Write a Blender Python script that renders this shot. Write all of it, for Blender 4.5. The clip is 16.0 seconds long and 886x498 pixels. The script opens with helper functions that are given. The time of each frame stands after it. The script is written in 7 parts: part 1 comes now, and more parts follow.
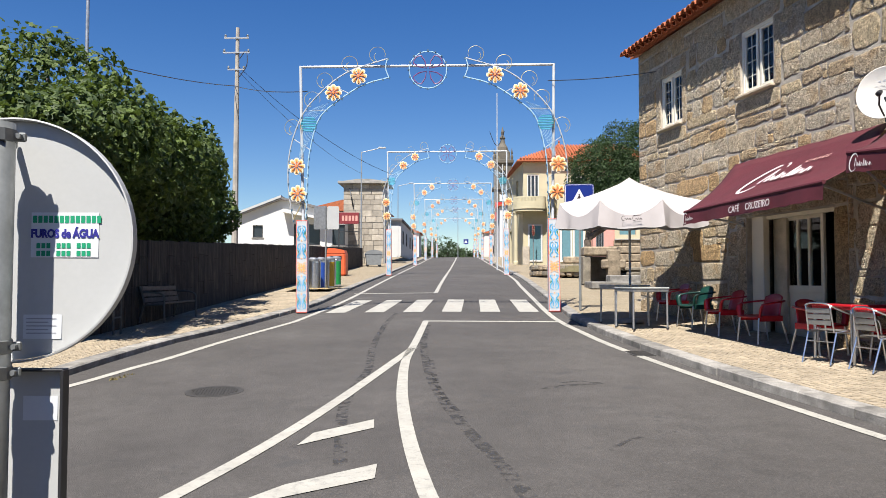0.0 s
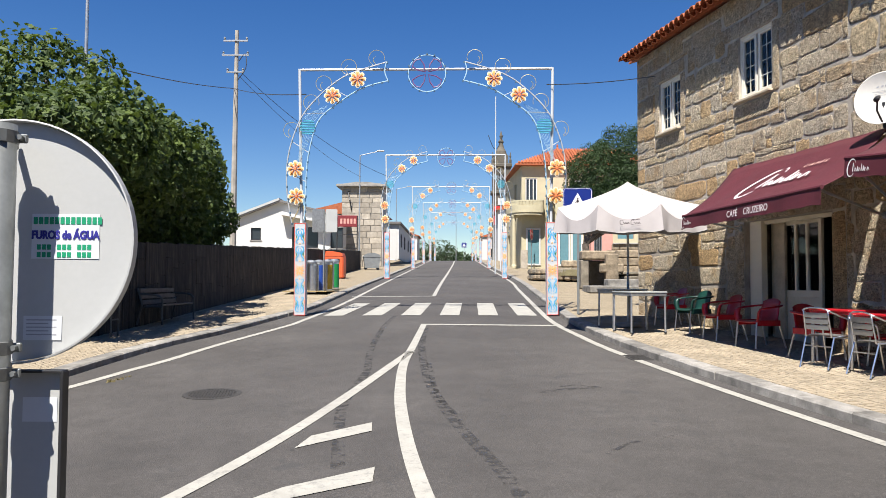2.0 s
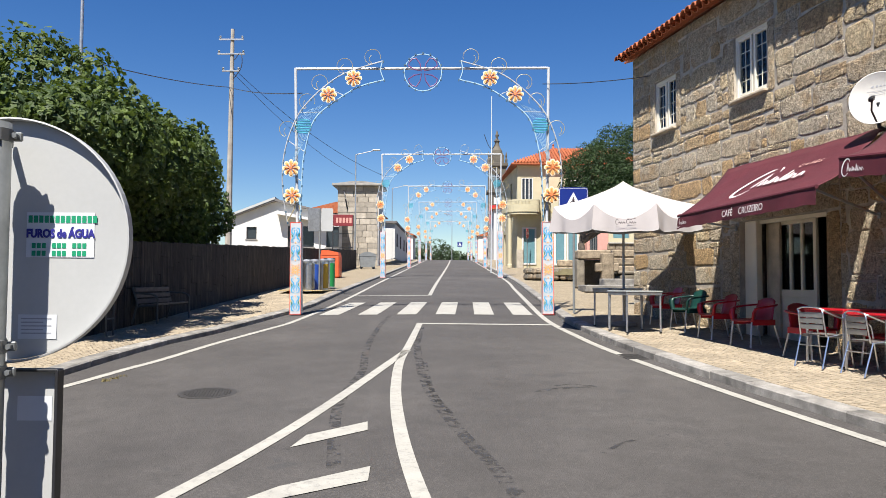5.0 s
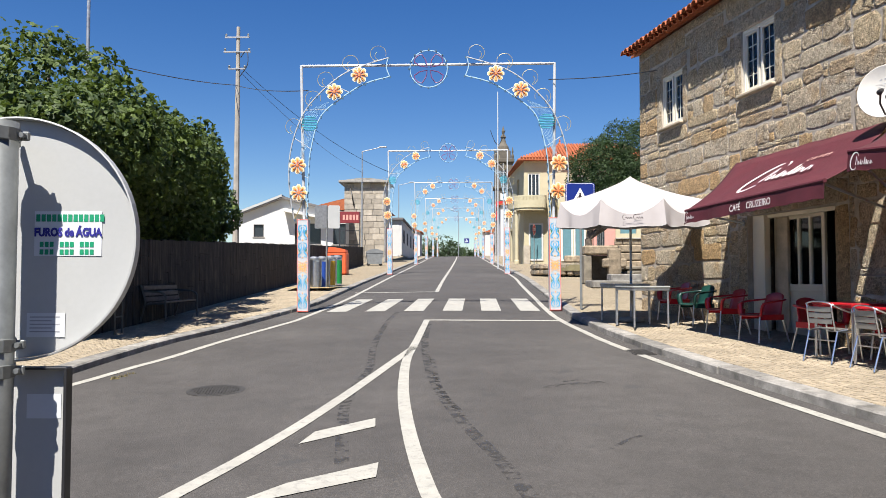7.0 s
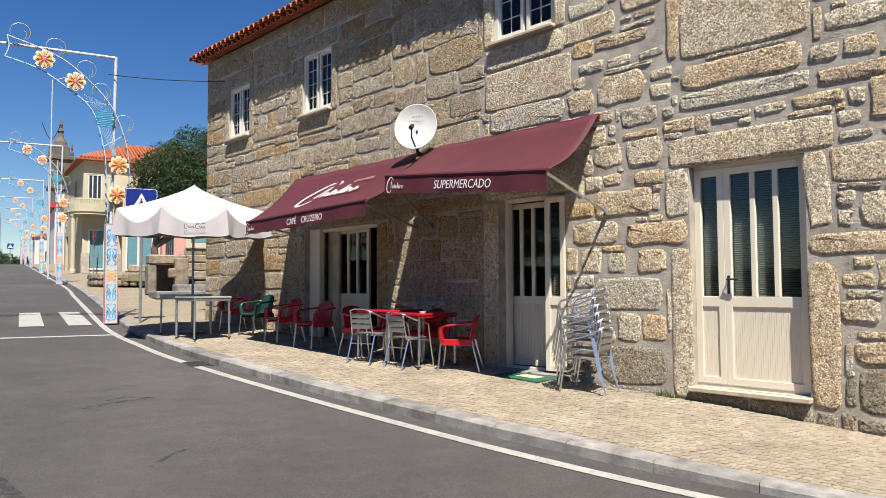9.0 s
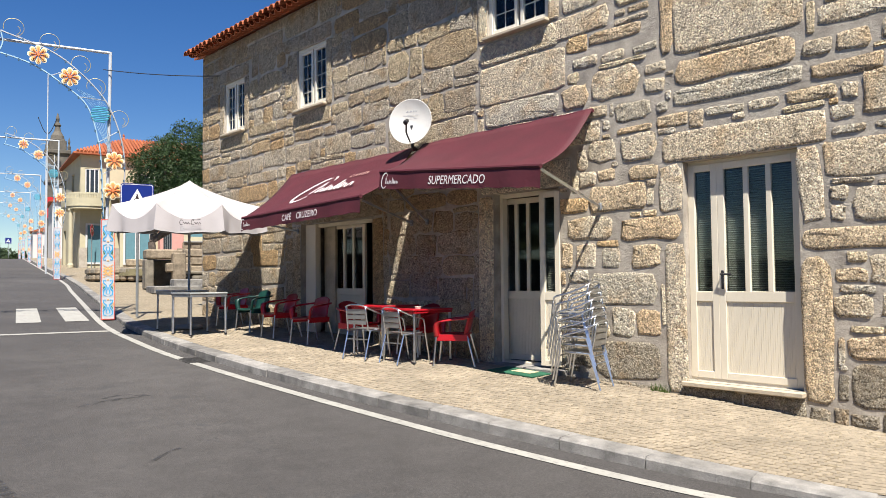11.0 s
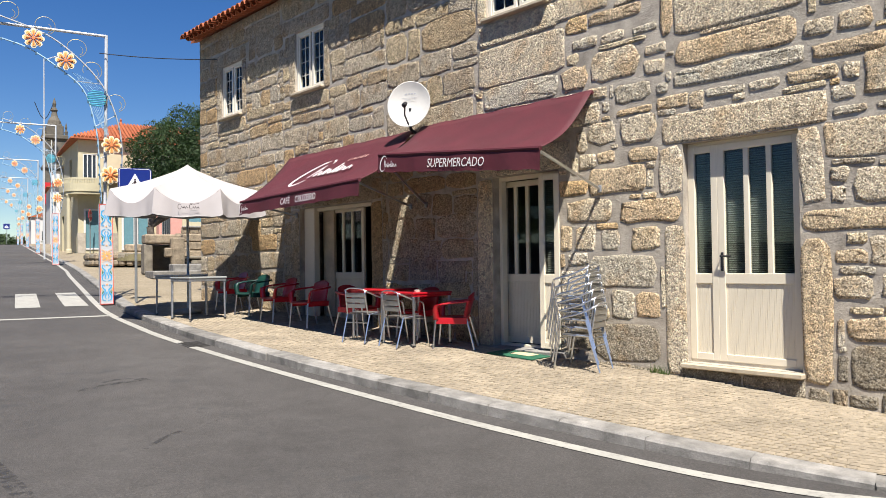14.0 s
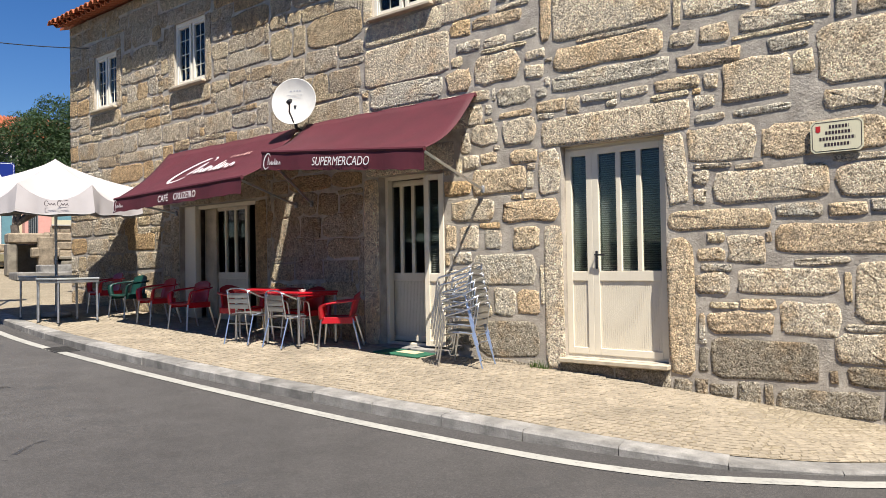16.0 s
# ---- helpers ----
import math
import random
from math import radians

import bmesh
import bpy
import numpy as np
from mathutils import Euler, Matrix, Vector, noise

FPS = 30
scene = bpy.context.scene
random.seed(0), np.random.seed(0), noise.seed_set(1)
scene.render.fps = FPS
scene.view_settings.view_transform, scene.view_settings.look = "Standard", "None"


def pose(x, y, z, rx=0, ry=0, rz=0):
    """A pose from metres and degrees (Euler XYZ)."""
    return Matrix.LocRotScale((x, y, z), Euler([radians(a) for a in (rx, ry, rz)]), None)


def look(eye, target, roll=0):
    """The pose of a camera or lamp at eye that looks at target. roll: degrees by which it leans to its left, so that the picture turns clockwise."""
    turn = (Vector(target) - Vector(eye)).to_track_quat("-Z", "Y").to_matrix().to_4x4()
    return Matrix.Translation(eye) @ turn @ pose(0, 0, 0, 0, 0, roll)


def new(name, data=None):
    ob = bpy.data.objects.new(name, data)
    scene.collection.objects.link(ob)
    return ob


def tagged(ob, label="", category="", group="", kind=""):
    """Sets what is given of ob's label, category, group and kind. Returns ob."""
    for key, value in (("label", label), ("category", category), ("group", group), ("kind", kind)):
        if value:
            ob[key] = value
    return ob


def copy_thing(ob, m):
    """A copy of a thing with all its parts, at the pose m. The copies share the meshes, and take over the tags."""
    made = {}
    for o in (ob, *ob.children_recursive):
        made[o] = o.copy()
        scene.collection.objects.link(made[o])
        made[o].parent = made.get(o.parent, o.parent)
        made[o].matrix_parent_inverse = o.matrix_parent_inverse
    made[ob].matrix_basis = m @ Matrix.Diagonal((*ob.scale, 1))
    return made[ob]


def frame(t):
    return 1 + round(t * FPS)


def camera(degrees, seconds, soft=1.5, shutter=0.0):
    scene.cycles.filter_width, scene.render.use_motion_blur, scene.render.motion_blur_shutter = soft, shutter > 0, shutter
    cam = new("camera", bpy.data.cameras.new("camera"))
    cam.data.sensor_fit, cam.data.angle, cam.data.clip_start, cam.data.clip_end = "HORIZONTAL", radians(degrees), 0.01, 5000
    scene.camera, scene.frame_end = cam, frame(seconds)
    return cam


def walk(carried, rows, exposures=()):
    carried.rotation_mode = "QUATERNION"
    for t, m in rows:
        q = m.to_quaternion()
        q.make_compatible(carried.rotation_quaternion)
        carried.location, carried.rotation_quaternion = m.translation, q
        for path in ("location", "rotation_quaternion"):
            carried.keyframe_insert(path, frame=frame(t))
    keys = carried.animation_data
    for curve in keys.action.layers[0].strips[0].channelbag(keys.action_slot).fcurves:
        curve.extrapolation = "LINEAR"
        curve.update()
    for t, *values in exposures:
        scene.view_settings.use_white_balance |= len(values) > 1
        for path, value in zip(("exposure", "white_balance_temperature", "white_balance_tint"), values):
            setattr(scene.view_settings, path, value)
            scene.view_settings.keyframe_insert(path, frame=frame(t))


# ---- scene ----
# World: x across the street to the cafe wall, y along the cafe wall, z up. The walk starts over the origin.
cam = camera(61.53, 16.0, soft=0.85)
ROWS = [  # seconds, eye, yaw, pitch, roll
    (0, 0.004, 0.002, 1.622, -10.60, 2.32, -0.07),
    (0.5, 0.001, 0.004, 1.620, -10.55, 2.52, -0.11),
    (1, 0.001, 0.001, 1.620, -10.64, 2.53, -0.17),
    (1.5, 0.002, 0.001, 1.621, -10.71, 2.58, -0.19),
    (2, -0.002, -0.001, 1.621, -10.76, 2.58, -0.31),
    (2.5, 0.001, 0.000, 1.620, -10.86, 2.49, -0.20),
    (3, 0.002, -0.001, 1.620, -11.06, 2.35, -0.17),
    (3.5, -0.000, -0.001, 1.619, -11.01, 2.46, -0.32),
    (4, -0.003, -0.003, 1.620, -11.10, 2.52, -0.36),
    (6.5, 0.000, -0.002, 1.620, -10.83, 2.50, -0.17),
    (7, 0.000, -0.002, 1.620, -10.54, 2.25, -0.03),
    (7.5, 0.031, -0.019, 1.638, -13.73, 2.00, 0.01),
    (8, 0.084, -0.054, 1.635, -31.71, 1.57, 0.30),
    (8.5, 0.129, -0.133, 1.634, -41.04, 2.52, -0.01),
    (8.7, 0.157, -0.123, 1.620, -42.33, 3.05, 0.12),
    (11, 0.211, -0.163, 1.671, -42.54, 2.34, 0.57),
    (11.5, 0.215, -0.158, 1.671, -42.40, 2.41, 0.58),
    (12, 0.216, -0.143, 1.663, -42.44, 2.06, 0.60),
    (12.5, 0.244, -0.145, 1.675, -42.26, 1.63, 0.75),
    (13, 0.235, -0.134, 1.666, -42.23, 1.31, 0.77),
    (13.5, 0.220, -0.139, 1.654, -42.28, 1.16, 0.73),
    (14, 0.221, -0.146, 1.655, -42.62, 1.14, 0.77),
    (14.5, 0.234, -0.159, 1.658, -42.95, 1.07, 0.81),
    (15, 0.220, -0.176, 1.654, -43.78, 1.21, 0.96),
    (15.5, 0.213, -0.184, 1.643, -45.54, 1.16, 1.11),
    (16, 0.235, -0.225, 1.644, -51.00, 1.00, 0.97),
]
walk(cam, [(t, pose(x, y, z, 90 + pitch, roll, yaw)) for t, x, y, z, yaw, pitch, roll in ROWS],
     [(0, 1.19), (7.2, 1.19), (8.5, 1.04), (8.7, 1.04), (11, 1.12), (16, 1.1)])

# ---- light ----
SUN_ELEV, SUN_PHI = 59.5, 29.0      # height, and where the light travels: degrees from +y towards +x
ce, se = math.cos(radians(SUN_ELEV)), math.sin(radians(SUN_ELEV))
LIGHT = Vector((ce * math.sin(radians(SUN_PHI)), ce * math.cos(radians(SUN_PHI)), -se))
sun = new("sun", bpy.data.lights.new("sun", "SUN"))
sun.data.energy, sun.data.angle, sun.data.color = 5.0, radians(0.5), (1.0, 0.952, 0.885)
sun.matrix_world = look((0, 0, 60), Vector((0, 0, 60)) + LIGHT)
world = bpy.data.worlds.new("sky")
scene.world = world
world.use_nodes = True
wn = world.node_tree.nodes
sky = wn.new("ShaderNodeTexSky")
sky.sky_type, sky.sun_disc = "NISHITA", False
sky.sun_elevation = radians(SUN_ELEV)
sky.sun_rotation = math.atan2(-LIGHT.x, -LIGHT.y)
sky.air_density, sky.dust_density, sky.ozone_density = 1.0, 0.0, 3.5
hue = wn.new("ShaderNodeHueSaturation")
hue.inputs["Hue"].default_value, hue.inputs["Saturation"].default_value = 0.512, 1.32
hue.inputs["Value"].default_value = 1.15
world.node_tree.links.new(sky.outputs[0], hue.inputs["Color"])
world.node_tree.links.new(hue.outputs[0], wn["Background"].inputs[0])
wn["Background"].inputs[1].default_value = 0.0445


# ---- materials ----
def ramp(nt, fac, stops):
    r = nt.nodes.new("ShaderNodeValToRGB")
    el = r.color_ramp.elements
    while len(el) < len(stops):
        el.new(0.5)
    for e, (pos, c) in zip(el, stops):
        e.position, e.color = pos, (*c, 1)
    nt.links.new(fac, r.inputs[0])
    return r.outputs[0]


def tex(nt, kind, scale, coord, detail=4.0, rough=0.6):
    n = nt.nodes.new("ShaderNodeTex" + kind)
    n.inputs["Scale"].default_value = scale
    if kind == "Noise":
        n.inputs["Detail"].default_value, n.inputs["Roughness"].default_value = detail, rough
    nt.links.new(coord, n.inputs["Vector"])
    return n


def mixc(nt, fac, a, b, mode="MIX"):
    m = nt.nodes.new("ShaderNodeMix")
    m.data_type, m.blend_type = "RGBA", mode
    for sock, val in ((m.inputs["Factor"], fac), (m.inputs[6], a), (m.inputs[7], b)):
        if isinstance(val, (int, float)):
            sock.default_value = val
        elif isinstance(val, tuple):
            sock.default_value = (*val, 1)
        else:
            nt.links.new(val, sock)
    return m.outputs[2]


def material(name, color, rough=0.6, metal=0.0, vary=0.15, scale=6.0, fine=60.0, bump=0.0, bump_scale=40.0, rand="", coat=0.0, spread=(0.72, 1.15)):
    """Base colour varied by a coarse and a fine noise, with fine relief. rand: 'object' or 'island' shifts the value piece by piece."""
    m = bpy.data.materials.new(name)
    m.use_nodes = True
    nt = m.node_tree
    b = nt.nodes["Principled BSDF"]
    tc = nt.nodes.new("ShaderNodeTexCoord").outputs["Object"]
    c = [max(0.0, v * (1 - vary)) for v in color], [min(1.0, v * (1 + vary)) for v in color]
    n1 = tex(nt, "Noise", scale, tc)
    col = ramp(nt, n1.outputs[0], [(0.3, c[0]), (0.7, c[1])])
    n2 = tex(nt, "Noise", fine, tc, 2.0)
    g = ramp(nt, n2.outputs[0], [(0.25, (1 - vary * 0.8,) * 3), (0.75, (1.0,) * 3)])
    col = mixc(nt, 1.0, col, g, "MULTIPLY")
    if rand:
        r = nt.nodes.new("ShaderNodeObjectInfo").outputs["Random"] if rand == "object" else nt.nodes.new("ShaderNodeNewGeometry").outputs["Random Per Island"]
        col = mixc(nt, 1.0, col, ramp(nt, r, [(0.0, (spread[0],) * 3), (1.0, (spread[1],) * 3)]), "MULTIPLY")
    nt.links.new(col, b.inputs["Base Color"])
    b.inputs["Roughness"].default_value, b.inputs["Metallic"].default_value = rough, metal
    b.inputs["Coat Weight"].default_value = coat
    if bump:
        bn = nt.nodes.new("ShaderNodeBump")
        bn.inputs["Strength"].default_value, bn.inputs["Distance"].default_value = bump, 0.02
        nt.links.new(tex(nt, "Noise", bump_scale, tc, 5.0).outputs[0], bn.inputs["Height"])
        nt.links.new(bn.outputs[0], b.inputs["Normal"])
    return m


MIXED = [(0.0, (0.58, 0.499, 0.383)), (0.2, (0.766, 0.673, 0.522)), (0.42, (0.696, 0.638, 0.534)), (0.62, (0.812, 0.696, 0.487)), (0.76, (0.719, 0.603, 0.418)), (0.90, (0.696, 0.487, 0.255)), (1.0, (0.603, 0.545, 0.441))]
PALE = [(0.0, (0.70, 0.60, 0.45)), (0.5, (0.78, 0.69, 0.54)), (1.0, (0.74, 0.62, 0.45))]
OCHRE = [(0.0, (0.70, 0.53, 0.34)), (0.5, (0.75, 0.61, 0.42)), (1.0, (0.64, 0.50, 0.34))]
GREYISH = [(0.0, (0.58, 0.534, 0.441)), (0.5, (0.673, 0.615, 0.499)), (1.0, (0.534, 0.476, 0.371))]


def granite(name, rand, tone=1.0, hues=MIXED):
    """Weathered granite: its own hue stone by stone, rusty stains, dark mica specks, rough pitted face."""
    m = bpy.data.materials.new(name)
    m.use_nodes = True
    nt = m.node_tree
    b = nt.nodes["Principled BSDF"]
    tc = nt.nodes.new("ShaderNodeTexCoord").outputs["Object"]
    r = nt.nodes.new("ShaderNodeObjectInfo").outputs["Random"] if rand == "object" else nt.nodes.new("ShaderNodeNewGeometry").outputs["Random Per Island"]
    base = ramp(nt, r, hues)
    stain = tex(nt, "Noise", 2.6, tc, 5.0)
    col = mixc(nt, ramp(nt, stain.outputs[0], [(0.50, (0, 0, 0)), (0.66, (0.65,) * 3)]), base, (0.60, 0.42, 0.23))
    blot = tex(nt, "Noise", 9.0, tc, 6.0, 0.7)
    col = mixc(nt, 1.0, col, ramp(nt, blot.outputs[0], [(0.3, (0.74,) * 3), (0.68, (1.16,) * 3)]), "MULTIPLY")
    wob = tex(nt, "Noise", 16.0, tc, 4.0)
    warp = nt.nodes.new("ShaderNodeVectorMath")
    warp.operation = "MULTIPLY_ADD"
    warp.inputs[1].default_value = (0.06, 0.06, 0.06)
    nt.links.new(wob.outputs["Color"], warp.inputs[0])
    nt.links.new(tc, warp.inputs[2])
    grain = tex(nt, "Voronoi", 36.0, warp.outputs[0])
    col = mixc(nt, 1.0, col, ramp(nt, grain.outputs["Color"], [(0.05, (0.50,) * 3), (0.35, (0.98,) * 3), (0.9, (1.3,) * 3)]), "MULTIPLY")
    speck = tex(nt, "Noise", 66.0, tc, 4.0, 0.8)
    col = mixc(nt, 1.0, col, ramp(nt, speck.outputs[0], [(0.37, (0.24, 0.195, 0.14)), (0.47, (0.92, 0.885, 0.82)), (0.56, (1.32, 1.31, 1.28)), (0.66, (1.7, 1.7, 1.69))]), "MULTIPLY")
    lich = tex(nt, "Noise", 4.3, tc, 8.0, 0.75)
    col = mixc(nt, ramp(nt, lich.outputs[0], [(0.58, (0, 0, 0)), (0.72, (0.55,) * 3)]), col, (0.22, 0.19, 0.14))
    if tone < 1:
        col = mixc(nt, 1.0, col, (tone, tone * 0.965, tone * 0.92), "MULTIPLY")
    nt.links.new(col, b.inputs["Base Color"])
    b.inputs["Roughness"].default_value = 0.92
    h1, h2 = tex(nt, "Noise", 44.0, tc, 9.0, 0.75), grain
    add = nt.nodes.new("ShaderNodeMath")
    add.operation = "MULTIPLY_ADD"
    add.inputs[1].default_value = -0.5
    nt.links.new(h2.outputs["Distance"], add.inputs[0])
    nt.links.new(h1.outputs[0], add.inputs[2])
    bn = nt.nodes.new("ShaderNodeBump")
    bn.inputs["Strength"].default_value, bn.inputs["Distance"].default_value = 1.0, 0.075
    nt.links.new(add.outputs[0], bn.inputs["Height"])
    nt.links.new(bn.outputs[0], b.inputs["Normal"])
    return m


def asphalt_material():
    m = bpy.data.materials.new("asphalt")
    m.use_nodes = True
    nt = m.node_tree
    b = nt.nodes["Principled BSDF"]
    tc = nt.nodes.new("ShaderNodeTexCoord").outputs["Object"]
    big, mid, fine = tex(nt, "Noise", 0.35, tc, 5.0), tex(nt, "Noise", 3.0, tc, 6.0, 0.7), tex(nt, "Voronoi", 110.0, tc)
    col = ramp(nt, big.outputs[0], [(0.32, (0.048, 0.044, 0.041)), (0.52, (0.062, 0.057, 0.053)), (0.70, (0.079, 0.073, 0.068))])
    col = mixc(nt, 1.0, col, ramp(nt, mid.outputs[0], [(0.3, (0.80, 0.79, 0.77)), (0.7, (1.12, 1.11, 1.10))]), "MULTIPLY")
    col = mixc(nt, 1.0, col, ramp(nt, fine.outputs["Color"], [(0.0, (0.58,) * 3), (0.6, (1.0,) * 3), (1.0, (1.5,) * 3)]), "MULTIPLY")
    crack = tex(nt, "Voronoi", 0.55, tc)
    crack.feature = "DISTANCE_TO_EDGE"
    wob = tex(nt, "Noise", 2.5, tc, 5.0)
    warp = nt.nodes.new("ShaderNodeVectorMath")
    warp.operation = "MULTIPLY_ADD"
    warp.inputs[1].default_value = (0.9, 0.9, 0.9)
    nt.links.new(wob.outputs["Color"], warp.inputs[0])
    nt.links.new(tc, warp.inputs[2])
    nt.links.new(warp.outputs[0], crack.inputs["Vector"])
    col = mixc(nt, ramp(nt, crack.outputs["Distance"], [(0.0, (0.5,) * 3), (0.008, (0, 0, 0))]), col, (0.03, 0.03, 0.03))
    spot = tex(nt, "Noise", 1.7, tc, 2.0)
    col = mixc(nt, ramp(nt, spot.outputs[0], [(0.69, (0, 0, 0)), (0.73, (0.5,) * 3)]), col, (0.035, 0.035, 0.035))
    drip = tex(nt, "Noise", 5.5, tc, 3.0, 0.55)
    col = mixc(nt, ramp(nt, drip.outputs[0], [(0.715, (0, 0, 0)), (0.745, (0.6,) * 3)]), col, (0.026, 0.024, 0.022))
    nt.links.new(col, b.inputs["Base Color"])
    b.inputs["Roughness"].default_value = 0.85
    bn = nt.nodes.new("ShaderNodeBump")
    bn.inputs["Strength"].default_value, bn.inputs["Distance"].default_value = 0.5, 0.01
    nt.links.new(fine.outputs["Distance"], bn.inputs["Height"])
    nt.links.new(bn.outputs[0], b.inputs["Normal"])
    return m


def cobble_material():
    """Small pale limestone setts with sandy joints."""
    m = bpy.data.materials.new("small_setts")
    m.use_nodes = True
    nt = m.node_tree
    b = nt.nodes["Principled BSDF"]
    tc = nt.nodes.new("ShaderNodeTexCoord").outputs["Object"]
    v = tex(nt, "Voronoi", 17.0, tc)
    edge = tex(nt, "Voronoi", 17.0, tc)
    edge.feature = "DISTANCE_TO_EDGE"
    v.inputs["Randomness"].default_value = edge.inputs["Randomness"].default_value = 0.6
    col = ramp(nt, v.outputs["Color"], [(0.1, (0.215, 0.175, 0.113)), (0.5, (0.262, 0.218, 0.147)), (0.9, (0.318, 0.268, 0.19))])
    big = tex(nt, "Noise", 0.8, tc, 6.0, 0.65)
    col = mixc(nt, 1.0, col, ramp(nt, big.outputs[0], [(0.3, (0.82, 0.8, 0.76)), (0.7, (1.06,) * 3)]), "MULTIPLY")
    joint = ramp(nt, edge.outputs["Distance"], [(0.02, (1, 1, 1)), (0.09, (0, 0, 0))])
    col = mixc(nt, joint, col, (0.175, 0.138, 0.09))
    nt.links.new(col, b.inputs["Base Color"])
    b.inputs["Roughness"].default_value = 0.85
    bn = nt.nodes.new("ShaderNodeBump")
    bn.inputs["Strength"].default_value, bn.inputs["Distance"].default_value = 0.6, 0.012
    nt.links.new(ramp(nt, edge.outputs["Distance"], [(0.0, (0, 0, 0)), (0.15, (1, 1, 1))]), bn.inputs["Height"])
    nt.links.new(bn.outputs[0], b.inputs["Normal"])
    return m


def worn_paint():
    """White road paint, scuffed through to the asphalt in places."""
    m = material("road_paint", (0.33, 0.318, 0.28), 0.7, vary=0.12, scale=5, fine=90, bump=0.15)
    nt = m.node_tree
    b = nt.nodes["Principled BSDF"]
    tc = nt.nodes.new("ShaderNodeTexCoord").outputs["Object"]
    src = b.inputs["Base Color"].links[0].from_socket
    wear = ramp(nt, tex(nt, "Noise", 14.0, tc, 8.0, 0.75).outputs[0], [(0.52, (0, 0, 0)), (0.70, (0.8,) * 3)])
    nt.links.new(mixc(nt, wear, src, (0.13, 0.125, 0.12)), b.inputs["Base Color"])
    return m


def leaf_material(name, dark, light):
    m = bpy.data.materials.new(name)
    m.use_nodes = True
    nt = m.node_tree
    b = nt.nodes["Principled BSDF"]
    r = nt.nodes.new("ShaderNodeNewGeometry").outputs["Random Per Island"]
    nt.links.new(ramp(nt, r, [(0.0, dark), (0.8, light), (1.0, (light[0] * 1.3, light[1] * 1.25, light[2]))]), b.inputs["Base Color"])
    b.inputs["Roughness"].default_value, b.inputs["Specular IOR Level"].default_value = 0.6, 0.3
    tr = nt.nodes.new("ShaderNodeBsdfTranslucent")
    tr.inputs[0].default_value = (light[0] * 1.6, light[1] * 1.6, light[2], 1)
    mx = nt.nodes.new("ShaderNodeMixShader")
    mx.inputs[0].default_value = 0.22
    nt.links.new(b.outputs[0], mx.inputs[1])
    nt.links.new(tr.outputs[0], mx.inputs[2])
    nt.links.new(mx.outputs[0], nt.nodes["Material Output"].inputs[0])
    return m


def glass_material():
    m = bpy.data.materials.new("window_glass")
    m.use_nodes = True
    nt = m.node_tree
    gl, tr, mx = nt.nodes.new("ShaderNodeBsdfGlossy"), nt.nodes.new("ShaderNodeBsdfTransparent"), nt.nodes.new("ShaderNodeMixShader")
    gl.inputs["Roughness"].default_value = 0.03
    tr.inputs[0].default_value = (0.75, 0.8, 0.8, 1)
    fr = nt.nodes.new("ShaderNodeFresnel")
    nt.links.new(fr.outputs[0], mx.inputs[0])
    nt.links.new(tr.outputs[0], mx.inputs[1])
    nt.links.new(gl.outputs[0], mx.inputs[2])
    nt.links.new(mx.outputs[0], nt.nodes["Material Output"].inputs[0])
    return m


ASPHALT, SETTS, GLASS = asphalt_material(), cobble_material(), glass_material()
STONE, STONE_FAR = granite("granite_piece", "object"), granite("granite_field", "island")
STONE_PALE, STONE_OCHRE, STONE_GREY = granite("pale_granite", "object", 1.0, PALE), granite("ochre_granite", "object", 1.0, OCHRE), granite("grey_granite", "object", 1.0, GREYISH)
STONE_OLD, STONE_OLD_FAR = granite("old_granite_piece", "object", 0.68), granite("old_granite_field", "island", 0.68)     # browner, older masonry up the street; tone also lowered to deepen awning shade
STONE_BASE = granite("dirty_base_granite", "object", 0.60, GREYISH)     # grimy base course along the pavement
MORTAR = material("lime_mortar", (0.42, 0.37, 0.30), 0.95, vary=0.3, scale=5, bump=0.7, bump_scale=45)
KERB = material("granite_kerb", (0.26, 0.245, 0.22), 0.88, vary=0.42, scale=4.5, fine=110, bump=0.5, bump_scale=60, rand="object")
SETT_PIECE = material("limestone_sett", (0.30, 0.248, 0.175), 0.85, vary=0.2, scale=1.6, fine=60, bump=0.5, bump_scale=70, rand="object", spread=(0.84, 1.1))
SETT_FIELD = material("limestone_setts", (0.30, 0.248, 0.175), 0.85, vary=0.2, scale=1.6, fine=60, bump=0.5, bump_scale=70, rand="island", spread=(0.84, 1.1))
PAINT = worn_paint()
SOIL = material("dry_grass", (0.146, 0.125, 0.0645), 0.95, vary=0.45, scale=1.2, fine=20, bump=0.4, bump_scale=20)
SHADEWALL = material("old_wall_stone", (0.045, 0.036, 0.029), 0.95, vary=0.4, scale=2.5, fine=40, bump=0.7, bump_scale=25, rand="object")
nt = SHADEWALL.node_tree    # dark and pale vertical streaks down the old slabs
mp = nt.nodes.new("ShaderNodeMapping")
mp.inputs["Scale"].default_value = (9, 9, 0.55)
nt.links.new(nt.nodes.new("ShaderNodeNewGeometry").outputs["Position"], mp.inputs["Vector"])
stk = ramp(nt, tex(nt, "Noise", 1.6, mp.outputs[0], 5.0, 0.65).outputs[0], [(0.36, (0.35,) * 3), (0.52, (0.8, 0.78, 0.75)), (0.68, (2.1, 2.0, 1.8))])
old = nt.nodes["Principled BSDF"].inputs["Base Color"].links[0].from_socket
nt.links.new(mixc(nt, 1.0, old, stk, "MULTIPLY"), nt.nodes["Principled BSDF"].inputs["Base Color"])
TERRACOTTA = material("terracotta", (0.378, 0.103, 0.0361), 0.8, vary=0.25, scale=5, fine=40, bump=0.2, rand="island")
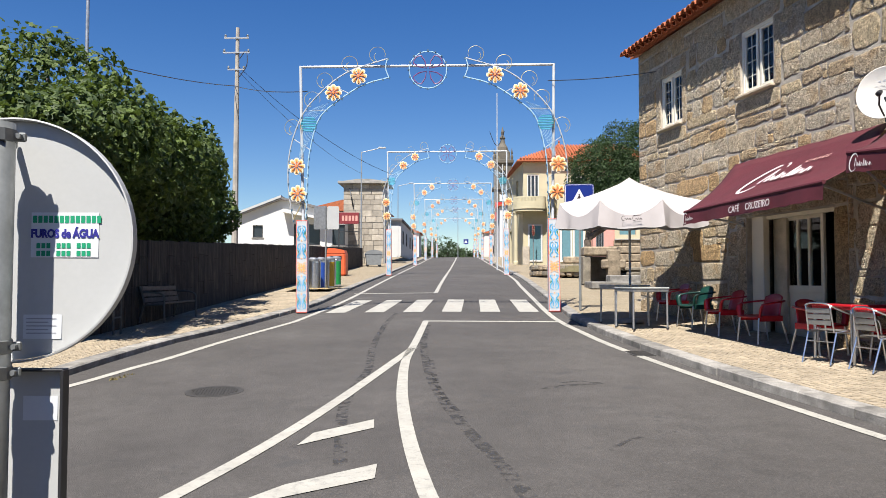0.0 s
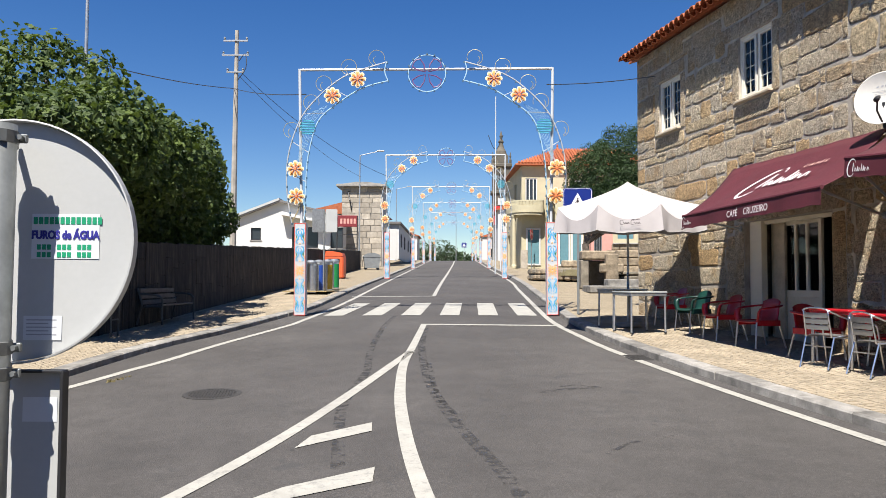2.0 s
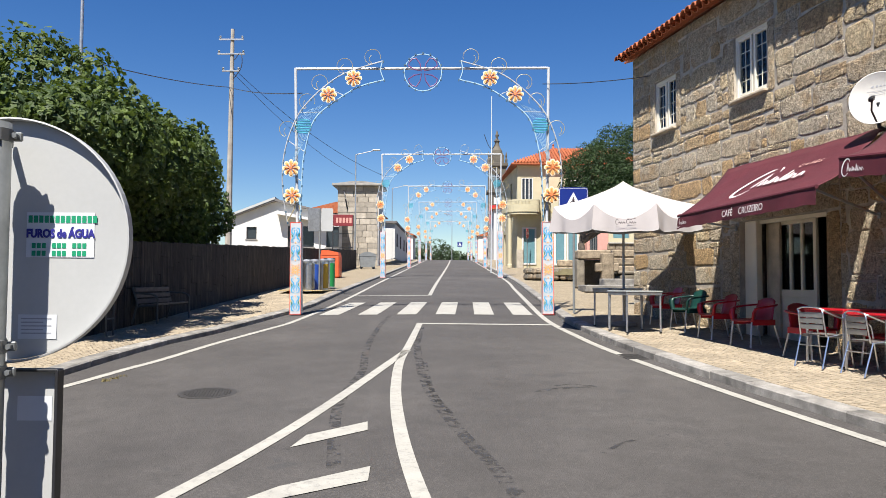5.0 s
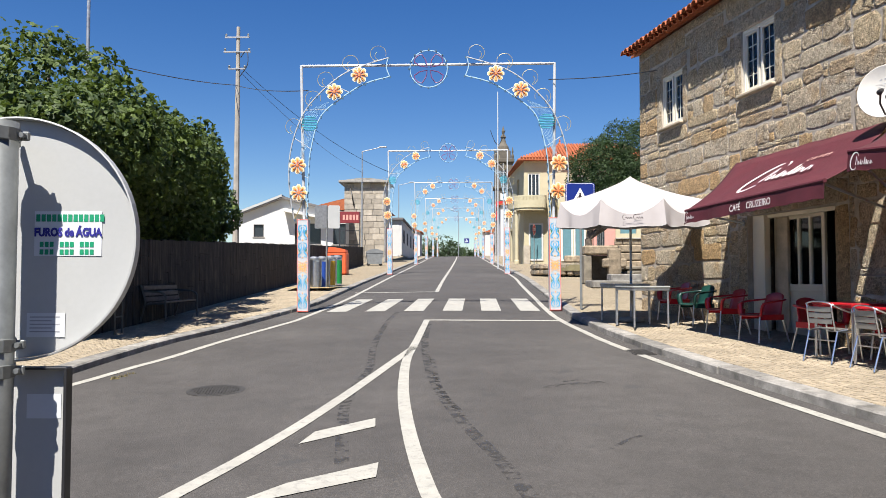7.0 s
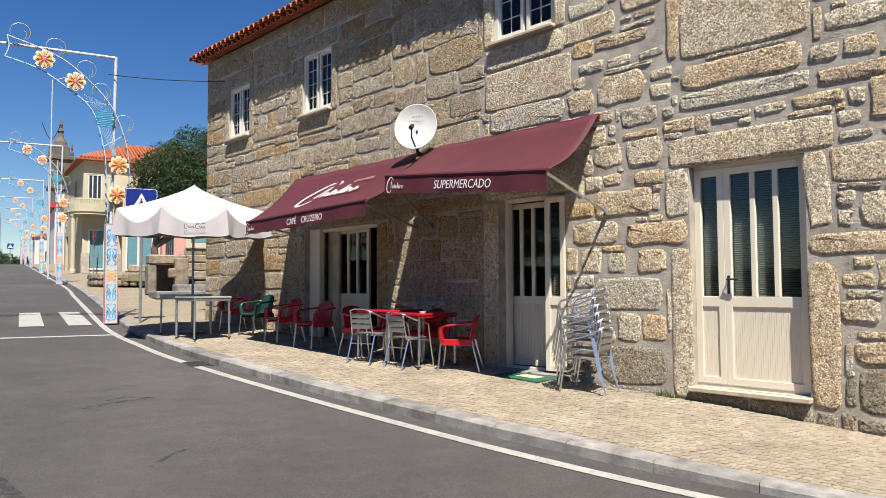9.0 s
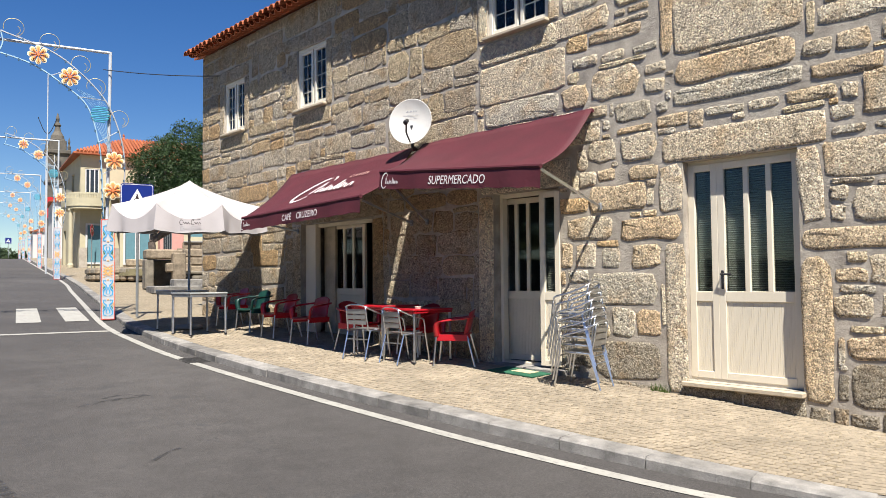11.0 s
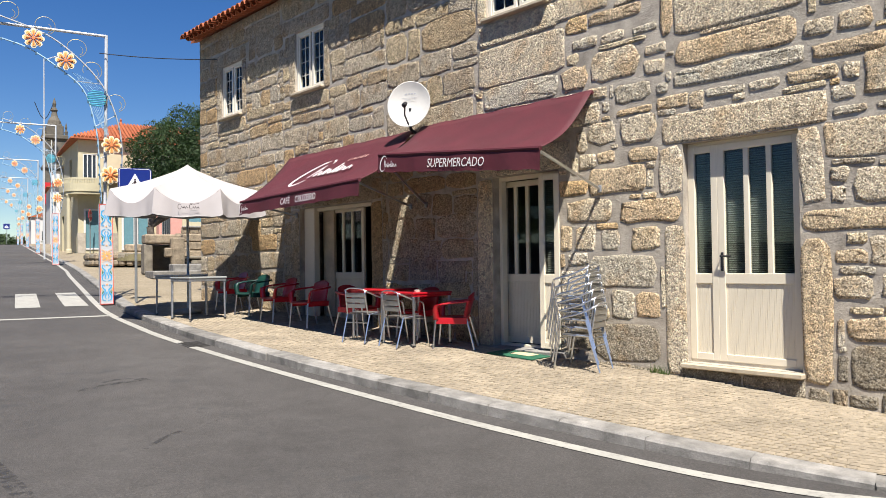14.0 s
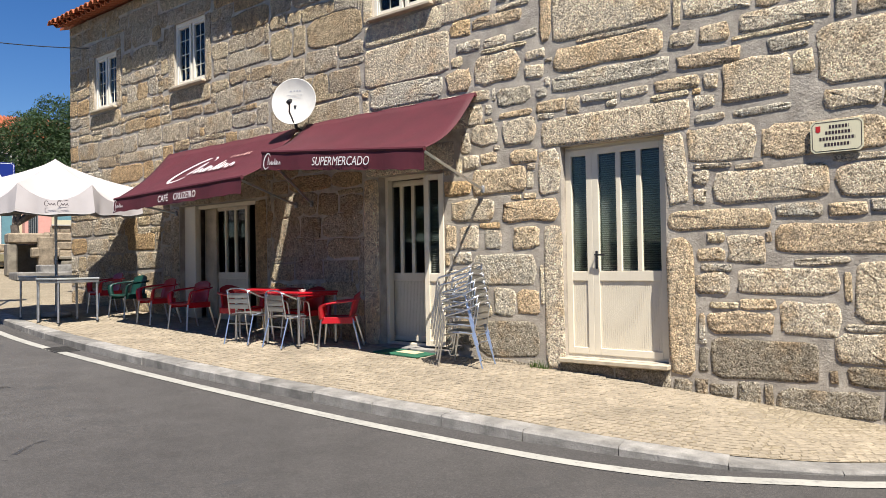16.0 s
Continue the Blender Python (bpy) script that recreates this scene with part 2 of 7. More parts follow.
CREAM = material("cream_enamel", (0.70, 0.63, 0.49), 0.45, vary=0.05, scale=2)
WINWHITE = material("white_window_frame", (0.654, 0.611, 0.516), 0.5, vary=0.05)
MAROON = material("maroon_canvas", (0.0705, 0.00602, 0.0125), 0.75, vary=0.16, scale=3, fine=150, bump=0.1, bump_scale=200)
WHITE_PRINT = material("white_print", (0.731, 0.714, 0.688), 0.6, vary=0.03)
ORANGE_PRINT = material("faded_print", (0.62, 0.40, 0.34), 0.6, vary=0.03)
CANVAS = material("white_canvas", (0.37, 0.34, 0.331), 0.8, vary=0.05, scale=3, bump=0.05)
INK = material("dark_print", (0.03, 0.015, 0.02), 0.6, vary=0.1)
RED_PLASTIC = material("red_plastic", (0.42, 0.008, 0.016), 0.35, vary=0.08, coat=0.2)
GREEN_PLASTIC = material("green_plastic", (0.006, 0.036, 0.028), 0.4, vary=0.08)
ALU = material("brushed_aluminium", (0.72, 0.73, 0.75), 0.28, 1.0, vary=0.08, fine=200)
STEEL = material("galvanised_steel", (0.42, 0.43, 0.44), 0.45, 0.8, vary=0.2, scale=12)
POST_STEEL = material("weathered_zinc_post", (0.20, 0.21, 0.205), 0.5, 0.5, vary=0.2, scale=14)
POLE_GREY = material("grey_painted_pole", (0.20, 0.21, 0.21), 0.5, 0.2, vary=0.15)
SIGN_BACK = material("pale_grey_sheet", (0.40, 0.405, 0.395), 0.5, 0.0, vary=0.06, scale=2)
BLACK = material("black_plastic", (0.02, 0.02, 0.022), 0.45, vary=0.1)
STICKER = material("white_sticker", (0.56, 0.58, 0.60), 0.5, vary=0.03)
GREEN_INK = material("green_ink", (0.0, 0.24, 0.11), 0.6, vary=0.03)
BLUE_INK = material("blue_ink", (0.016, 0.014, 0.20), 0.6, vary=0.03)
GREY_INK = material("grey_ink", (0.30, 0.31, 0.33), 0.6, vary=0.03)
SIGN_BLUE = material("blue_sign_film", (0.005, 0.018, 0.16), 0.35, vary=0.05)
BOARD_RED = material("faded_red_board", (0.17, 0.018, 0.022), 0.5, vary=0.12)
SIGN_RED = material("red_sign_film", (0.45, 0.02, 0.02), 0.4, vary=0.08)
ARCH_WHITE = material("white_arch_paint", (0.464, 0.482, 0.499), 0.5, vary=0.08)
ARCH_BLUE = material("light_blue_paint", (0.03, 0.33, 0.62), 0.5, vary=0.08)
ANT_TEAL = material("teal_antenna_paint", (0.03, 0.25, 0.27), 0.5, vary=0.1)
ARCH_TEAL = material("teal_lamp_mesh", (0.06, 0.32, 0.42), 0.5, vary=0.15)
ARCH_ORANGE = material("orange_flower_paint", (0.80, 0.40, 0.13), 0.5, vary=0.08)
ARCH_PALE = material("pale_flower_edge", (0.80, 0.66, 0.45), 0.5, vary=0.06)
ARCH_GOLD = material("gold_tube", (0.42, 0.34, 0.17), 0.5, 0.3, vary=0.1)
ARCH_RED = material("red_border_paint", (0.62, 0.07, 0.04), 0.5, vary=0.06)
ARCH_HEART = material("vermilion_petal_paint", (0.66, 0.19, 0.06), 0.5, vary=0.06)
ARCH_DKGREEN = material("dark_green_paint", (0.02, 0.17, 0.09), 0.5, vary=0.06)
ARCH_PURPLE = material("purple_tube", (0.17, 0.05, 0.15), 0.5, vary=0.1)
RENDER_WHITE = material("white_render", (0.533, 0.525, 0.503), 0.85, vary=0.05, scale=1.5)
RENDER_CREAM = material("cream_render", (0.447, 0.4, 0.267), 0.85, vary=0.08, scale=1.2)
RENDER_PINK = material("pink_render", (0.516, 0.258, 0.215), 0.85, vary=0.08)
FOUNT = material("weathered_fountain_granite", (0.292, 0.232, 0.159), 0.95, vary=0.45, scale=5, fine=28, bump=0.9, bump_scale=18, rand="object")
TOWER_STONE = material("pale_granite_block", (0.361, 0.318, 0.258), 0.9, vary=0.2, scale=3, fine=30, bump=0.4, rand="object")
MOSSY_SHADED = material("mossy_granite", (0.19, 0.165, 0.125), 0.95, vary=0.35, scale=3, fine=30, bump=0.5, rand="object")
CHURCH_STONE = material("church_granite", (0.105, 0.093, 0.074), 0.9, vary=0.3, scale=0.8, fine=6)
CONCRETE = material("old_concrete", (0.258, 0.245, 0.224), 0.9, vary=0.2, scale=2, bump=0.2)
# near-black base colour stands in for the shade inside rooms and openings
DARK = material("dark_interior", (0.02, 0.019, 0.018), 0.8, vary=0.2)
ROOM = material("dim_plaster", (0.28, 0.26, 0.22), 0.9, vary=0.1)
BLIND = material("beige_blind_slat", (0.42, 0.40, 0.33), 0.6, vary=0.05)
TEAL_DOOR = material("teal_metal_door", (0.10, 0.21, 0.24), 0.5, vary=0.08)
ORANGE_BIN = material("orange_painted_metal", (0.62, 0.10, 0.03), 0.5, vary=0.1)
YELLOW = material("yellow_enamel", (0.55, 0.33, 0.02), 0.5, vary=0.05)
BLUE_ENAMEL = material("blue_enamel", (0.015, 0.06, 0.30), 0.5, vary=0.05)
GREEN_ENAMEL = material("green_enamel", (0.01, 0.20, 0.05), 0.5, vary=0.05)
DARK_IRON = material("dull_iron_tube", (0.085, 0.085, 0.08), 0.6, 0.3, vary=0.2)
WOOD_GREY = material("weathered_bench_board", (0.12, 0.10, 0.085), 0.75, vary=0.3, scale=9, bump=0.2)
BARK = material("tree_bark", (0.12, 0.095, 0.075), 0.95, vary=0.35, scale=8, bump=0.7, bump_scale=18)
WOOD_POLE = material("concrete_utility_pole", (0.33, 0.30, 0.26), 0.9, vary=0.2, scale=3, bump=0.2)
GREEN_MAT = material("green_mat", (0.012, 0.10, 0.05), 0.95, vary=0.3, fine=200, bump=0.3)
BEIGE_MAT = material("mat_centre", (0.50, 0.40, 0.25), 0.95, vary=0.1)
PLAQUE = material("cream_enamel_plaque", (0.688, 0.636, 0.43), 0.35, vary=0.05)
IRON = material("cast_iron", (0.05, 0.047, 0.044), 0.75, 0.3, vary=0.25, scale=20)
FIG = leaf_material("fig_leaf", (0.016, 0.034, 0.009), (0.074, 0.108, 0.026))
STRAW = leaf_material("dry_grass_blade", (0.06, 0.055, 0.02), (0.24, 0.20, 0.10))
OLIVE = leaf_material("dense_small_leaf", (0.012, 0.028, 0.009), (0.036, 0.066, 0.021))
FARLEAF = leaf_material("far_leaf", (0.015, 0.032, 0.014), (0.045, 0.07, 0.03))


# ---- geometry helpers ----
TILT = radians(11.66)
RS, RC = math.sin(TILT), math.cos(TILT)
SLOPE = 0.0455


def gz(v):
    """Height of the road at v metres up the street: a steady climb to a rounded crest."""
    if v < 95:
        return SLOPE * v
    if v < 125:
        return SLOPE * (95 + (v - 95) * (1 - (v - 95) / 60.0))
    return SLOPE * 110 - 0.01 * (v - 125)


def road_xy(u, v):
    return u * RC + v * RS, -u * RS + v * RC


def to_uv(x, y):
    return x * RC - y * RS, x * RS + y * RC


def fall(u):
    """The left half of the road falls away to its gutter."""
    return 0.013 * min(0.0, max(u, -8.0) + 0.5)


def P(u, v, up=0.0):
    x, y = road_xy(u, v)
    return Vector((x, y, gz(v) + fall(u) + up))


def zat(x, y):
    u, v = to_uv(x, y)
    return gz(v) + fall(u)


def part(name, bm, mat, parent=None, label="", smooth=False):
    me = bpy.data.meshes.new(name)
    bm.to_mesh(me)
    bm.free()
    for m in (mat if isinstance(mat, (list, tuple)) else [mat]):
        me.materials.append(m)
    if smooth:
        for p in me.polygons:
            p.use_smooth = True
    ob = new(name, me)
    ob.parent = parent
    if label:
        ob["label"] = label
    return ob


def from_lists(name, verts, faces, mat, parent=None, label=""):
    me = bpy.data.meshes.new(name)
    me.from_pydata(verts, [], faces)
    me.materials.append(mat)
    ob = new(name, me)
    ob.parent = parent
    if label:
        ob["label"] = label
    return ob


def thing(name, m, label, category, group="", kind=""):
    e = new(name)
    e.matrix_world = m
    e.empty_display_size = 0.2
    return tagged(e, label, category, group, kind)


def box(bm, size, at=(0, 0, 0), rot=None, bevel=0.0):
    geo = bmesh.ops.create_cube(bm, size=1.0)
    m = Matrix.Translation(at) @ (rot.to_4x4() if rot else Matrix.Identity(4)) @ Matrix.Diagonal((*size, 1))
    bmesh.ops.transform(bm, matrix=m, verts=geo["verts"])
    if bevel:
        es = list({e for v in geo["verts"] for e in v.link_edges})
        bmesh.ops.bevel(bm, geom=es, offset=bevel, segments=1, affect="EDGES", clamp_overlap=True)
    return bm


def B(*boxes, bevel=0.0):
    bm = bmesh.new()
    for size, at in boxes:
        box(bm, size, at, None, bevel)
    return bm


def tube(bm, pts, r, seg=6, closed=False, taper=None):
    """A round bar along points."""
    pts = [Vector(p) for p in pts]
    n = len(pts)
    rings = []
    ref = None
    for i, p in enumerate(pts):
        d = (pts[(i + 1) % n] - pts[i - 1]) if (closed or 0 < i < n - 1) else (pts[1] - pts[0] if i == 0 else pts[-1] - pts[-2])
        d.normalize()
        if ref is None:
            ref = Vector((0, 0, 1)) if abs(d.z) < 0.9 else Vector((1, 0, 0))
        a = (ref - d * ref.dot(d))
        if a.length < 1e-4:
            a = d.orthogonal()
        a.normalize()
        ref = a
        b = d.cross(a)
        rr = r if taper is None else r + (taper - r) * i / (n - 1)
        rings.append([bm.verts.new(p + (a * math.cos(k * math.tau / seg) + b * math.sin(k * math.tau / seg)) * rr) for k in range(seg)])
    for i in range(n if closed else n - 1):
        r0, r1 = rings[i], rings[(i + 1) % n]
        for k in range(seg):
            bm.faces.new((r0[k], r0[(k + 1) % seg], r1[(k + 1) % seg], r1[k]))
    if not closed:
        bm.faces.new(rings[0][::-1])
        bm.faces.new(rings[-1])
    return bm


def T(pts, r, seg=6, closed=False, taper=None):
    return tube(bmesh.new(), pts, r, seg, closed, taper)


def lathe(bm, profile, seg=24, m=None, caps=True):
    rings = []
    for r, z in profile:
        rings.append([bm.verts.new((r * math.cos(k * math.tau / seg), r * math.sin(k * math.tau / seg), z)) for k in range(seg)])
    for a, b in zip(rings, rings[1:]):
        for k in range(seg):
            bm.faces.new((a[k], a[(k + 1) % seg], b[(k + 1) % seg], b[k]))
    if caps:
        bm.faces.new(rings[0][::-1])
        bm.faces.new(rings[-1])
    if m:
        bmesh.ops.transform(bm, matrix=m, verts=[v for r in rings for v in r])
    return bm


def prism(bm, poly, depth, m=Matrix.Identity(4)):
    """A flat outline in local xy, given thickness along local z from 0 to depth."""
    a = [bm.verts.new(m @ Vector((x, y, 0))) for x, y in poly]
    b = [bm.verts.new(m @ Vector((x, y, depth))) for x, y in poly]
    n = len(poly)
    bm.faces.new(a[::-1])
    bm.faces.new(b)
    for i in range(n):
        bm.faces.new((a[i], a[(i + 1) % n], b[(i + 1) % n], b[i]))
    return bm


def ribbon(bm, pts, width, depth, m):
    """A flat brush stroke along points in local xy."""
    n = len(pts)
    L, R = [], []
    for i, (x, y) in enumerate(pts):
        x0, y0 = pts[max(0, i - 1)]
        x1, y1 = pts[min(n - 1, i + 1)]
        d = math.hypot(x1 - x0, y1 - y0) or 1
        w = (width[i] if isinstance(width, (list, tuple)) else width) / 2
        nx, ny = -(y1 - y0) / d * w, (x1 - x0) / d * w
        L.append((x + nx, y + ny))
        R.append((x - nx, y - ny))
    vs = [[bm.verts.new(m @ Vector((px, py, depth))) for px, py in side] for side in (L, R)]
    for i in range(n - 1):
        bm.faces.new((vs[0][i], vs[1][i], vs[1][i + 1], vs[0][i + 1]))
    return bm


def axes(origin, x, y):
    """A pose from an origin, the way of local x and the way of local y."""
    x = Vector(x).normalized()
    z = x.cross(Vector(y)).normalized()
    y = z.cross(x)
    return Matrix.Translation(origin) @ Matrix((x, y, z)).transposed().to_4x4()


def words(name, body, size, m, mat, parent=None, align="CENTER", spacing=1.0, stretch=1.0, label="", slant=0.0, weight=0.0):
    cu = bpy.data.curves.new(name, "FONT")
    cu.body, cu.size, cu.align_x, cu.align_y, cu.extrude = body, size, align, "CENTER", 0.0008
    cu.space_character, cu.resolution_u, cu.shear, cu.offset = spacing, 3, slant, weight
    ob = bpy.data.objects.new(name, cu)
    scene.collection.objects.link(ob)
    bpy.context.view_layer.update()
    me = bpy.data.meshes.new_from_object(ob.evaluated_get(bpy.context.evaluated_depsgraph_get()))
    bpy.data.objects.remove(ob)
    me.materials.clear()
    me.materials.append(mat)
    me.transform(m @ Matrix.Diagonal((stretch, 1, 1, 1)))
    o = new(name, me)
    o.parent = parent
    if label:
        o["label"] = label
    return o


def arc(cx, cy, r, a0, a1, n=12):
    return [(cx + r * math.cos(radians(a0 + (a1 - a0) * i / n)), cy + r * math.sin(radians(a0 + (a1 - a0) * i / n))) for i in range(n + 1)]


def smooth_path(pts, n=6):
    """Points along a Catmull-Rom curve through pts."""
    out = []
    p = [Vector(q) for q in pts]
    for i in range(len(p) - 1):
        a, b, c, d = p[max(0, i - 1)], p[i], p[i + 1], p[min(len(p) - 1, i + 2)]
        for k in range(n):
            t = k / n
            out.append(0.5 * (2 * b + (c - a) * t + (2 * a - 5 * b + 4 * c - d) * t * t + (3 * b - a - 3 * c + d) * t ** 3))
    out.append(p[-1])
    return out


# ---- ground, road, pavements ----
def sheet(name, us, vs, up, mat, label, kind="structure"):
    verts = [tuple(P(u, v, up)) for v in vs for u in us]
    n = len(us)
    faces = [(j * n + i, j * n + i + 1, (j + 1) * n + i + 1, (j + 1) * n + i) for j in range(len(vs) - 1) for i in range(n - 1)]
    return tagged(from_lists(name, verts, faces, mat), label, name.split("_")[0], kind=kind)


VS = [-70, -40, -20, 0, 30, 60, 90, 95, 100, 105, 110, 115, 120, 125, 160, 240, 400, 900, 2500]
sheet("ground", [-1500, -300, -60, -8, -0.5, 60, 300, 1500], VS, -0.02, SOIL, "dry grassy ground reaching the horizon")
sheet("road", [-40, -8, -0.5, 10, 40], VS[:16], 0.0, ASPHALT, "worn grey asphalt street climbing to a crest")

RIGHT = [(16, -6.6), (12, -3.7), (9, -1.65), (7.2, -0.2), (6.2, 0.74), (5.85, 1.2), (5.65, 1.55), (5.54, 1.92), (5.44, 2.32), (5.35, 2.75), (5.28, 3.25), (5.22, 3.85), (5.14, 5.0), (5.06, 7.0), (5.08, 9.0), (5.16, 10.9), (5.38, 13.0), (5.72, 15.2), (6.13, 17.1)]
RIGHT += [road_xy(2.55 + 0.03 * (v - 18), v) for v in (22, 28, 34)] + [road_xy(3.1, v) for v in (42, 60, 80, 95, 100, 105, 110, 115, 120, 125, 160, 240)]
LEFT = [(-15, -1.5), (-9, 3.0), (-5.4, 6.3), (-3.9, 8.4), (-3.0, 10.25), (-2.71, 11.43), (-2.22, 13.2), (-1.47, 15.0), (-0.5, 17.9)]
LEFT += [road_xy(-3.84, 20.4), road_xy(-3.88, 24.5), road_xy(-3.95, 32)] + [road_xy(-3.9, v) for v in (42, 60, 80, 95, 100, 105, 110, 115, 120, 125, 160, 240)]


def kerb_up(x, y):
    """How far the kerb stands over the road: it sinks towards the junction on the cafe side."""
    return max(0.025, 0.11 - 0.028 * max(0.0, 3.6 - y)) if x > 2.5 and y < 16 else 0.1


def resample(pts, step):
    pts = [Vector((x, y, 0)) for x, y in pts]
    fine = smooth_path(pts, 8)
    out, carry = [fine[0]], 0.0
    for a, b in zip(fine, fine[1:]):
        d = (b - a).length
        s = step - carry
        while s <= d:
            out.append(a + (b - a) * (s / d))
            s += step
        carry = (carry + d) % step
    return out


def pavement(name, line, side, label):
    """The raised strip behind a kerb line; side is +1 to the right of the street, -1 to the left."""
    pts = smooth_path([Vector((x, y, 0)) for x, y in line], 4)
    verts, faces = [], []
    for i, p in enumerate(pts):
        a, b = pts[max(0, i - 1)], pts[min(len(pts) - 1, i + 1)]
        d = (b - a).normalized()
        n = Vector((d.y, -d.x, 0)) * side
        q = p + n * 0.23
        if p.y < 16:
            far = Vector((70 * side, q.y - (0 if side > 0 else -2), 0))
        else:
            far = q + Vector((RC, -RS, 0)) * 60 * side
        for t, up in ((q, kerb_up(q.x, q.y) - 0.006), (q + (far - q) * 0.03, kerb_up(q.x, q.y) + 0.018), (far, kerb_up(q.x, q.y) + 0.018)):
            verts.append((t.x, t.y, zat(t.x, t.y) + up))
    for i in range(len(pts) - 1):
        for k in (0, 1):
            f = (3 * i + k, 3 * i + k + 1, 3 * i + k + 4, 3 * i + k + 3)
            faces.append(f if side > 0 else f[::-1])
    return tagged(from_lists(name, verts, faces, SETTS), label, "pavement", kind="structure")


def kerb_piece(bm, p, q, side):
    d = (q - p).normalized()
    n = Vector((d.y, -d.x, 0)) * side
    prof = [(0, -0.1), (0.004, -0.022), (0.025, -0.003), (0.24, 0.0), (0.24, -0.1)]
    rows = []
    for e, jig in ((p + d * 0.004, random.uniform(-0.006, 0.006)), (q - d * 0.004, random.uniform(-0.006, 0.006))):
        rows.append([bm.verts.new((e.x + n.x * (s + jig), e.y + n.y * (s + jig), zat(e.x, e.y) + (h if h < -0.05 else h + kerb_up(e.x, e.y) + jig * 0.4))) for s, h in prof])
    for k in range(5):
        bm.faces.new((rows[0][k], rows[0][(k + 1) % 5], rows[1][(k + 1) % 5], rows[1][k]))
    bm.faces.new(rows[0][::-1])
    bm.faces.new(rows[1])
    bmesh.ops.recalc_face_normals(bm, faces=bm.faces)


def kerbs(parent, line, side):
    pts = resample(line, 0.78)
    rest = bmesh.new()
    for p, q in zip(pts, pts[1:]):
        if -3 < p.y < 34:
            bm = bmesh.new()
            kerb_piece(bm, p, q, side)
            part("kerb_stone", bm, KERB, parent)
        elif p.y < 140:
            kerb_piece(rest, p, q, side)
    tagged(part("kerb_run", rest, KERB, parent), kind="stuff")


pav_r = pavement("pavement_right", RIGHT, 1, "pale sett pavement before the stone cafe")
pav_l = pavement("pavement_left", LEFT, -1, "pale sett pavement beside the old stone wall")


# ---- road markings ----
def stripe(name, pts, width, label="", up=0.006):
    """A painted line along points in the plan."""
    v = [Vector((x, y, 0)) for x, y in pts]
    v = smooth_path(v, 5) if len(v) > 2 else [v[0] + (v[1] - v[0]) * (i / 8) for i in range(9)]
    verts, faces = [], []
    for i, p in enumerate(v):
        d = (v[min(len(v) - 1, i + 1)] - v[max(0, i - 1)]).normalized()
        n = Vector((d.y, -d.x, 0)) * width / 2
        for q in (p - n, p + n):
            verts.append((q.x, q.y, zat(q.x, q.y) + up))
    faces = [(2 * i, 2 * i + 1, 2 * i + 3, 2 * i + 2) for i in range(len(v) - 1)]
    return tagged(from_lists(name, verts, faces, PAINT), label or "worn white painted road line", "road marking", kind="structure")


def patch(name, poly, up=0.007, mat=None, label="white painted road patch"):
    verts = [(x, y, zat(x, y) + up) for x, y in poly]
    return tagged(from_lists(name, verts, [tuple(range(len(poly)))], mat or PAINT), label, "road marking", kind="structure")


stripe("edge_line", [(15, -6.4), (11, -3.6), (8.3, -1.5), (6.8, -0.15), (5.98, 0.7), (5.66, 1.16), (5.44, 1.49), (5.27, 1.8), (5.14, 2.18), (5.04, 2.6), (4.97, 3.1), (4.91, 3.7), (4.85, 4.6), (4.81, 5.8), (4.79, 7.5), (4.82, 9.6), (4.92, 11.6), (5.10, 13.2), (5.34, 15.0)] + [road_xy(2.12 + 0.03 * (v - 16), v) for v in (18, 24, 30, 38)] + [road_xy(2.8, v) for v in (60, 95, 120)], 0.13)
stripe("edge_line", [(-8.5, 2.4), (-5.0, 5.6), (-3.55, 7.9), (-2.74, 9.48), (-2.25, 10.79), (-1.94, 11.55), (-1.33, 13.42), (-0.44, 15.78), (0.02, 17.25)] + [road_xy(-3.31, 22.9), road_xy(-3.36, 37)] + [road_xy(-3.34, v) for v in (58, 95, 120)], 0.13)
stripe("centre_line", [(2.57, 15.7), (1.89, 12.55), (1.43, 10.46), (1.15, 8.7), (1.0, 7.5), (0.88, 6.2), (0.82, 5.17), (0.81, 4.5), (0.87, 3.2), (1.1, 1.6)], 0.125)
stripe("centre_line", [(1.72, 11.7), (0.73, 8.91), (0.11, 7.24), (-0.38, 6.06), (-0.85, 5.09), (-1.5, 3.8)], 0.13)
stripe("stop_line", [(2.52, 15.75), (5.3, 15.07)], 0.2)
stripe("stop_line", [road_xy(-3.5, 25.35), road_xy(-0.64, 25.4)], 0.2)
stripe("centre_line", [road_xy(-0.71, 25.3), road_xy(-0.64, 34.3), road_xy(-0.4, 54.4), road_xy(-0.1, 88), road_xy(-0.1, 118)], 0.13)
patch("hatch_stripe", [(-0.04, 6.22), (0.63, 6.66), (0.66, 6.98), (0.10, 6.60)])
patch("hatch_stripe", [(-0.55, 4.78), (0.5, 5.22), (0.55, 5.56), (-0.11, 5.22)])
patch("hatch_stripe", [(-1.0, 3.35), (0.45, 3.75), (0.48, 4.1), (-0.6, 3.8)])
for k in range(6):
    u0, lean_ = -3.2 + 0.945 * k, 0.2 - 0.03 * k
    patch("zebra_stripe", [road_xy(u0, 18.15), road_xy(u0 + 0.48, 18.15), road_xy(u0 + 0.48 + lean_, 22.2), road_xy(u0 + lean_, 22.2)], label="white zebra crossing stripe on asphalt")


def tyre_mark(pts, w):
    o = stripe("tyre_mark", pts, w, "dark rubber tyre mark on asphalt", 0.003)
    o.data.materials.clear()
    o.data.materials.append(TYRE)


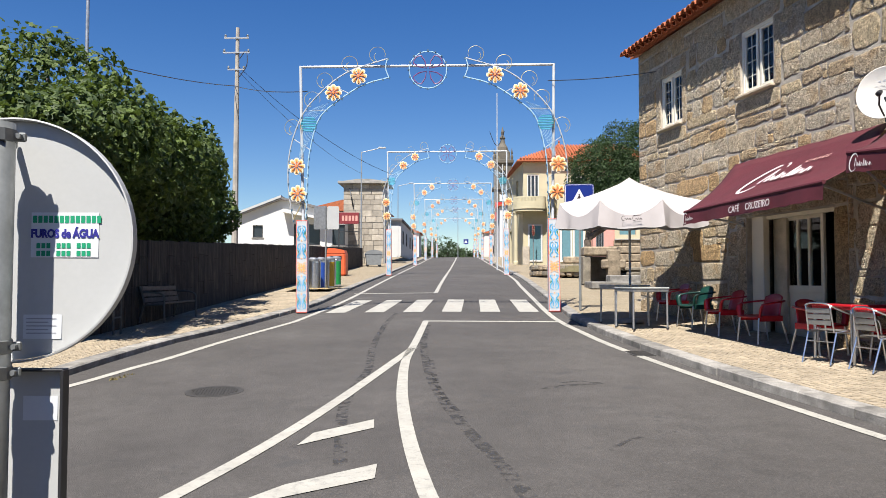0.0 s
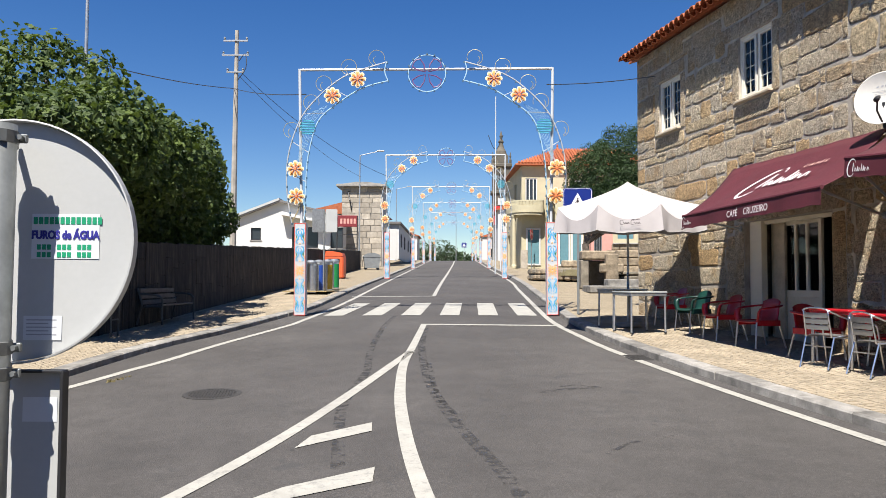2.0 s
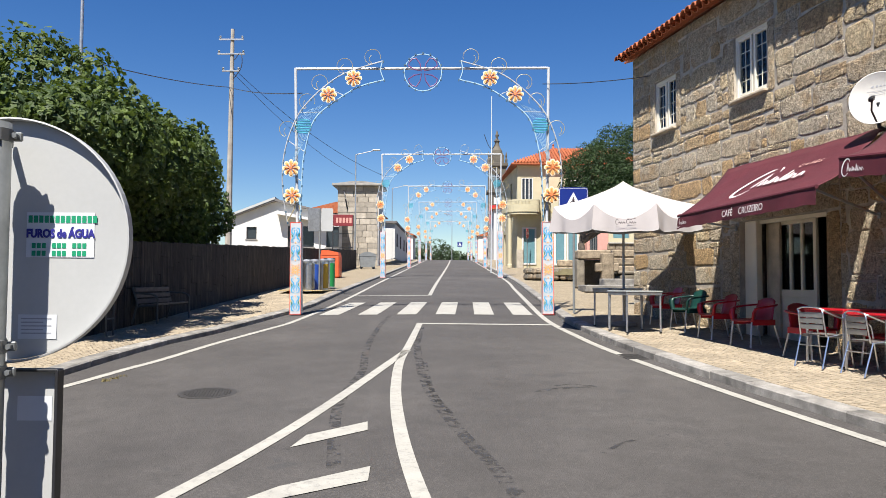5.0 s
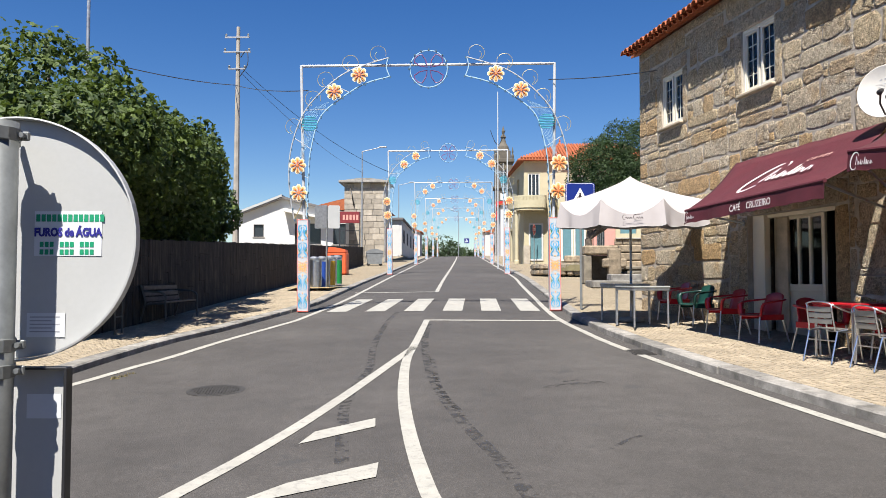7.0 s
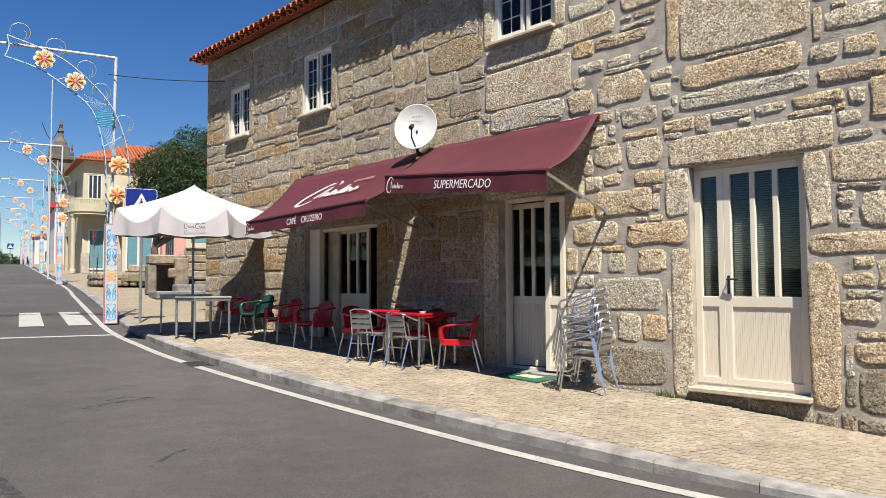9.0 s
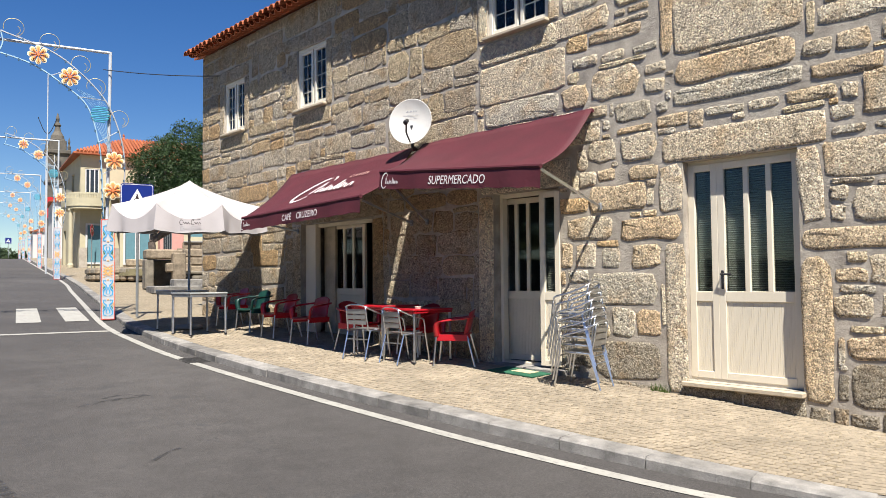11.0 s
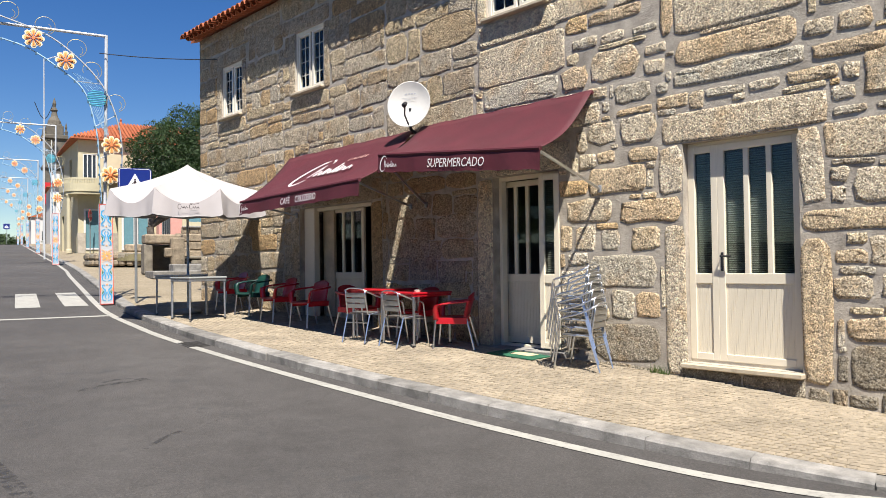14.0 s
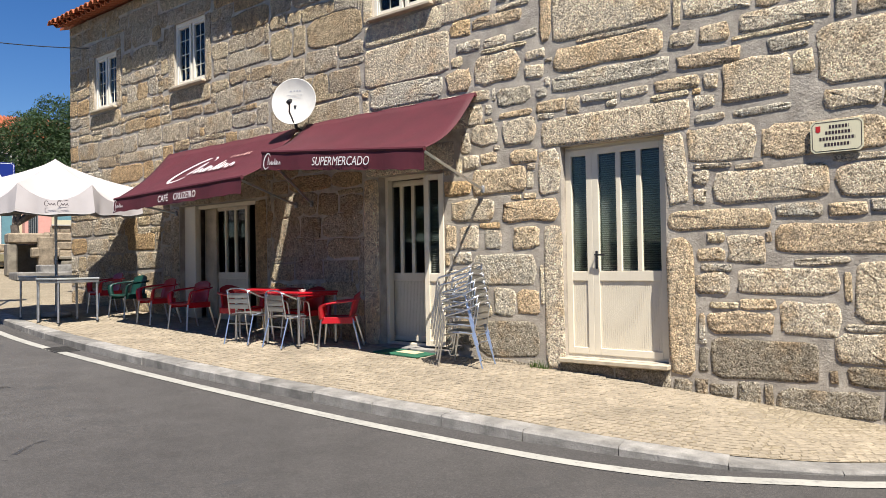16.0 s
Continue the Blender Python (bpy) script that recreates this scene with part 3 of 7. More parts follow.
TYRE = bpy.data.materials.new("rubber_streak")
TYRE.use_nodes = True
nt = TYRE.node_tree
tcn = nt.nodes.new("ShaderNodeTexCoord").outputs["Object"]
nt.nodes["Principled BSDF"].inputs["Base Color"].default_value = (0.035, 0.034, 0.034, 1)
nt.nodes["Principled BSDF"].inputs["Roughness"].default_value = 0.8
nt.links.new(ramp(nt, tex(nt, "Noise", 8.0, tcn, 4.0, 0.7).outputs[0], [(0.47, (0, 0, 0)), (0.60, (0.78,) * 3)]), nt.nodes["Principled BSDF"].inputs["Alpha"])
tyre_mark([(2.2, 17.8), (1.66, 15.3), (1.12, 12.1), (0.86, 9.9), (0.62, 8.8), (0.40, 7.5), (0.28, 5.6)], 0.11)
tyre_mark([(2.5, 15.0), (1.98, 12.3), (1.57, 9.3), (1.45, 7.6), (1.43, 6.4), (1.45, 5.5), (1.43, 4.2)], 0.12)
tyre_mark([(1.78, 10.4), (1.50, 8.2), (1.50, 6.9)], 0.07)
tyre_mark([(2.66, 8.1), (3.02, 8.25), (3.46, 8.3)], 0.10)
tyre_mark([(3.0, 8.42), (3.2, 8.47), (3.42, 8.33)], 0.07)
tyre_mark([(2.4, 5.6), (2.75, 5.9), (3.2, 6.05)], 0.04)

# ---- the cafe building ----
X0, Y0, Y1, TOP = 7.7, -13.0, 16.17, 6.85
FLOOR = 0.56
OPEN = {  # y0, y1, z0, z1
    "door_1": (9.72, 11.94, 0.52, 2.72), "door_2": (5.80, 6.95, 0.5, 2.84), "door_3": (2.83, 4.07, 0.545, 2.94),
    "window_1": (14.16, 15.09, 4.89, 6.02), "window_2": (11.08, 12.05, 4.9, 6.06), "window_3": (5.93, 7.02, 5.05, 6.2),
}


def wall_with_openings(name, thick):
    ys = sorted({Y0, Y1, *[v for o in OPEN.values() for v in o[:2]]})
    bm = bmesh.new()
    for a, b in zip(ys, ys[1:]):
        cuts = sorted([(o[2], o[3]) for o in OPEN.values() if o[0] <= a and o[1] >= b])
        z = -0.9
        for lo, hi in cuts + [(TOP, TOP)]:
            if lo > z:
                box(bm, (thick, b - a, lo - z), (X0 + thick / 2, (a + b) / 2, (lo + z) / 2))
            z = hi
    return tagged(part(name, bm, MORTAR), "thick rubble granite wall with grey mortar", "wall", kind="structure")


cafe_wall = wall_with_openings("wall_west", 0.5)
tagged(part("wall_east", B(((0.4, Y1 - Y0, TOP + 0.9), (17.2, (Y0 + Y1) / 2, TOP / 2 - 0.45))), MORTAR), "rubble granite back wall", "wall", kind="structure")
for nm, y in (("wall_north", Y1 - 0.25), ("wall_south", Y0 + 0.25)):
    tagged(part(nm, B(((8.8, 0.5, TOP + 0.9), (X0 + 0.5 + 4.4, y, TOP / 2 - 0.45))), MORTAR), "rubble granite end wall", "wall", kind="structure")
tagged(part("floor_cafe", B(((9.0, Y1 - Y0 - 1, 0.2), (12.5, (Y0 + Y1) / 2, FLOOR - 0.12))), DARK), "cafe floor coloured near black for the unlit interior", "floor", kind="structure")
tagged(part("ceiling_cafe", B(((9.0, Y1 - Y0 - 1, 0.2), (12.5, (Y0 + Y1) / 2, 3.6))), ROOM), "plain plaster ceiling", "ceiling", kind="structure")
tagged(part("ceiling_upper", B(((9.0, Y1 - Y0 - 1, 0.12), (12.5, (Y0 + Y1) / 2, 6.6))), ROOM), "plain plaster ceiling upstairs", "ceiling", kind="structure")
for y in (4.85, 8.2, 12.9):
    tagged(part("wall_inner", B(((9.0, 0.12, 6.0), (12.7, y, 3.55))), ROOM), "plain inner wall", "wall", kind="structure")

# roof: slab with an overhanging eave and half-round clay tiles along it
roof = thing("roof", pose(0, 0, 0), "terracotta tile roof with overhanging eave", "roof", kind="structure")
EX, EZ, RISE = X0 - 0.36, 6.83, 0.34
bm = bmesh.new()
SX = X0 - 0.03
SZ = EZ + RISE * (SX - EX)
prof = [(SX, SZ - 0.05), (12.5, EZ + RISE * (12.5 - EX)), (17.8, EZ), (17.8, EZ + 0.05), (12.5, EZ + RISE * (12.5 - EX) + 0.05), (SX, SZ)]
prism(bm, prof, Y1 + 0.4 - (Y0 - 0.4), axes((0, Y1 + 0.4, 0), (1, 0, 0), (0, 0, 1)))
part("roof_slab", bm, TERRACOTTA, roof)


def half_tile():
    bm = bmesh.new()
    n, L = 6, 0.9
    for r0, up in ((0.098, 1), ):
        outer = [[bm.verts.new((s * L * math.cos(0.33), r * math.cos(math.pi * k / n), s * L * math.sin(0.33) + r * math.sin(math.pi * k / n))) for k in range(n + 1)] for s in (0, 1) for r in (r0, r0 - 0.018)]
        for k in range(n):
            bm.faces.new((outer[0][k], outer[0][k + 1], outer[2][k + 1], outer[2][k]))
            bm.faces.new((outer[1][k + 1], outer[1][k], outer[3][k], outer[3][k + 1]))
            bm.faces.new((outer[0][k + 1], outer[0][k], outer[1][k], outer[1][k + 1]))
    bmesh.ops.recalc_face_normals(bm, faces=bm.faces)
    return bm


tile_me = None
k = 0
y = Y1 + 0.06
while y > -3.5:
    if tile_me is None:
        t0 = part("roof_tile", half_tile(), TERRACOTTA, roof)
        tile_me = t0.data
    else:
        t0 = new("roof_tile", tile_me)
        t0.parent = roof
    t0.matrix_world = pose(EX - 0.05 + random.uniform(-0.015, 0.015), y, EZ + 0.03, 0, 0, random.uniform(-1.5, 1.5))
    t1 = new("under_tile", tile_me)
    t1.parent = roof
    t1.matrix_world = pose(EX + 0.03 + random.uniform(-0.01, 0.01), y - 0.1025, EZ + 0.05) @ Matrix.Rotation(math.pi, 4, Vector((math.cos(0.33), 0, math.sin(0.33))))
    y -= 0.205


ant = thing("roof_antenna", pose(X0 + 0.55, 13.2, EZ + RISE * 0.86), "small teal television antenna on the tile roof", "antenna")
part("mast", T([(0, 0, -0.15), (0, 0, 0.62)], 0.014, 6), STEEL, ant)
part("boom", T([(0, -0.30, 0.56), (0, 0.30, 0.60)], 0.012, 6), ANT_TEAL, ant, "teal boom")
for k in range(5):
    part("element", T([(-0.14, -0.26 + 0.13 * k, 0.57), (0.14, -0.26 + 0.13 * k, 0.57)], 0.007, 5), ANT_TEAL, ant, "thin teal rod")


# plain dark walls added out of view behind the camera, cutting sky fill
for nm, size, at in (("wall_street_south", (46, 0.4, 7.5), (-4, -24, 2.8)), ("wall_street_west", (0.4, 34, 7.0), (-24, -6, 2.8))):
    tagged(part(nm, B((size, at)), SHADEWALL), "plain dark wall added out of view to cut sky light", "wall", kind="structure")


# ---- cafe doors and windows ----
def rect_frame(bm, w, h, t, d, at=(0, 0, 0)):
    """A frame w by h in local xz with bar t and depth d."""
    x, y, z = at
    for sx in (-1, 1):
        box(bm, (t, d, h), (x + sx * (w - t) / 2, y, z + h / 2), None, 0.004)
    for zz in (t / 2, h - t / 2):
        box(bm, (w - 2 * t, d, t), (x, y, z + zz), None, 0.004)
    return bm


def door_leaf(parent, w, h, panes, m, handle=0, rail=0.40, blinds=False, mat=None):
    """A cream metal leaf: tall panes above, ribbed panel below. Local x across, z up, front towards -y."""
    mat = mat or CREAM
    leaf = part("leaf", rect_frame(bmesh.new(), w, h, 0.075, 0.05), mat, parent)
    leaf.matrix_local = m
    zr = h * rail
    bm = B(((w - 0.15, 0.046, 0.11), (0, 0, zr)), bevel=0.004)
    part("rail", bm, mat, leaf)
    inner = w - 0.15
    pw = inner / panes
    for i in range(1, panes):
        part("mullion", B(((0.055, 0.044, h - zr - 0.12), (-inner / 2 + i * pw, 0, zr + 0.055 + (h - zr - 0.12) / 2)), bevel=0.004), mat, leaf)
    for i in range(panes):
        p = part("pane", B(((pw, 0.006, h - zr - 0.12), (-inner / 2 + (i + 0.5) * pw, 0.008, zr + 0.055 + (h - zr - 0.12) / 2))), GLASS, leaf)
        p.visible_shadow = False
    if blinds:
        bm = bmesh.new()
        z = zr + 0.07
        while z < h - 0.08:
            box(bm, (inner, 0.018, 0.004), (0, 0.055, z), Matrix.Rotation(radians(35), 3, "X"))
            z += 0.024
        part("blind", bm, BLIND, leaf, "beige venetian blind behind glass")
    bm = bmesh.new()
    n = int(inner / 0.024)
    for i in range(n):
        box(bm, (inner / n * 0.84, 0.015, zr - 0.13), (-inner / 2 + (i + 0.5) * inner / n, 0, 0.075 + (zr - 0.13) / 2))
    box(bm, (inner, 0.02, zr - 0.12), (0, 0.006, 0.075 + (zr - 0.13) / 2))
    part("ribbed_panel", bm, mat, leaf)
    if handle:
        hx = handle * (w / 2 - 0.045)
        bm = B(((0.03, 0.012, 0.2), (hx, -0.03, zr + 0.18)), bevel=0.004)
        tube(bm, [(hx, -0.03, zr + 0.24), (hx, -0.075, zr + 0.24), (hx - handle * 0.12, -0.08, zr + 0.235)], 0.011)
        part("handle", bm, BLACK, leaf, "black lever handle")
    return leaf


# local door frame: x runs towards -y (to the viewer's right), y into the wall, z up
def into_wall(y, z, depth):
    return axes((X0 + depth, y, z), (0, -1, 0), (1, 0, 0))


SILL = material("worn_sill_stone", (0.50, 0.42, 0.30), 0.8, vary=0.2, scale=5, bump=0.2)
FRONT3 = OPEN["door_3"]
d3 = thing("door_3", into_wall(sum(FRONT3[:2]) / 2, FRONT3[2], 0.14), "cream metal double door with tall glass panes, closed", "door", kind="structure")
W3, H3 = FRONT3[1] - FRONT3[0], FRONT3[3] - FRONT3[2]
part("door_frame", rect_frame(bmesh.new(), W3, H3, 0.04, 0.09, (0, 0.02, 0)), CREAM, d3)
door_leaf(d3, 0.34, H3 - 0.07, 1, pose(-0.45, -0.008, 0.03), blinds=True, rail=0.38)
door_leaf(d3, 0.87, H3 - 0.07, 3, pose(0.155, -0.008, 0.03), handle=-1, blinds=True, rail=0.38)
part("door_sill", B(((W3 + 0.04, 0.28, 0.05), (0, -0.09, -0.03)), bevel=0.008), SILL, d3, "worn cream stone sill")

FRONT2 = OPEN["door_2"]
d2 = thing("door_2", into_wall(sum(FRONT2[:2]) / 2, FRONT2[2], 0.16), "cream metal shop door with one leaf ajar", "door", kind="structure")
W2, H2 = FRONT2[1] - FRONT2[0], FRONT2[3] - FRONT2[2]
part("door_frame", rect_frame(bmesh.new(), W2, H2, 0.05, 0.1, (0, 0.02, 0)), CREAM, d2)
door_leaf(d2, 0.74, H2 - 0.1, 3, pose(-0.33, 0.17, 0.05, 0, 0, 6))
door_leaf(d2, 0.31, H2 - 0.1, 1, pose(0.43, -0.165, 0.05, 0, 0, 4), blinds=True)
part("door_sill", B(((W2 + 0.2, 0.42, 0.1), (0, -0.1, -0.03)), bevel=0.008), KERB, d2, "worn stone threshold")

FRONT1 = OPEN["door_1"]
d1 = thing("door_1", into_wall(sum(FRONT1[:2]) / 2, FRONT1[2], 0.2), "cream metal cafe door standing half open", "door", kind="structure")
W1, H1 = FRONT1[1] - FRONT1[0], FRONT1[3] - FRONT1[2]
part("door_frame", rect_frame(bmesh.new(), W1, H1, 0.06, 0.1, (0, 0.02, 0)), CREAM, d1)
part("door_post", B(((0.34, 0.12, H1), (-W1 / 2 + 0.17, -0.04, H1 / 2)), bevel=0.01), CREAM, d1, "broad cream door post")
door_leaf(d1, 1.34, H1 - 0.06, 4, pose(-0.21, 0.17, 0.03, 0, 0, -2), rail=0.43)
part("side_panel", B(((0.32, 0.05, H1 - 0.06), (-W1 / 2 + 0.50, 0.14, H1 / 2)), bevel=0.006), SILL, d1, "brownish fixed side panel")


def upper_window(name, o, label):
    y0, y1, z0, z1 = o
    w, h = y1 - y0, z1 - z0
    win = thing(name, into_wall((y0 + y1) / 2, z0, 0.075), label, "window", kind="structure")
    part("window_frame", rect_frame(bmesh.new(), w, h, 0.06, 0.08), WINWHITE, win)
    for s in (-1, 1):
        sash = part("sash", rect_frame(bmesh.new(), w / 2 - 0.06, h - 0.1, 0.055, 0.05, (s * (w / 4 - 0.005), 0, 0.05)), WINWHITE, win)
        p = part("pane", B(((w / 2 - 0.16, 0.006, h - 0.2), (s * (w / 4 - 0.005), 0.01, h / 2))), GLASS, sash)
        p.visible_shadow = False
        bm = bmesh.new()
        for zz in (0.28, 0.5, 0.72):
            box(bm, (w / 2 - 0.16, 0.008, 0.012), (s * (w / 4 - 0.005), 0.0, h * zz))
        box(bm, (0.012, 0.008, h - 0.2), (s * (w / 4 - 0.005), 0.001, h / 2))
        part("glazing_bar", bm, WINWHITE, sash)
    part("window_sill", B(((w + 0.06, 0.20, 0.045), (0, -0.07, -0.022)), bevel=0.008), SILL, win, "worn cream stone window sill")
    # dark sheet behind the sashes stands in for the unlit room
    part("dark_backing", B(((w - 0.1, 0.01, h - 0.1), (0, 0.22, h / 2))), DARK, win, "dark sheet standing in for the unlit room")
    return win


upper_window("window_1", OPEN["window_1"], "white casement window in the stone wall")
upper_window("window_2", OPEN["window_2"], "white casement window under the eave")
upper_window("window_3", OPEN["window_3"], "white casement window over the awning")


# ---- awnings ----
def awning(wall_a, wall_b, front_a, front_b, drop, label, words_list, arms):
    """Canvas from the wall line down to a front bar, with a hanging valance. a is the end farther up the street."""
    wa, wb, fa, fb = map(Vector, (wall_a, wall_b, front_a, front_b))
    aw = thing("awning", Matrix.Identity(4), label, "awning")
    nu, nv = 28, 10
    verts, faces = [], []
    for i in range(nu + 1):
        t = i / nu
        w, f = wa.lerp(wb, t), fa.lerp(fb, t)
        for j in range(nv + 1):
            s = j / nv
            p = w.lerp(f, s)
            p.z -= 0.10 * math.sin(math.pi * s) * (0.8 + 0.4 * t) + 0.006 * math.sin(t * 31 + s * 5)
            verts.append(p)
    n = nv + 1
    faces = [(i * n + j, i * n + j + 1, (i + 1) * n + j + 1, (i + 1) * n + j) for i in range(nu) for j in range(nv)]
    me = from_lists("canopy", [tuple(v) for v in verts], faces, MAROON, aw)
    so = me.modifiers.new("thickness", "SOLIDIFY")
    so.thickness = 0.006
    for p in me.data.polygons:
        p.use_smooth = True
    verts, faces = [], []
    for i in range(nu + 1):
        t = i / nu
        f = fa.lerp(fb, t)
        sc = 0.018 * abs(math.sin(t * math.pi * 9))
        out = Vector((-0.02 - 0.012 * math.sin(t * 23), 0, 0))
        for s in (0, 0.5, 1):
            verts.append(tuple(f + out * s + Vector((-0.012, 0, -(drop - sc) * s))))
    faces = [(i * 3 + j, i * 3 + j + 1, i * 3 + j + 4, i * 3 + j + 3) for i in range(nu) for j in range(2)]
    va = from_lists("valance", verts, faces, MAROON, aw)
    so = va.modifiers.new("thickness", "SOLIDIFY")
    so.thickness = 0.005
    part("front_bar", T([fa, fb], 0.028, 8), MAROON, aw)
    part("wall_bar", T([wa + Vector((0.0, 0, -0.03)), wb + Vector((0.0, 0, -0.03))], 0.024, 8), MAROON, aw)
    for a, b in arms:
        bm = T([a, b], 0.018, 8)
        part("arm", bm, ALU, aw, "slim grey support arm")
        part("arm_bracket", B(((0.04, 0.05, 0.09), a), bevel=0.01), STEEL, aw)
    across, down = (fb - fa).normalized(), (fa + fb - wa - wb).normalized()
    for kind, body, t, s, size, mat in words_list:
        w, f = wa.lerp(wb, t), fa.lerp(fb, t)
        if kind == "valance":
            m = axes(f + Vector((-0.042, 0, -drop * s)), across, (0, 0, 1))
            words("lettering", body, size, m, mat, aw, stretch=0.86, align="LEFT", slant=0.16)
        elif kind == "mark":          # a plain cursive flourish in place of a trade mark
            if s < 1:
                sl = (w - f).normalized()
                p = w.lerp(f, s) + Vector((0, 0, -0.10 * math.sin(math.pi * s) * (0.8 + 0.4 * t)))
                m = axes(p + Vector((-0.5, 0, 0.7)).normalized() * 0.033, across, sl)
            else:
                m = axes(f + Vector((-0.042, 0, -drop * 0.5)), across, (0, 0, 1))
            bm = bmesh.new()
            big = arc(0.0, 0.0, 0.44, 35, 318, 16)
            ribbon(bm, [(x * 0.62 - 0.60 + y * 0.20, y * 0.98) for x, y in big], [0.02 + 0.06 * math.sin(math.pi * k / 16) for k in range(17)], 0.0, m @ Matrix.Diagonal((size, size, 1, 1)))
            x = -0.52
            for k, (h, wd) in enumerate(((0.34, 0.13), (0.15, 0.1), (0.2, 0.06), (0.15, 0.11), (0.28, 0.08), (0.2, 0.06), (0.15, 0.13), (0.15, 0.12))):
                ribbon(bm, [(x, -0.2), (x + h * 0.16, -0.2 + h * 1.25)], 0.045, 0.0, m @ Matrix.Diagonal((size, size, 1, 1)))
                ribbon(bm, [(x + h * 0.12, -0.2 + h * 0.85), (x + wd * 0.65, -0.2 + h * 1.0), (x + wd, -0.17)], 0.03, 0.0, m @ Matrix.Diagonal((size, size, 1, 1)))
                x += wd + 0.045
            part("trade_mark", bm, WHITE_PRINT, aw, "white cursive trade mark flourish")
            if s < 1:
                words("small_lettering", "CAFÉS", 0.13, m @ Matrix.Translation((0.32, 0.27, 0.0)), ORANGE_PRINT, aw, spacing=1.5)
    return aw


awning((7.66, 12.2, 3.7), (7.66, 8.58, 3.72), (6.10, 11.16, 2.715), (6.10, 7.86, 2.79), 0.22, "faded maroon canvas awning over the cafe door",
       [("valance", "CAFÉ", 0.40, 0.55, 0.135, WHITE_PRINT), ("valance", "CRUZEIRO", 0.525, 0.55, 0.135, WHITE_PRINT), ("mark", "", 0.60, 0.47, 1.0, 0), ("mark", "", 0.06, 1, 0.2, 0)],
       [((7.66, 8.66, 2.55), (6.12, 7.92, 2.76)), ((7.66, 11.98, 2.6), (6.12, 11.1, 2.695))])
awning((7.66, 8.37, 3.75), (7.66, 5.22, 3.74), (6.52, 7.97, 3.165), (6.52, 5.10, 2.91), 0.25, "maroon canvas awning over the shop door",
       [("valance", "SUPERMERCADO", 0.36, 0.55, 0.155, WHITE_PRINT), ("mark", "", 0.10, 1, 0.24, 0)],
       [((7.66, 5.14, 2.53), (6.54, 5.13, 2.885)), ((7.66, 8.30, 2.55), (6.54, 7.93, 3.11))])

# ---- satellite dish ----
dish = thing("satellite_dish", axes((7.4, 8.37, 4.06), (0.45, -0.89, 0), (0.08, 0.05, 1)) @ Matrix.Diagonal((0.91, 0.91, 0.91, 1)), "white satellite dish on a wall bracket", "satellite dish")
bm = lathe(bmesh.new(), [(0.002, -0.07), (0.2, -0.055), (0.3, -0.03), (0.375, 0.0), (0.385, 0.004), (0.38, -0.012), (0.3, -0.045), (0.2, -0.07), (0.002, -0.085)], 36)
part("reflector", bm, material("white_dish_paint", (0.60, 0.58, 0.53), 0.5, vary=0.06), dish, smooth=True)
bm = T([(0.02, -0.36, 0.02), (0.03, -0.25, 0.22), (0.09, -0.12, 0.36)], 0.014)
part("feed_arm", bm, BLACK, dish)
bm = lathe(bmesh.new(), [(0.028, -0.05), (0.038, 0.0), (0.038, 0.05), (0.02, 0.06)], 12, axes((0.09, -0.12, 0.36), (1, 0, 0), (0, 0.8, 0.6)))
part("receiver", bm, BLACK, dish)
part("wall_bracket", T([(0, -0.05, -0.08), (0.0, -0.4, -0.12), (0.08, -0.46, -0.36)], 0.03, 8), BLACK, dish)
bm = bmesh.new()
for k, (a, b, yy, w) in enumerate(((-0.17, -0.12, 0.19, 0.03), (-0.10, -0.06, 0.19, 0.03), (-0.03, 0.0, 0.19, 0.022), (0.02, 0.05, 0.19, 0.022), (0.07, 0.1, 0.19, 0.022), (-0.15, 0.12, 0.12, 0.006), (-0.12, 0.1, 0.08, 0.006))):
    ribbon(bm, [(a, yy), (b, yy)], w, -0.052, Matrix.Identity(4))
part("printed_mark", bm, GREY_INK, dish, "faded grey print bars")

# ---- street plaque ----
pq = thing("street_plaque", axes((X0 - 0.03, 1.21, 2.72), (0, -1, 0), (0, 0.03, 1)), "cream enamel street plaque with worn dark lettering", "plaque")
pw, ph, c = 0.43, 0.29, 0.03
poly = [(-pw / 2 + c, -ph / 2), (pw / 2 - c, -ph / 2), (pw / 2, -ph / 2 + c), (pw / 2, ph / 2 - c), (pw / 2 - c, ph / 2), (-pw / 2 + c, ph / 2), (-pw / 2, ph / 2 - c), (-pw / 2, -ph / 2 + c)]
part("plate", prism(bmesh.new(), poly, 0.012), PLAQUE, pq)
bm = bmesh.new()
inner = [(x * 0.93, y * 0.9) for x, y in poly]
ribbon(bm, inner + inner[:2], 0.006, 0.0135, Matrix.Identity(4))
for a, b, yy in ((-0.06, 0.10, 0.085), (-0.09, 0.12, 0.033), (-0.14, 0.15, -0.02), (-0.10, 0.11, -0.075)):
    x = a
    while x < b:
        ribbon(bm, [(x, yy), (min(b, x + 0.018), yy)], 0.03, 0.0135, Matrix.Identity(4))
        x += 0.026
part("plaque_lettering", bm, INK, pq)
part("crest", prism(bmesh.new(), [(-0.17, 0.05), (-0.15, 0.04), (-0.13, 0.05), (-0.13, 0.10), (-0.17, 0.10)], 0.014), SIGN_RED, pq, "small red crest")


# ---- chairs and tables ----
def stand(x, y, turn, k=1.0):
    """A level pose on the right pavement. turn: the way the front faces, degrees from +x."""
    return pose(x, y, zat(x, y) + 0.128, 0, 0, turn) @ Matrix.Diagonal((k, k, k, 1))


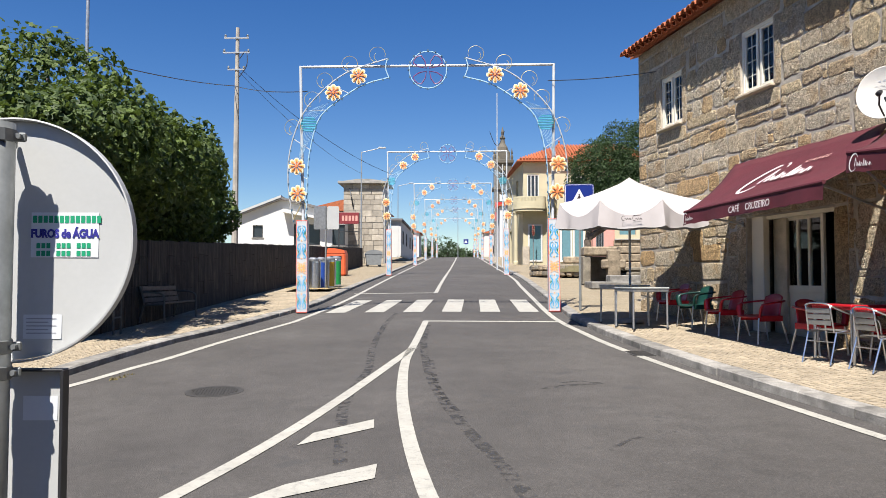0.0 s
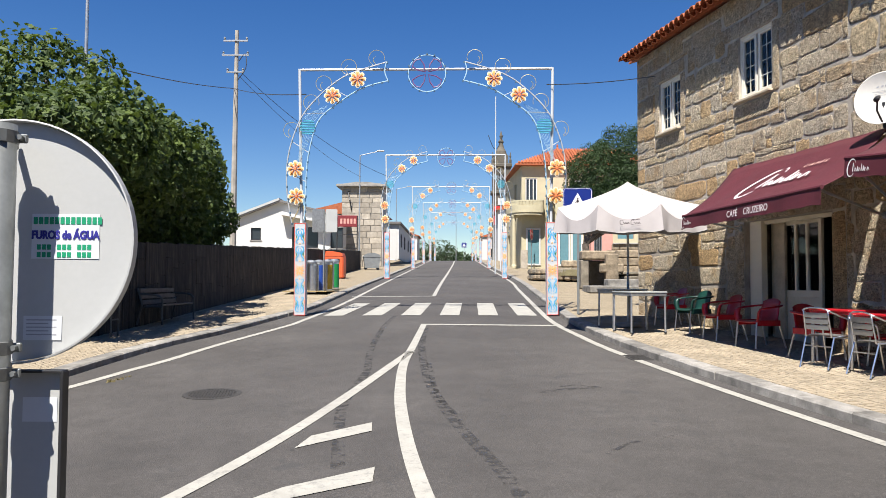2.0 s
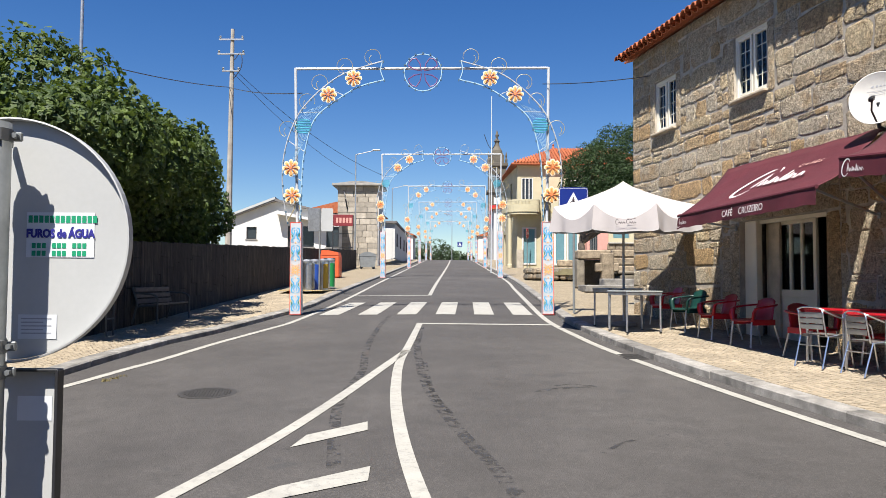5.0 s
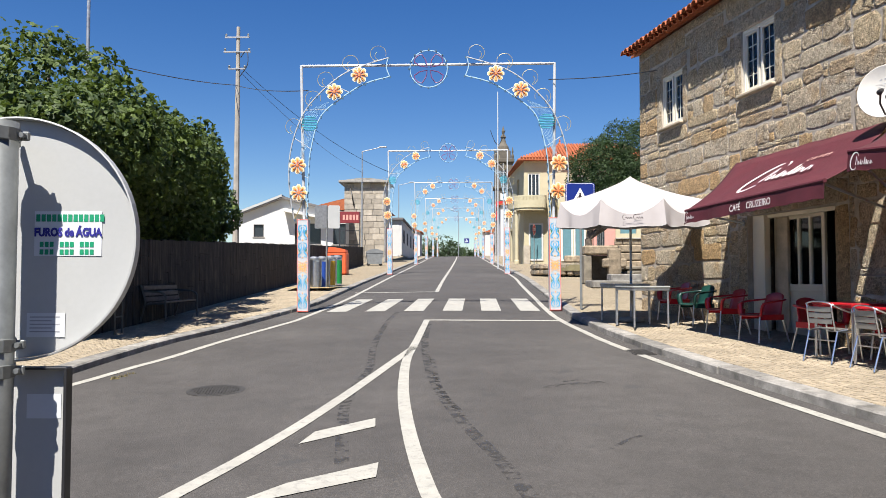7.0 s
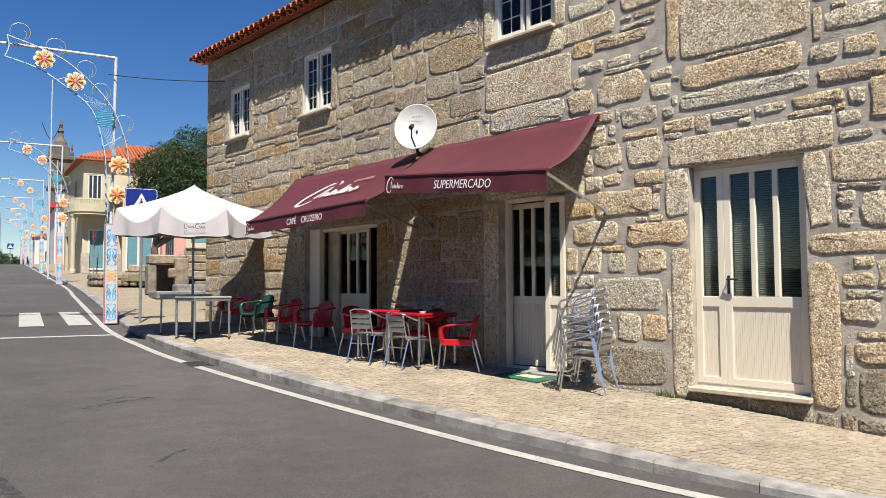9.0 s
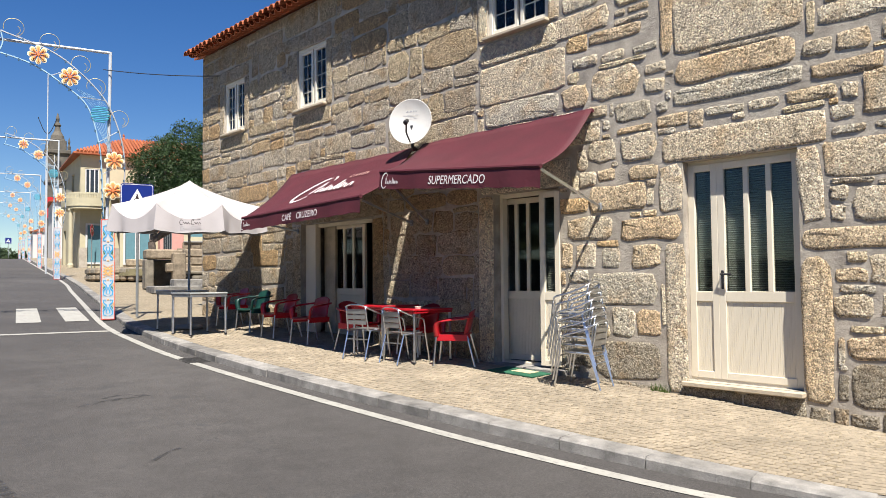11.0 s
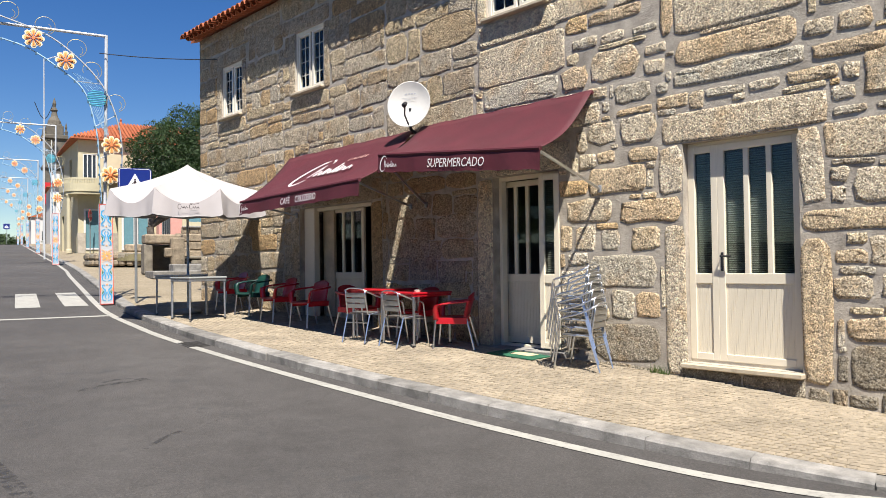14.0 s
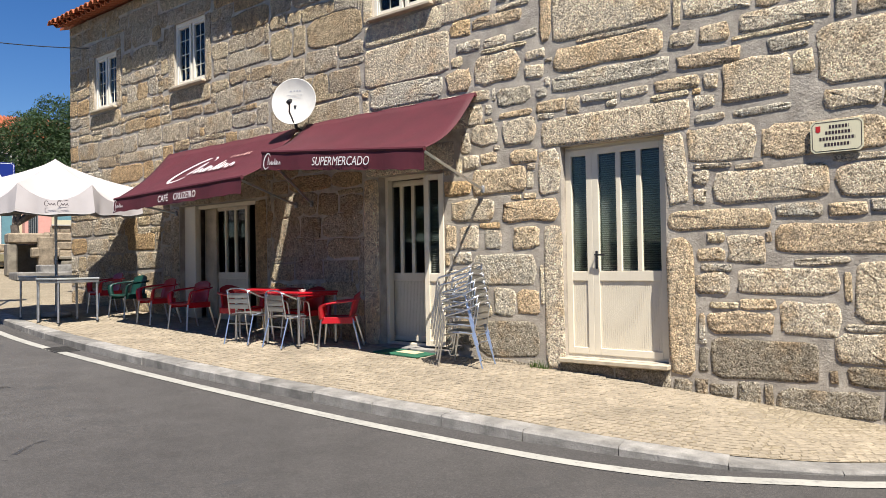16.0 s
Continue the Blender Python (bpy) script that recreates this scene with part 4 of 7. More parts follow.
def plastic_chair(mat, label):
    """Moulded armchair on four tube legs, front towards +x."""
    ch = thing("plastic_chair", Matrix.Identity(4), label, "chair", "plastic chairs outside the cafe")
    nx, ny = 6, 6
    rows = []
    prof = [(0.27, 0.43), (0.22, 0.45), (0.0, 0.435), (-0.16, 0.44), (-0.215, 0.50), (-0.25, 0.64), (-0.285, 0.80)]
    verts, faces = [], []
    for k, (x, z) in enumerate(prof):
        hw = 0.235 if k < 4 else 0.235 - 0.012 * (k - 3)
        for j in range(ny + 1):
            s = j / ny * 2 - 1
            dip = 0.012 * (1 - s * s) if k < 4 else 0
            bow = 0.05 * s * s if k >= 4 else 0
            top = -0.05 * s * s if k == 6 else 0
            verts.append((x + bow, s * hw, z - dip + top))
    n = ny + 1
    faces = [(k * n + j, k * n + j + 1, (k + 1) * n + j + 1, (k + 1) * n + j) for k in range(len(prof) - 1) for j in range(ny)]
    sh = from_lists("seat_shell", verts, faces, mat, ch)
    sh.modifiers.new("thickness", "SOLIDIFY").thickness = 0.014
    for p in sh.data.polygons:
        p.use_smooth = True
    for s in (-1, 1):
        path = smooth_path([(-0.27, s * 0.20, 0.70), (-0.14, s * 0.265, 0.685), (0.10, s * 0.285, 0.66), (0.225, s * 0.28, 0.62), (0.25, s * 0.262, 0.52), (0.24, s * 0.235, 0.42)], 3)
        verts = []
        for k, q in enumerate(path):
            wd = 0.034 if k < 10 else 0.028
            away = Vector((0, s * wd, 0)) if k < 9 else Vector((0.02, s * wd * 0.8, 0))
            thick = Vector((0, 0, 0.026)) if k < 8 else Vector((0.05, 0, 0.0))
            verts += [tuple(q + away), tuple(q - away), tuple(q - away - thick), tuple(q + away - thick)]
        faces = [(4 * k + j, 4 * k + (j + 1) % 4, 4 * k + 4 + (j + 1) % 4, 4 * k + 4 + j) for k in range(len(path) - 1) for j in range(4)]
        arm = from_lists("armrest", verts, faces + [(3, 2, 1, 0), tuple(len(verts) - 4 + j for j in range(4))], mat, ch)
        for p in arm.data.polygons:
            p.use_smooth = True
        part("side_skirt", B(((0.46, 0.014, 0.09), (0.02, s * 0.235, 0.405)), bevel=0.005), mat, ch)
        part("front_leg", T([(0.235, s * 0.235, 0.42), (0.275, s * 0.255, 0.0)], 0.014, 8), ALU, ch, "grey metal tube leg")
        part("rear_leg", T([(-0.2, s * 0.2, 0.43), (-0.31, s * 0.235, 0.0)], 0.014, 8), ALU, ch, "grey metal tube leg")
    return ch


def bistro_chair(label, group, parent_m=Matrix.Identity(4)):
    """Aluminium stacking armchair with slatted back, front towards +x."""
    ch = thing("bistro_chair", parent_m, label, "chair", group)
    for s in (-1, 1):
        bm = bmesh.new()
        tube(bm, smooth_path([(0.29, s * 0.25, 0.0), (0.22, s * 0.245, 0.4), (0.19, s * 0.25, 0.6), (0.14, s * 0.262, 0.655), (-0.05, s * 0.262, 0.705), (-0.25, s * 0.20, 0.795)], 4), 0.0125, 7)
        part("front_leg", bm, ALU, ch, smooth=True)
        part("rear_leg", T([(-0.30, s * 0.22, 0.0), (-0.17, s * 0.22, 0.43), (0.0, s * 0.225, 0.445)], 0.0108, 7), BLUE_ALU, ch, "aluminium leg with bluish sheen")
        part("back_post", T(smooth_path([(0.17, s * 0.2, 0.44), (-0.16, s * 0.2, 0.43), (-0.2, s * 0.2, 0.5), (-0.25, s * 0.19, 0.8)], 3), 0.0115, 7), ALU, ch, smooth=True)
    part("top_rail", T(smooth_path([(-0.25, -0.19, 0.80), (-0.27, -0.1, 0.825), (-0.275, 0, 0.83), (-0.27, 0.1, 0.825), (-0.25, 0.19, 0.80)], 3), 0.0115, 7), ALU, ch, smooth=True)
    for k in range(3):
        z = 0.56 + 0.082 * k
        part("back_slat", B(((0.006, 0.36, 0.07), (-0.212 - 0.135 * (z - 0.5), 0, z)), bevel=0.002), ALU_MATT, ch)
    for k in range(5):
        part("seat_slat", B(((0.07, 0.39, 0.006), (-0.13 + 0.075 * k, 0, 0.452)), bevel=0.002), ALU_MATT, ch)
    part("seat_brace", T([(0.22, -0.245, 0.40), (0.22, 0.245, 0.40)], 0.01), ALU, ch)
    part("rear_brace", T([(-0.2, -0.22, 0.30), (-0.2, 0.22, 0.30)], 0.009), ALU, ch)
    return ch


BLUE_ALU = material("bluish_aluminium", (0.58, 0.66, 0.80), 0.3, 0.9, vary=0.06)
ALU_MATT = material("matt_aluminium", (0.42, 0.41, 0.38), 0.45, 0.85, vary=0.12)
red = plastic_chair(RED_PLASTIC, "red plastic armchair with metal legs by the wall")
red.matrix_basis = stand(7.1, 13.45, 176, 0.94)
for x, y, a in ((6.93, 11.36, 176), (6.92, 10.36, 184), (7.42, 8.2, 180), (6.98, 9.15, -84)):
    copy_thing(red, stand(x, y, a))
tagged(copy_thing(red, stand(7.18, 7.2, 128)), "bright red plastic armchair in the sun beside the table")
green = plastic_chair(GREEN_PLASTIC, "dark green plastic armchair with metal legs by the wall")
green.matrix_basis = stand(7.03, 12.48, 184, 0.94)
bis = bistro_chair("aluminium bistro chair drawn up to the red table", "bistro chairs at the table")
bis.matrix_basis = stand(6.62, 8.46, 14, 0.92)
copy_thing(bis, stand(6.76, 7.78, -2))
for k in range(6):
    st = copy_thing(bis, stand(7.23 + 0.003 * k, 5.1, 104 + (k % 2) * 1.4) @ pose(0.02 * k, 0, 0.088 * k))
    tagged(st, "aluminium bistro chair in a tall stack", "chair", "stacked bistro chairs")


def table(sx, sy, h, top_mat, leg_mat, label, apron=0.05):
    tb = thing("cafe_table", Matrix.Identity(4), label, "table", "cafe tables")
    part("tabletop", B(((sx, sy, 0.028), (0, 0, h - 0.014)), bevel=0.006), top_mat, tb)
    part("apron", rect_frame(bmesh.new(), sx - 0.02, sy - 0.02, 0.02, apron), leg_mat if top_mat is not RED_PLASTIC else top_mat, tb).matrix_local = pose(0, 0, h - 0.03 - apron / 2) @ pose(0, 0, 0, 90) @ pose(0, 0, -(sy - 0.02) / 2)
    for a in (-1, 1):
        for b in (-1, 1):
            part("leg", T([(a * (sx / 2 - 0.035), b * (sy / 2 - 0.035), h - 0.03), (a * (sx / 2 - 0.03), b * (sy / 2 - 0.03), 0.012)], 0.018, 8), ALU if top_mat is RED_PLASTIC else leg_mat, tb, "grey metal leg")
            part("foot", B(((0.04, 0.04, 0.02), (a * (sx / 2 - 0.03), b * (sy / 2 - 0.03), 0.01)), bevel=0.004), BLACK, tb)
    return tb


GREY_TOP = material("pale_grey_tabletop", (0.34, 0.355, 0.345), 0.2, vary=0.06, coat=0.3)
tb = table(0.72, 0.72, 0.74, GREY_TOP, STEEL, "grey metal cafe table under the umbrella")
tb.matrix_basis = stand(6.0, 12.58, 3)
copy_thing(tb, stand(6.04, 13.4, 1))
rt = table(0.72, 0.72, 0.73, RED_PLASTIC, RED_PLASTIC, "red plastic cafe table with metal legs", 0.03)
rt.matrix_basis = stand(7.05, 7.84, 0)
copy_thing(rt, stand(7.05, 8.56, 2))
z0 = zat(7.05, 7.84) + 0.128 + 0.73
ash = thing("ashtray", pose(6.88, 7.62, z0), "small white ashtray on the red table", "ashtray")
part("bowl", lathe(bmesh.new(), [(0.04, 0), (0.05, 0.03), (0.042, 0.03), (0.035, 0.012)], 16), WINWHITE, ash)

# ---- door mat ----
mz = zat(7.4, 6.35) + 0.13
mat_ = thing("door_mat", pose(7.4, 6.2, mz, math.degrees(math.atan(SLOPE * RC)), -math.degrees(math.atan(SLOPE * RS)), 3), "green door mat with a pale centre", "door mat")
part("mat_body", B(((0.52, 0.72, 0.014), (0, 0, 0.007)), bevel=0.003), GREEN_MAT, mat_)
part("mat_centre", B(((0.2, 0.3, 0.003), (0, -0.05, 0.0165))), BEIGE_MAT, mat_)

# ---- umbrella ----
ux, uy = 6.24, 13.56
UB = zat(ux, uy) + 0.128
um = thing("market_umbrella", pose(ux, uy, UB, 0, 0, -1), "white canvas market umbrella with drooping valance", "umbrella")
n = 8
RAD, EDGE, PEAK = 1.42, 2.31, 2.79


def rim(k, t, r):
    """A point between two rib ends, at distance r from the pole along the ribs."""
    a0, a1 = math.tau * k / n, math.tau * (k + 1) / n
    return Vector((math.cos(a0), math.sin(a0), 0)).lerp(Vector((math.cos(a1), math.sin(a1), 0)), t) * r


def lean(p):
    """The old canopy hangs a little lower on its road side."""
    return Vector((p[0], p[1], p[2] + 0.05 * (0.385 * p[0] + 0.923 * p[1])))


def gore_grid(name, rows, cols, place, parent):
    vs = [tuple(lean(place(j / rows, i / cols))) for j in range(rows + 1) for i in range(cols + 1)]
    w = cols + 1
    o = from_lists(name, vs, [(j * w + i, (j + 1) * w + i, (j + 1) * w + i + 1, j * w + i + 1) for j in range(rows) for i in range(cols)], CANVAS, parent)
    for p in o.data.polygons:
        p.use_smooth = True
    return o


for k in range(n):
    def top(s, t):
        p = rim(k, t, RAD * s)
        p.z = PEAK + (EDGE - PEAK) * s - 0.05 * math.sin(math.pi * s) - 0.27 * s * s * math.sin(math.pi * t) ** 0.85
        return p

    def hang(s, t):
        bulge = math.sin(math.pi * t)
        fold = (1 - bulge) ** 2
        p = rim(k, t, RAD + 0.03 * s + s * (0.07 * fold - 0.05 * math.exp(-((t - 0.16 - 0.05 * (k % 3)) / 0.07) ** 2) - 0.03 * math.exp(-((t - 0.83) / 0.06) ** 2)))
        p.z = EDGE - 0.27 * bulge ** 0.85 - s * (0.455 - 0.225 * bulge + 0.010 * math.sin(11 * t + 2 * k))
        return p

    gore_grid("canopy_gore", 8, 12, top, um)
    va = gore_grid("valance", 5, 20, hang, um)
    hem = bmesh.new()
    tube(hem, [lean(hang(1.0, i / 20)) for i in range(21)], 0.003, 4)
    part("hem", hem, SIGN_BACK, va, "grey stitched hem")
    a0 = math.tau * k / n
    part("rib", T([lean(top(q / 6, 0.0)) - Vector((0, 0, 0.03)) for q in range(1, 7)], 0.008, 5), ALU, um)
    part("stretcher", T([(0.03 * math.cos(a0), 0.03 * math.sin(a0), 1.98), (RAD * 0.5 * math.cos(a0), RAD * 0.5 * math.sin(a0), (PEAK + EDGE) / 2 - 0.08)], 0.007, 5), ALU, um)
part("vent_cap", lathe(bmesh.new(), [(0.26, PEAK - 0.135), (0.16, PEAK - 0.07), (0.03, PEAK + 0.01), (0.002, PEAK + 0.035)], 8), CANVAS, um)
part("pole", T([(0, 0, 0), (0, 0, PEAK)], 0.024, 10), SIGN_BACK, um)
part("hub", lathe(bmesh.new(), [(0.03, 0), (0.045, 0.02), (0.045, 0.06), (0.03, 0.08)], 12, Matrix.Translation((0, 0, 1.95))), BLACK, um)
part("base_block", lathe(bmesh.new(), [(0.24, 0), (0.25, 0.03), (0.22, 0.07), (0.05, 0.09)], 20), CONCRETE, um)
for ang in (247.5, 337.5):     # trade mark flourishes on two gores
    a = radians(ang)
    d = Vector((math.cos(a), math.sin(a), 0))
    m = axes(d * (RAD * 0.924 + 0.03) + Vector((0, 0, EDGE - 0.40)), (-d.y, d.x, 0), (-0.05 * d.x, -0.05 * d.y, 1)) @ Matrix.Diagonal((0.72, 0.72, 1, 1))
    bm = bmesh.new()
    for x0, hh in ((-0.24, 0.06), (0.02, 0.06)):
        ribbon(bm, [(x0 + 0.05 + px * 0.6, py) for px, py in arc(0, 0, hh, 40, 320, 12)], 0.014, 0.05, m)
        ribbon(bm, [(x0 + 0.085 + 0.014 * q, -0.018 + 0.024 * math.sin(q * 1.6)) for q in range(12)], 0.018, 0.05, m)
    ribbon(bm, [(0.05, 0.075), (0.14, 0.06), (0.25, 0.08)], 0.014, 0.05, m)
    part("trade_mark", bm, INK, um, "dark cursive trade mark flourish")


# ---- traffic signs ----
def sign_plate(bm, w, h, r, d=0.004):
    pts = []
    for cx, cy, a in ((w / 2 - r, h / 2 - r, 0), (-w / 2 + r, h / 2 - r, 90), (-w / 2 + r, -h / 2 + r, 180), (w / 2 - r, -h / 2 + r, 270)):
        pts += arc(cx, cy, r, a, a + 90, 5)
    return prism(bm, pts, d)


def crossing_sign(u, v, size, height, face, label):
    e = thing("crossing_sign", Matrix.Translation(P(u, v, 0.12)), label, "traffic sign")
    part("post", T([(0, 0, 0), (0, 0, height + size)], 0.03, 10), POLE_GREY, e)
    m = axes((-0.03, -0.05, height + size / 2), (math.cos(face), math.sin(face), 0), (0, 0, 1))
    pl = part("plate", sign_plate(bmesh.new(), size, size, size * 0.09), SIGN_BLUE, e)
    pl.matrix_local = m
    k = size
    bd = bmesh.new()
    edge = []
    for cx, cy, a in ((0.4, 0.4, 0), (-0.4, 0.4, 90), (-0.4, -0.4, 180), (0.4, -0.4, 270)):
        edge += arc(cx * k, cy * k, 0.07 * k, a, a + 90, 5)
    ribbon(bd, edge + edge[:1], 0.012 * k, 0.0055, Matrix.Identity(4))
    part("border", bd, WHITE_PRINT, pl)
    part("triangle", prism(bmesh.new(), [(-0.33 * k, -0.27 * k), (0.33 * k, -0.27 * k), (0, 0.33 * k)], 0.007), WHITE_PRINT, pl)
    f = bmesh.new()       # the walking-figure pictogram, as plain strokes
    I = Matrix.Identity(4)
    prism(f, [(x * k, y * k) for x, y in arc(0.0, 0.135, 0.03, 0, 330, 10)], 0.009)
    ribbon(f, [(0, 0.10 * k), (0.0, -0.06 * k)], 0.07 * k, 0.009, I)
    ribbon(f, [(0, -0.05 * k), (0.06 * k, -0.23 * k)], 0.04 * k, 0.009, I)
    ribbon(f, [(0, -0.05 * k), (-0.08 * k, -0.23 * k)], 0.04 * k, 0.009, I)
    ribbon(f, [(0, 0.07 * k), (0.10 * k, -0.04 * k)], 0.025 * k, 0.009, I)
    ribbon(f, [(0, 0.07 * k), (-0.10 * k, -0.03 * k)], 0.025 * k, 0.009, I)
    part("pictogram", f, INK, pl, "dark walking pictogram")
    return e


crossing_sign(2.87, 17.36, 0.68, 2.25, radians(-14), "square blue pedestrian crossing sign on a grey post")
crossing_sign(1.2 + 0.2, 112, 0.75, 1.9, radians(-12), "far blue pedestrian crossing sign")

# the near sign, seen from behind
near = thing("road_sign", pose(-0.705, 2.0, zat(-0.716, 2.0)), "back of a round road sign with a pasted sticker", "traffic sign")
SH = 1.718 - zat(-0.716, 2.0)
fx, fy = 0.983, -0.181          # across the plate, to the right
ax = axes((0, 0.02, SH), (fx, fy, 0), (0, 0, 1))
part("post", T([(-0.006, -0.098, 0), (-0.006, -0.098, SH + 0.27)], 0.043, 18), POST_STEEL, near, "galvanised tube post", smooth=True)
disc = part("disc", lathe(bmesh.new(), [(0.297, -0.004), (0.297, 0.0), (0.001, 0.001)], 64), SIGN_BACK, near)
disc.matrix_local = ax
part("rim", lathe(bmesh.new(), [(0.298, -0.006), (0.303, -0.006), (0.304, 0.021), (0.300, 0.022), (0.298, 0.004)], 64, None, False), SIGN_BACK, disc)
for zz in (0.24, -0.255, -0.315):
    bm = lathe(bmesh.new(), [(0.044, -0.016), (0.047, -0.014), (0.047, 0.014), (0.044, 0.016)], 16, Matrix.Translation((-0.006, -0.098, SH + zz)))
    box(bm, (0.012, 0.08, 0.026), (0.0, -0.03, SH + zz), None, 0.003)
    box(bm, (0.04, 0.01, 0.022), (0.038, -0.085, SH + zz), None, 0.003)
    tube(bm, [(0.045, -0.108, SH + zz), (0.045, -0.063, SH + zz)], 0.007, 6)
    part("clamp", bm, POST_STEEL, near)
panel = part("lower_panel", B(((0.28, 0.003, 0.75), (0, 0, -0.695))), SIGN_BACK, near, "pale grey back of a bollard panel")
panel.matrix_local = axes((0, 0.02, SH), (fx, fy, 0), (-fy, fx, 0)) @ pose(0, 0, 0)
part("panel_edge", B(((0.008, 0.03, 0.75), (0.138, -0.012, -0.695)), ((0.28, 0.03, 0.006), (0, -0.012, -0.32)), bevel=0.001), BLACK, panel)
st = part("sticker", B(((0.168, 0.112, 0.0006), (0.126, 0.013, 0.0018))), STICKER, disc, "white sticker with green and blue print")
words("sticker_lettering", "FUROS de ÁGUA", 0.0285, axes((0.126, 0.0155, 0.003), (1, 0, 0), (0, 1, 0)), BLUE_INK, disc, stretch=0.80, weight=0.0013)
for y, h, a, b, st_ in ((0.052, 0.018, 0.046, 0.206, 0.0133), (-0.014, 0.013, 0.056, 0.196, 0.0125), (-0.033, 0.013, 0.056, 0.196, 0.0125)):
    x = a
    k = 0
    while x < b:
        if not (h < 0.015 and k % 4 == 3):
            part("printed_bar", ribbon(bmesh.new(), [(x, y), (x + st_ * 0.78, y)], h, 0.003, Matrix.Identity(4)), GREEN_INK, disc)
        x += st_
        k += 1
for mm, parent, yy, xx in ((None, disc, -0.215, 0.075), (None, None, 0, 0)):
    if parent:
        lb = part("maker_label", B(((0.095, 0.06, 0.0006), (xx, yy, 0.0018))), STICKER, disc, "small white maker label")
        bm = bmesh.new()
        for r in range(5):
            ribbon(bm, [(xx - 0.04, yy + 0.02 - 0.009 * r), (xx + 0.035 - 0.02 * (r % 2), yy + 0.02 - 0.009 * r)], 0.003, 0.0026, Matrix.Identity(4))
        part("label_print", bm, GREY_INK, lb)
lb = part("maker_label", B(((0.085, 0.0006, 0.06), (0.075, -0.0025, -0.415))), STICKER, panel, "small white maker label")

# ---- manhole, gully ----
lid = lathe(bmesh.new(), [(0.32, -0.03), (0.32, 0.006), (0.275, 0.006), (0.275, 0.003), (0.265, 0.005), (0.001, 0.005)], 40)
for a in range(-7, 8):
    for b in range(-7, 8):
        if math.hypot(a, b) < 7.4:
            box(lid, (0.021, 0.021, 0.008), (0.034 * a, 0.034 * b, 0.008))
mh = tagged(part("manhole_cover", lid, IRON), "round cast iron manhole cover in the road", "manhole cover", kind="structure")
mh.matrix_world = pose(-0.97, 8.77, zat(-0.97, 8.77), math.degrees(math.atan(SLOPE * RC)), -math.degrees(math.atan(SLOPE * RS)), 0)
gl = tagged(part("gully_grate", B(((0.32, 0.5, 0.02), (0, 0, 0.0)), *[((0.26, 0.018, 0.012), (0, -0.2 + 0.05 * k, 0.012)) for k in range(9)]), IRON), "cast iron gully grate at the kerb", "drain grate", kind="structure")
gl.matrix_world = pose(4.95, 10.45, zat(4.95, 10.45), math.degrees(math.atan(SLOPE * RC)), -math.degrees(math.atan(SLOPE * RS)), -6)


# ---- festival light arches ----
def flower_mesh(r, k, thin=1.0):
    bm = bmesh.new()
    m = axes((0, 0, 0), (1, 0, 0), (0, 0, 1))
    for i in range(8):
        a = math.tau * i / 8
        c, s = math.cos(a), math.sin(a)
        pts = []
        for px, py in ((0.12, 0.0), (0.42, 0.13), (0.74, 0.235), (0.93, 0.14), (0.97, 0.0), (0.93, -0.14), (0.74, -0.235), (0.42, -0.13)):
            px, py = px * r * k, py * thin * r * (k if k < 1 else 1.15)
            pts.append((px * c - py * s, px * s + py * c))
        prism(bm, pts, 0.012 if k >= 1 else 0.02, m)
    prism(bm, arc(0, 0, 0.2 * r, 0, 330, 11), 0.013 if k >= 1 else 0.021, m)
    return bm


def pillar_scrolls(h, w):
    """Painted ornament for a base panel, in brush strokes: blue scrolls, green leaves, orange rosettes."""
    blue, green, orange = bmesh.new(), bmesh.new(), bmesh.new()
    m = axes((0, -0.135, 0), (1, 0, 0), (0, 0, 1))
    for z0, flip in ((0.05, 1), (0.48, 1), (1.28, -1), (1.70, -1)):
        for s in (-1, 1):
            c = z0 + 0.2
            ribbon(blue, [(s * x, c + flip * y) for x, y in ((0.02, -0.17), (0.085, -0.14), (0.095, -0.06), (0.045, 0.0), (0.035, 0.07), (0.085, 0.12), (0.09, 0.17), (0.055, 0.185), (0.045, 0.15))], [0.010, 0.022, 0.027, 0.027, 0.026, 0.026, 0.022, 0.017, 0.01], 0.004, m)
            ribbon(blue, [(s * x, c + flip * y) for x, y in ((0.012, -0.13), (0.04, -0.08), (0.02, -0.03), (0.008, 0.03))], [0.008, 0.02, 0.02, 0.008], 0.004, m)
            ribbon(green, [(s * x, c + flip * y) for x, y in ((0.10, -0.02), (0.075, 0.03), (0.085, 0.07))], [0.006, 0.03, 0.004], 0.005, m)
            ribbon(orange, [(s * x, c + flip * y) for x, y in ((0.11, 0.04), (0.105, 0.09), (0.11, 0.13))], [0.005, 0.022, 0.005], 0.005, m)
        prism(orange, [(x, y) for x, y in arc(0, z0 + 0.2 + flip * 0.19, 0.018, 0, 330, 8)], 0.005, m)
    for i in range(8):
        a = math.tau * i / 8
        ribbon(orange, [(0.02 * math.cos(a), 1.06 + 0.02 * math.sin(a)), (0.07 * math.cos(a), 1.06 + 0.07 * math.sin(a)), (0.105 * math.cos(a), 1.06 + 0.105 * math.sin(a))], [0.01, 0.045, 0.012], 0.005, m)
    for s in (-1, 1):
        ribbon(orange, [(s * 0.10, 0.92), (s * 0.03, 0.96), (s * 0.10, 1.0)], 0.018, 0.0055, m)
        ribbon(orange, [(s * 0.10, 1.2), (s * 0.03, 1.16), (s * 0.10, 1.12)], 0.018, 0.0055, m)
    return blue, green, orange


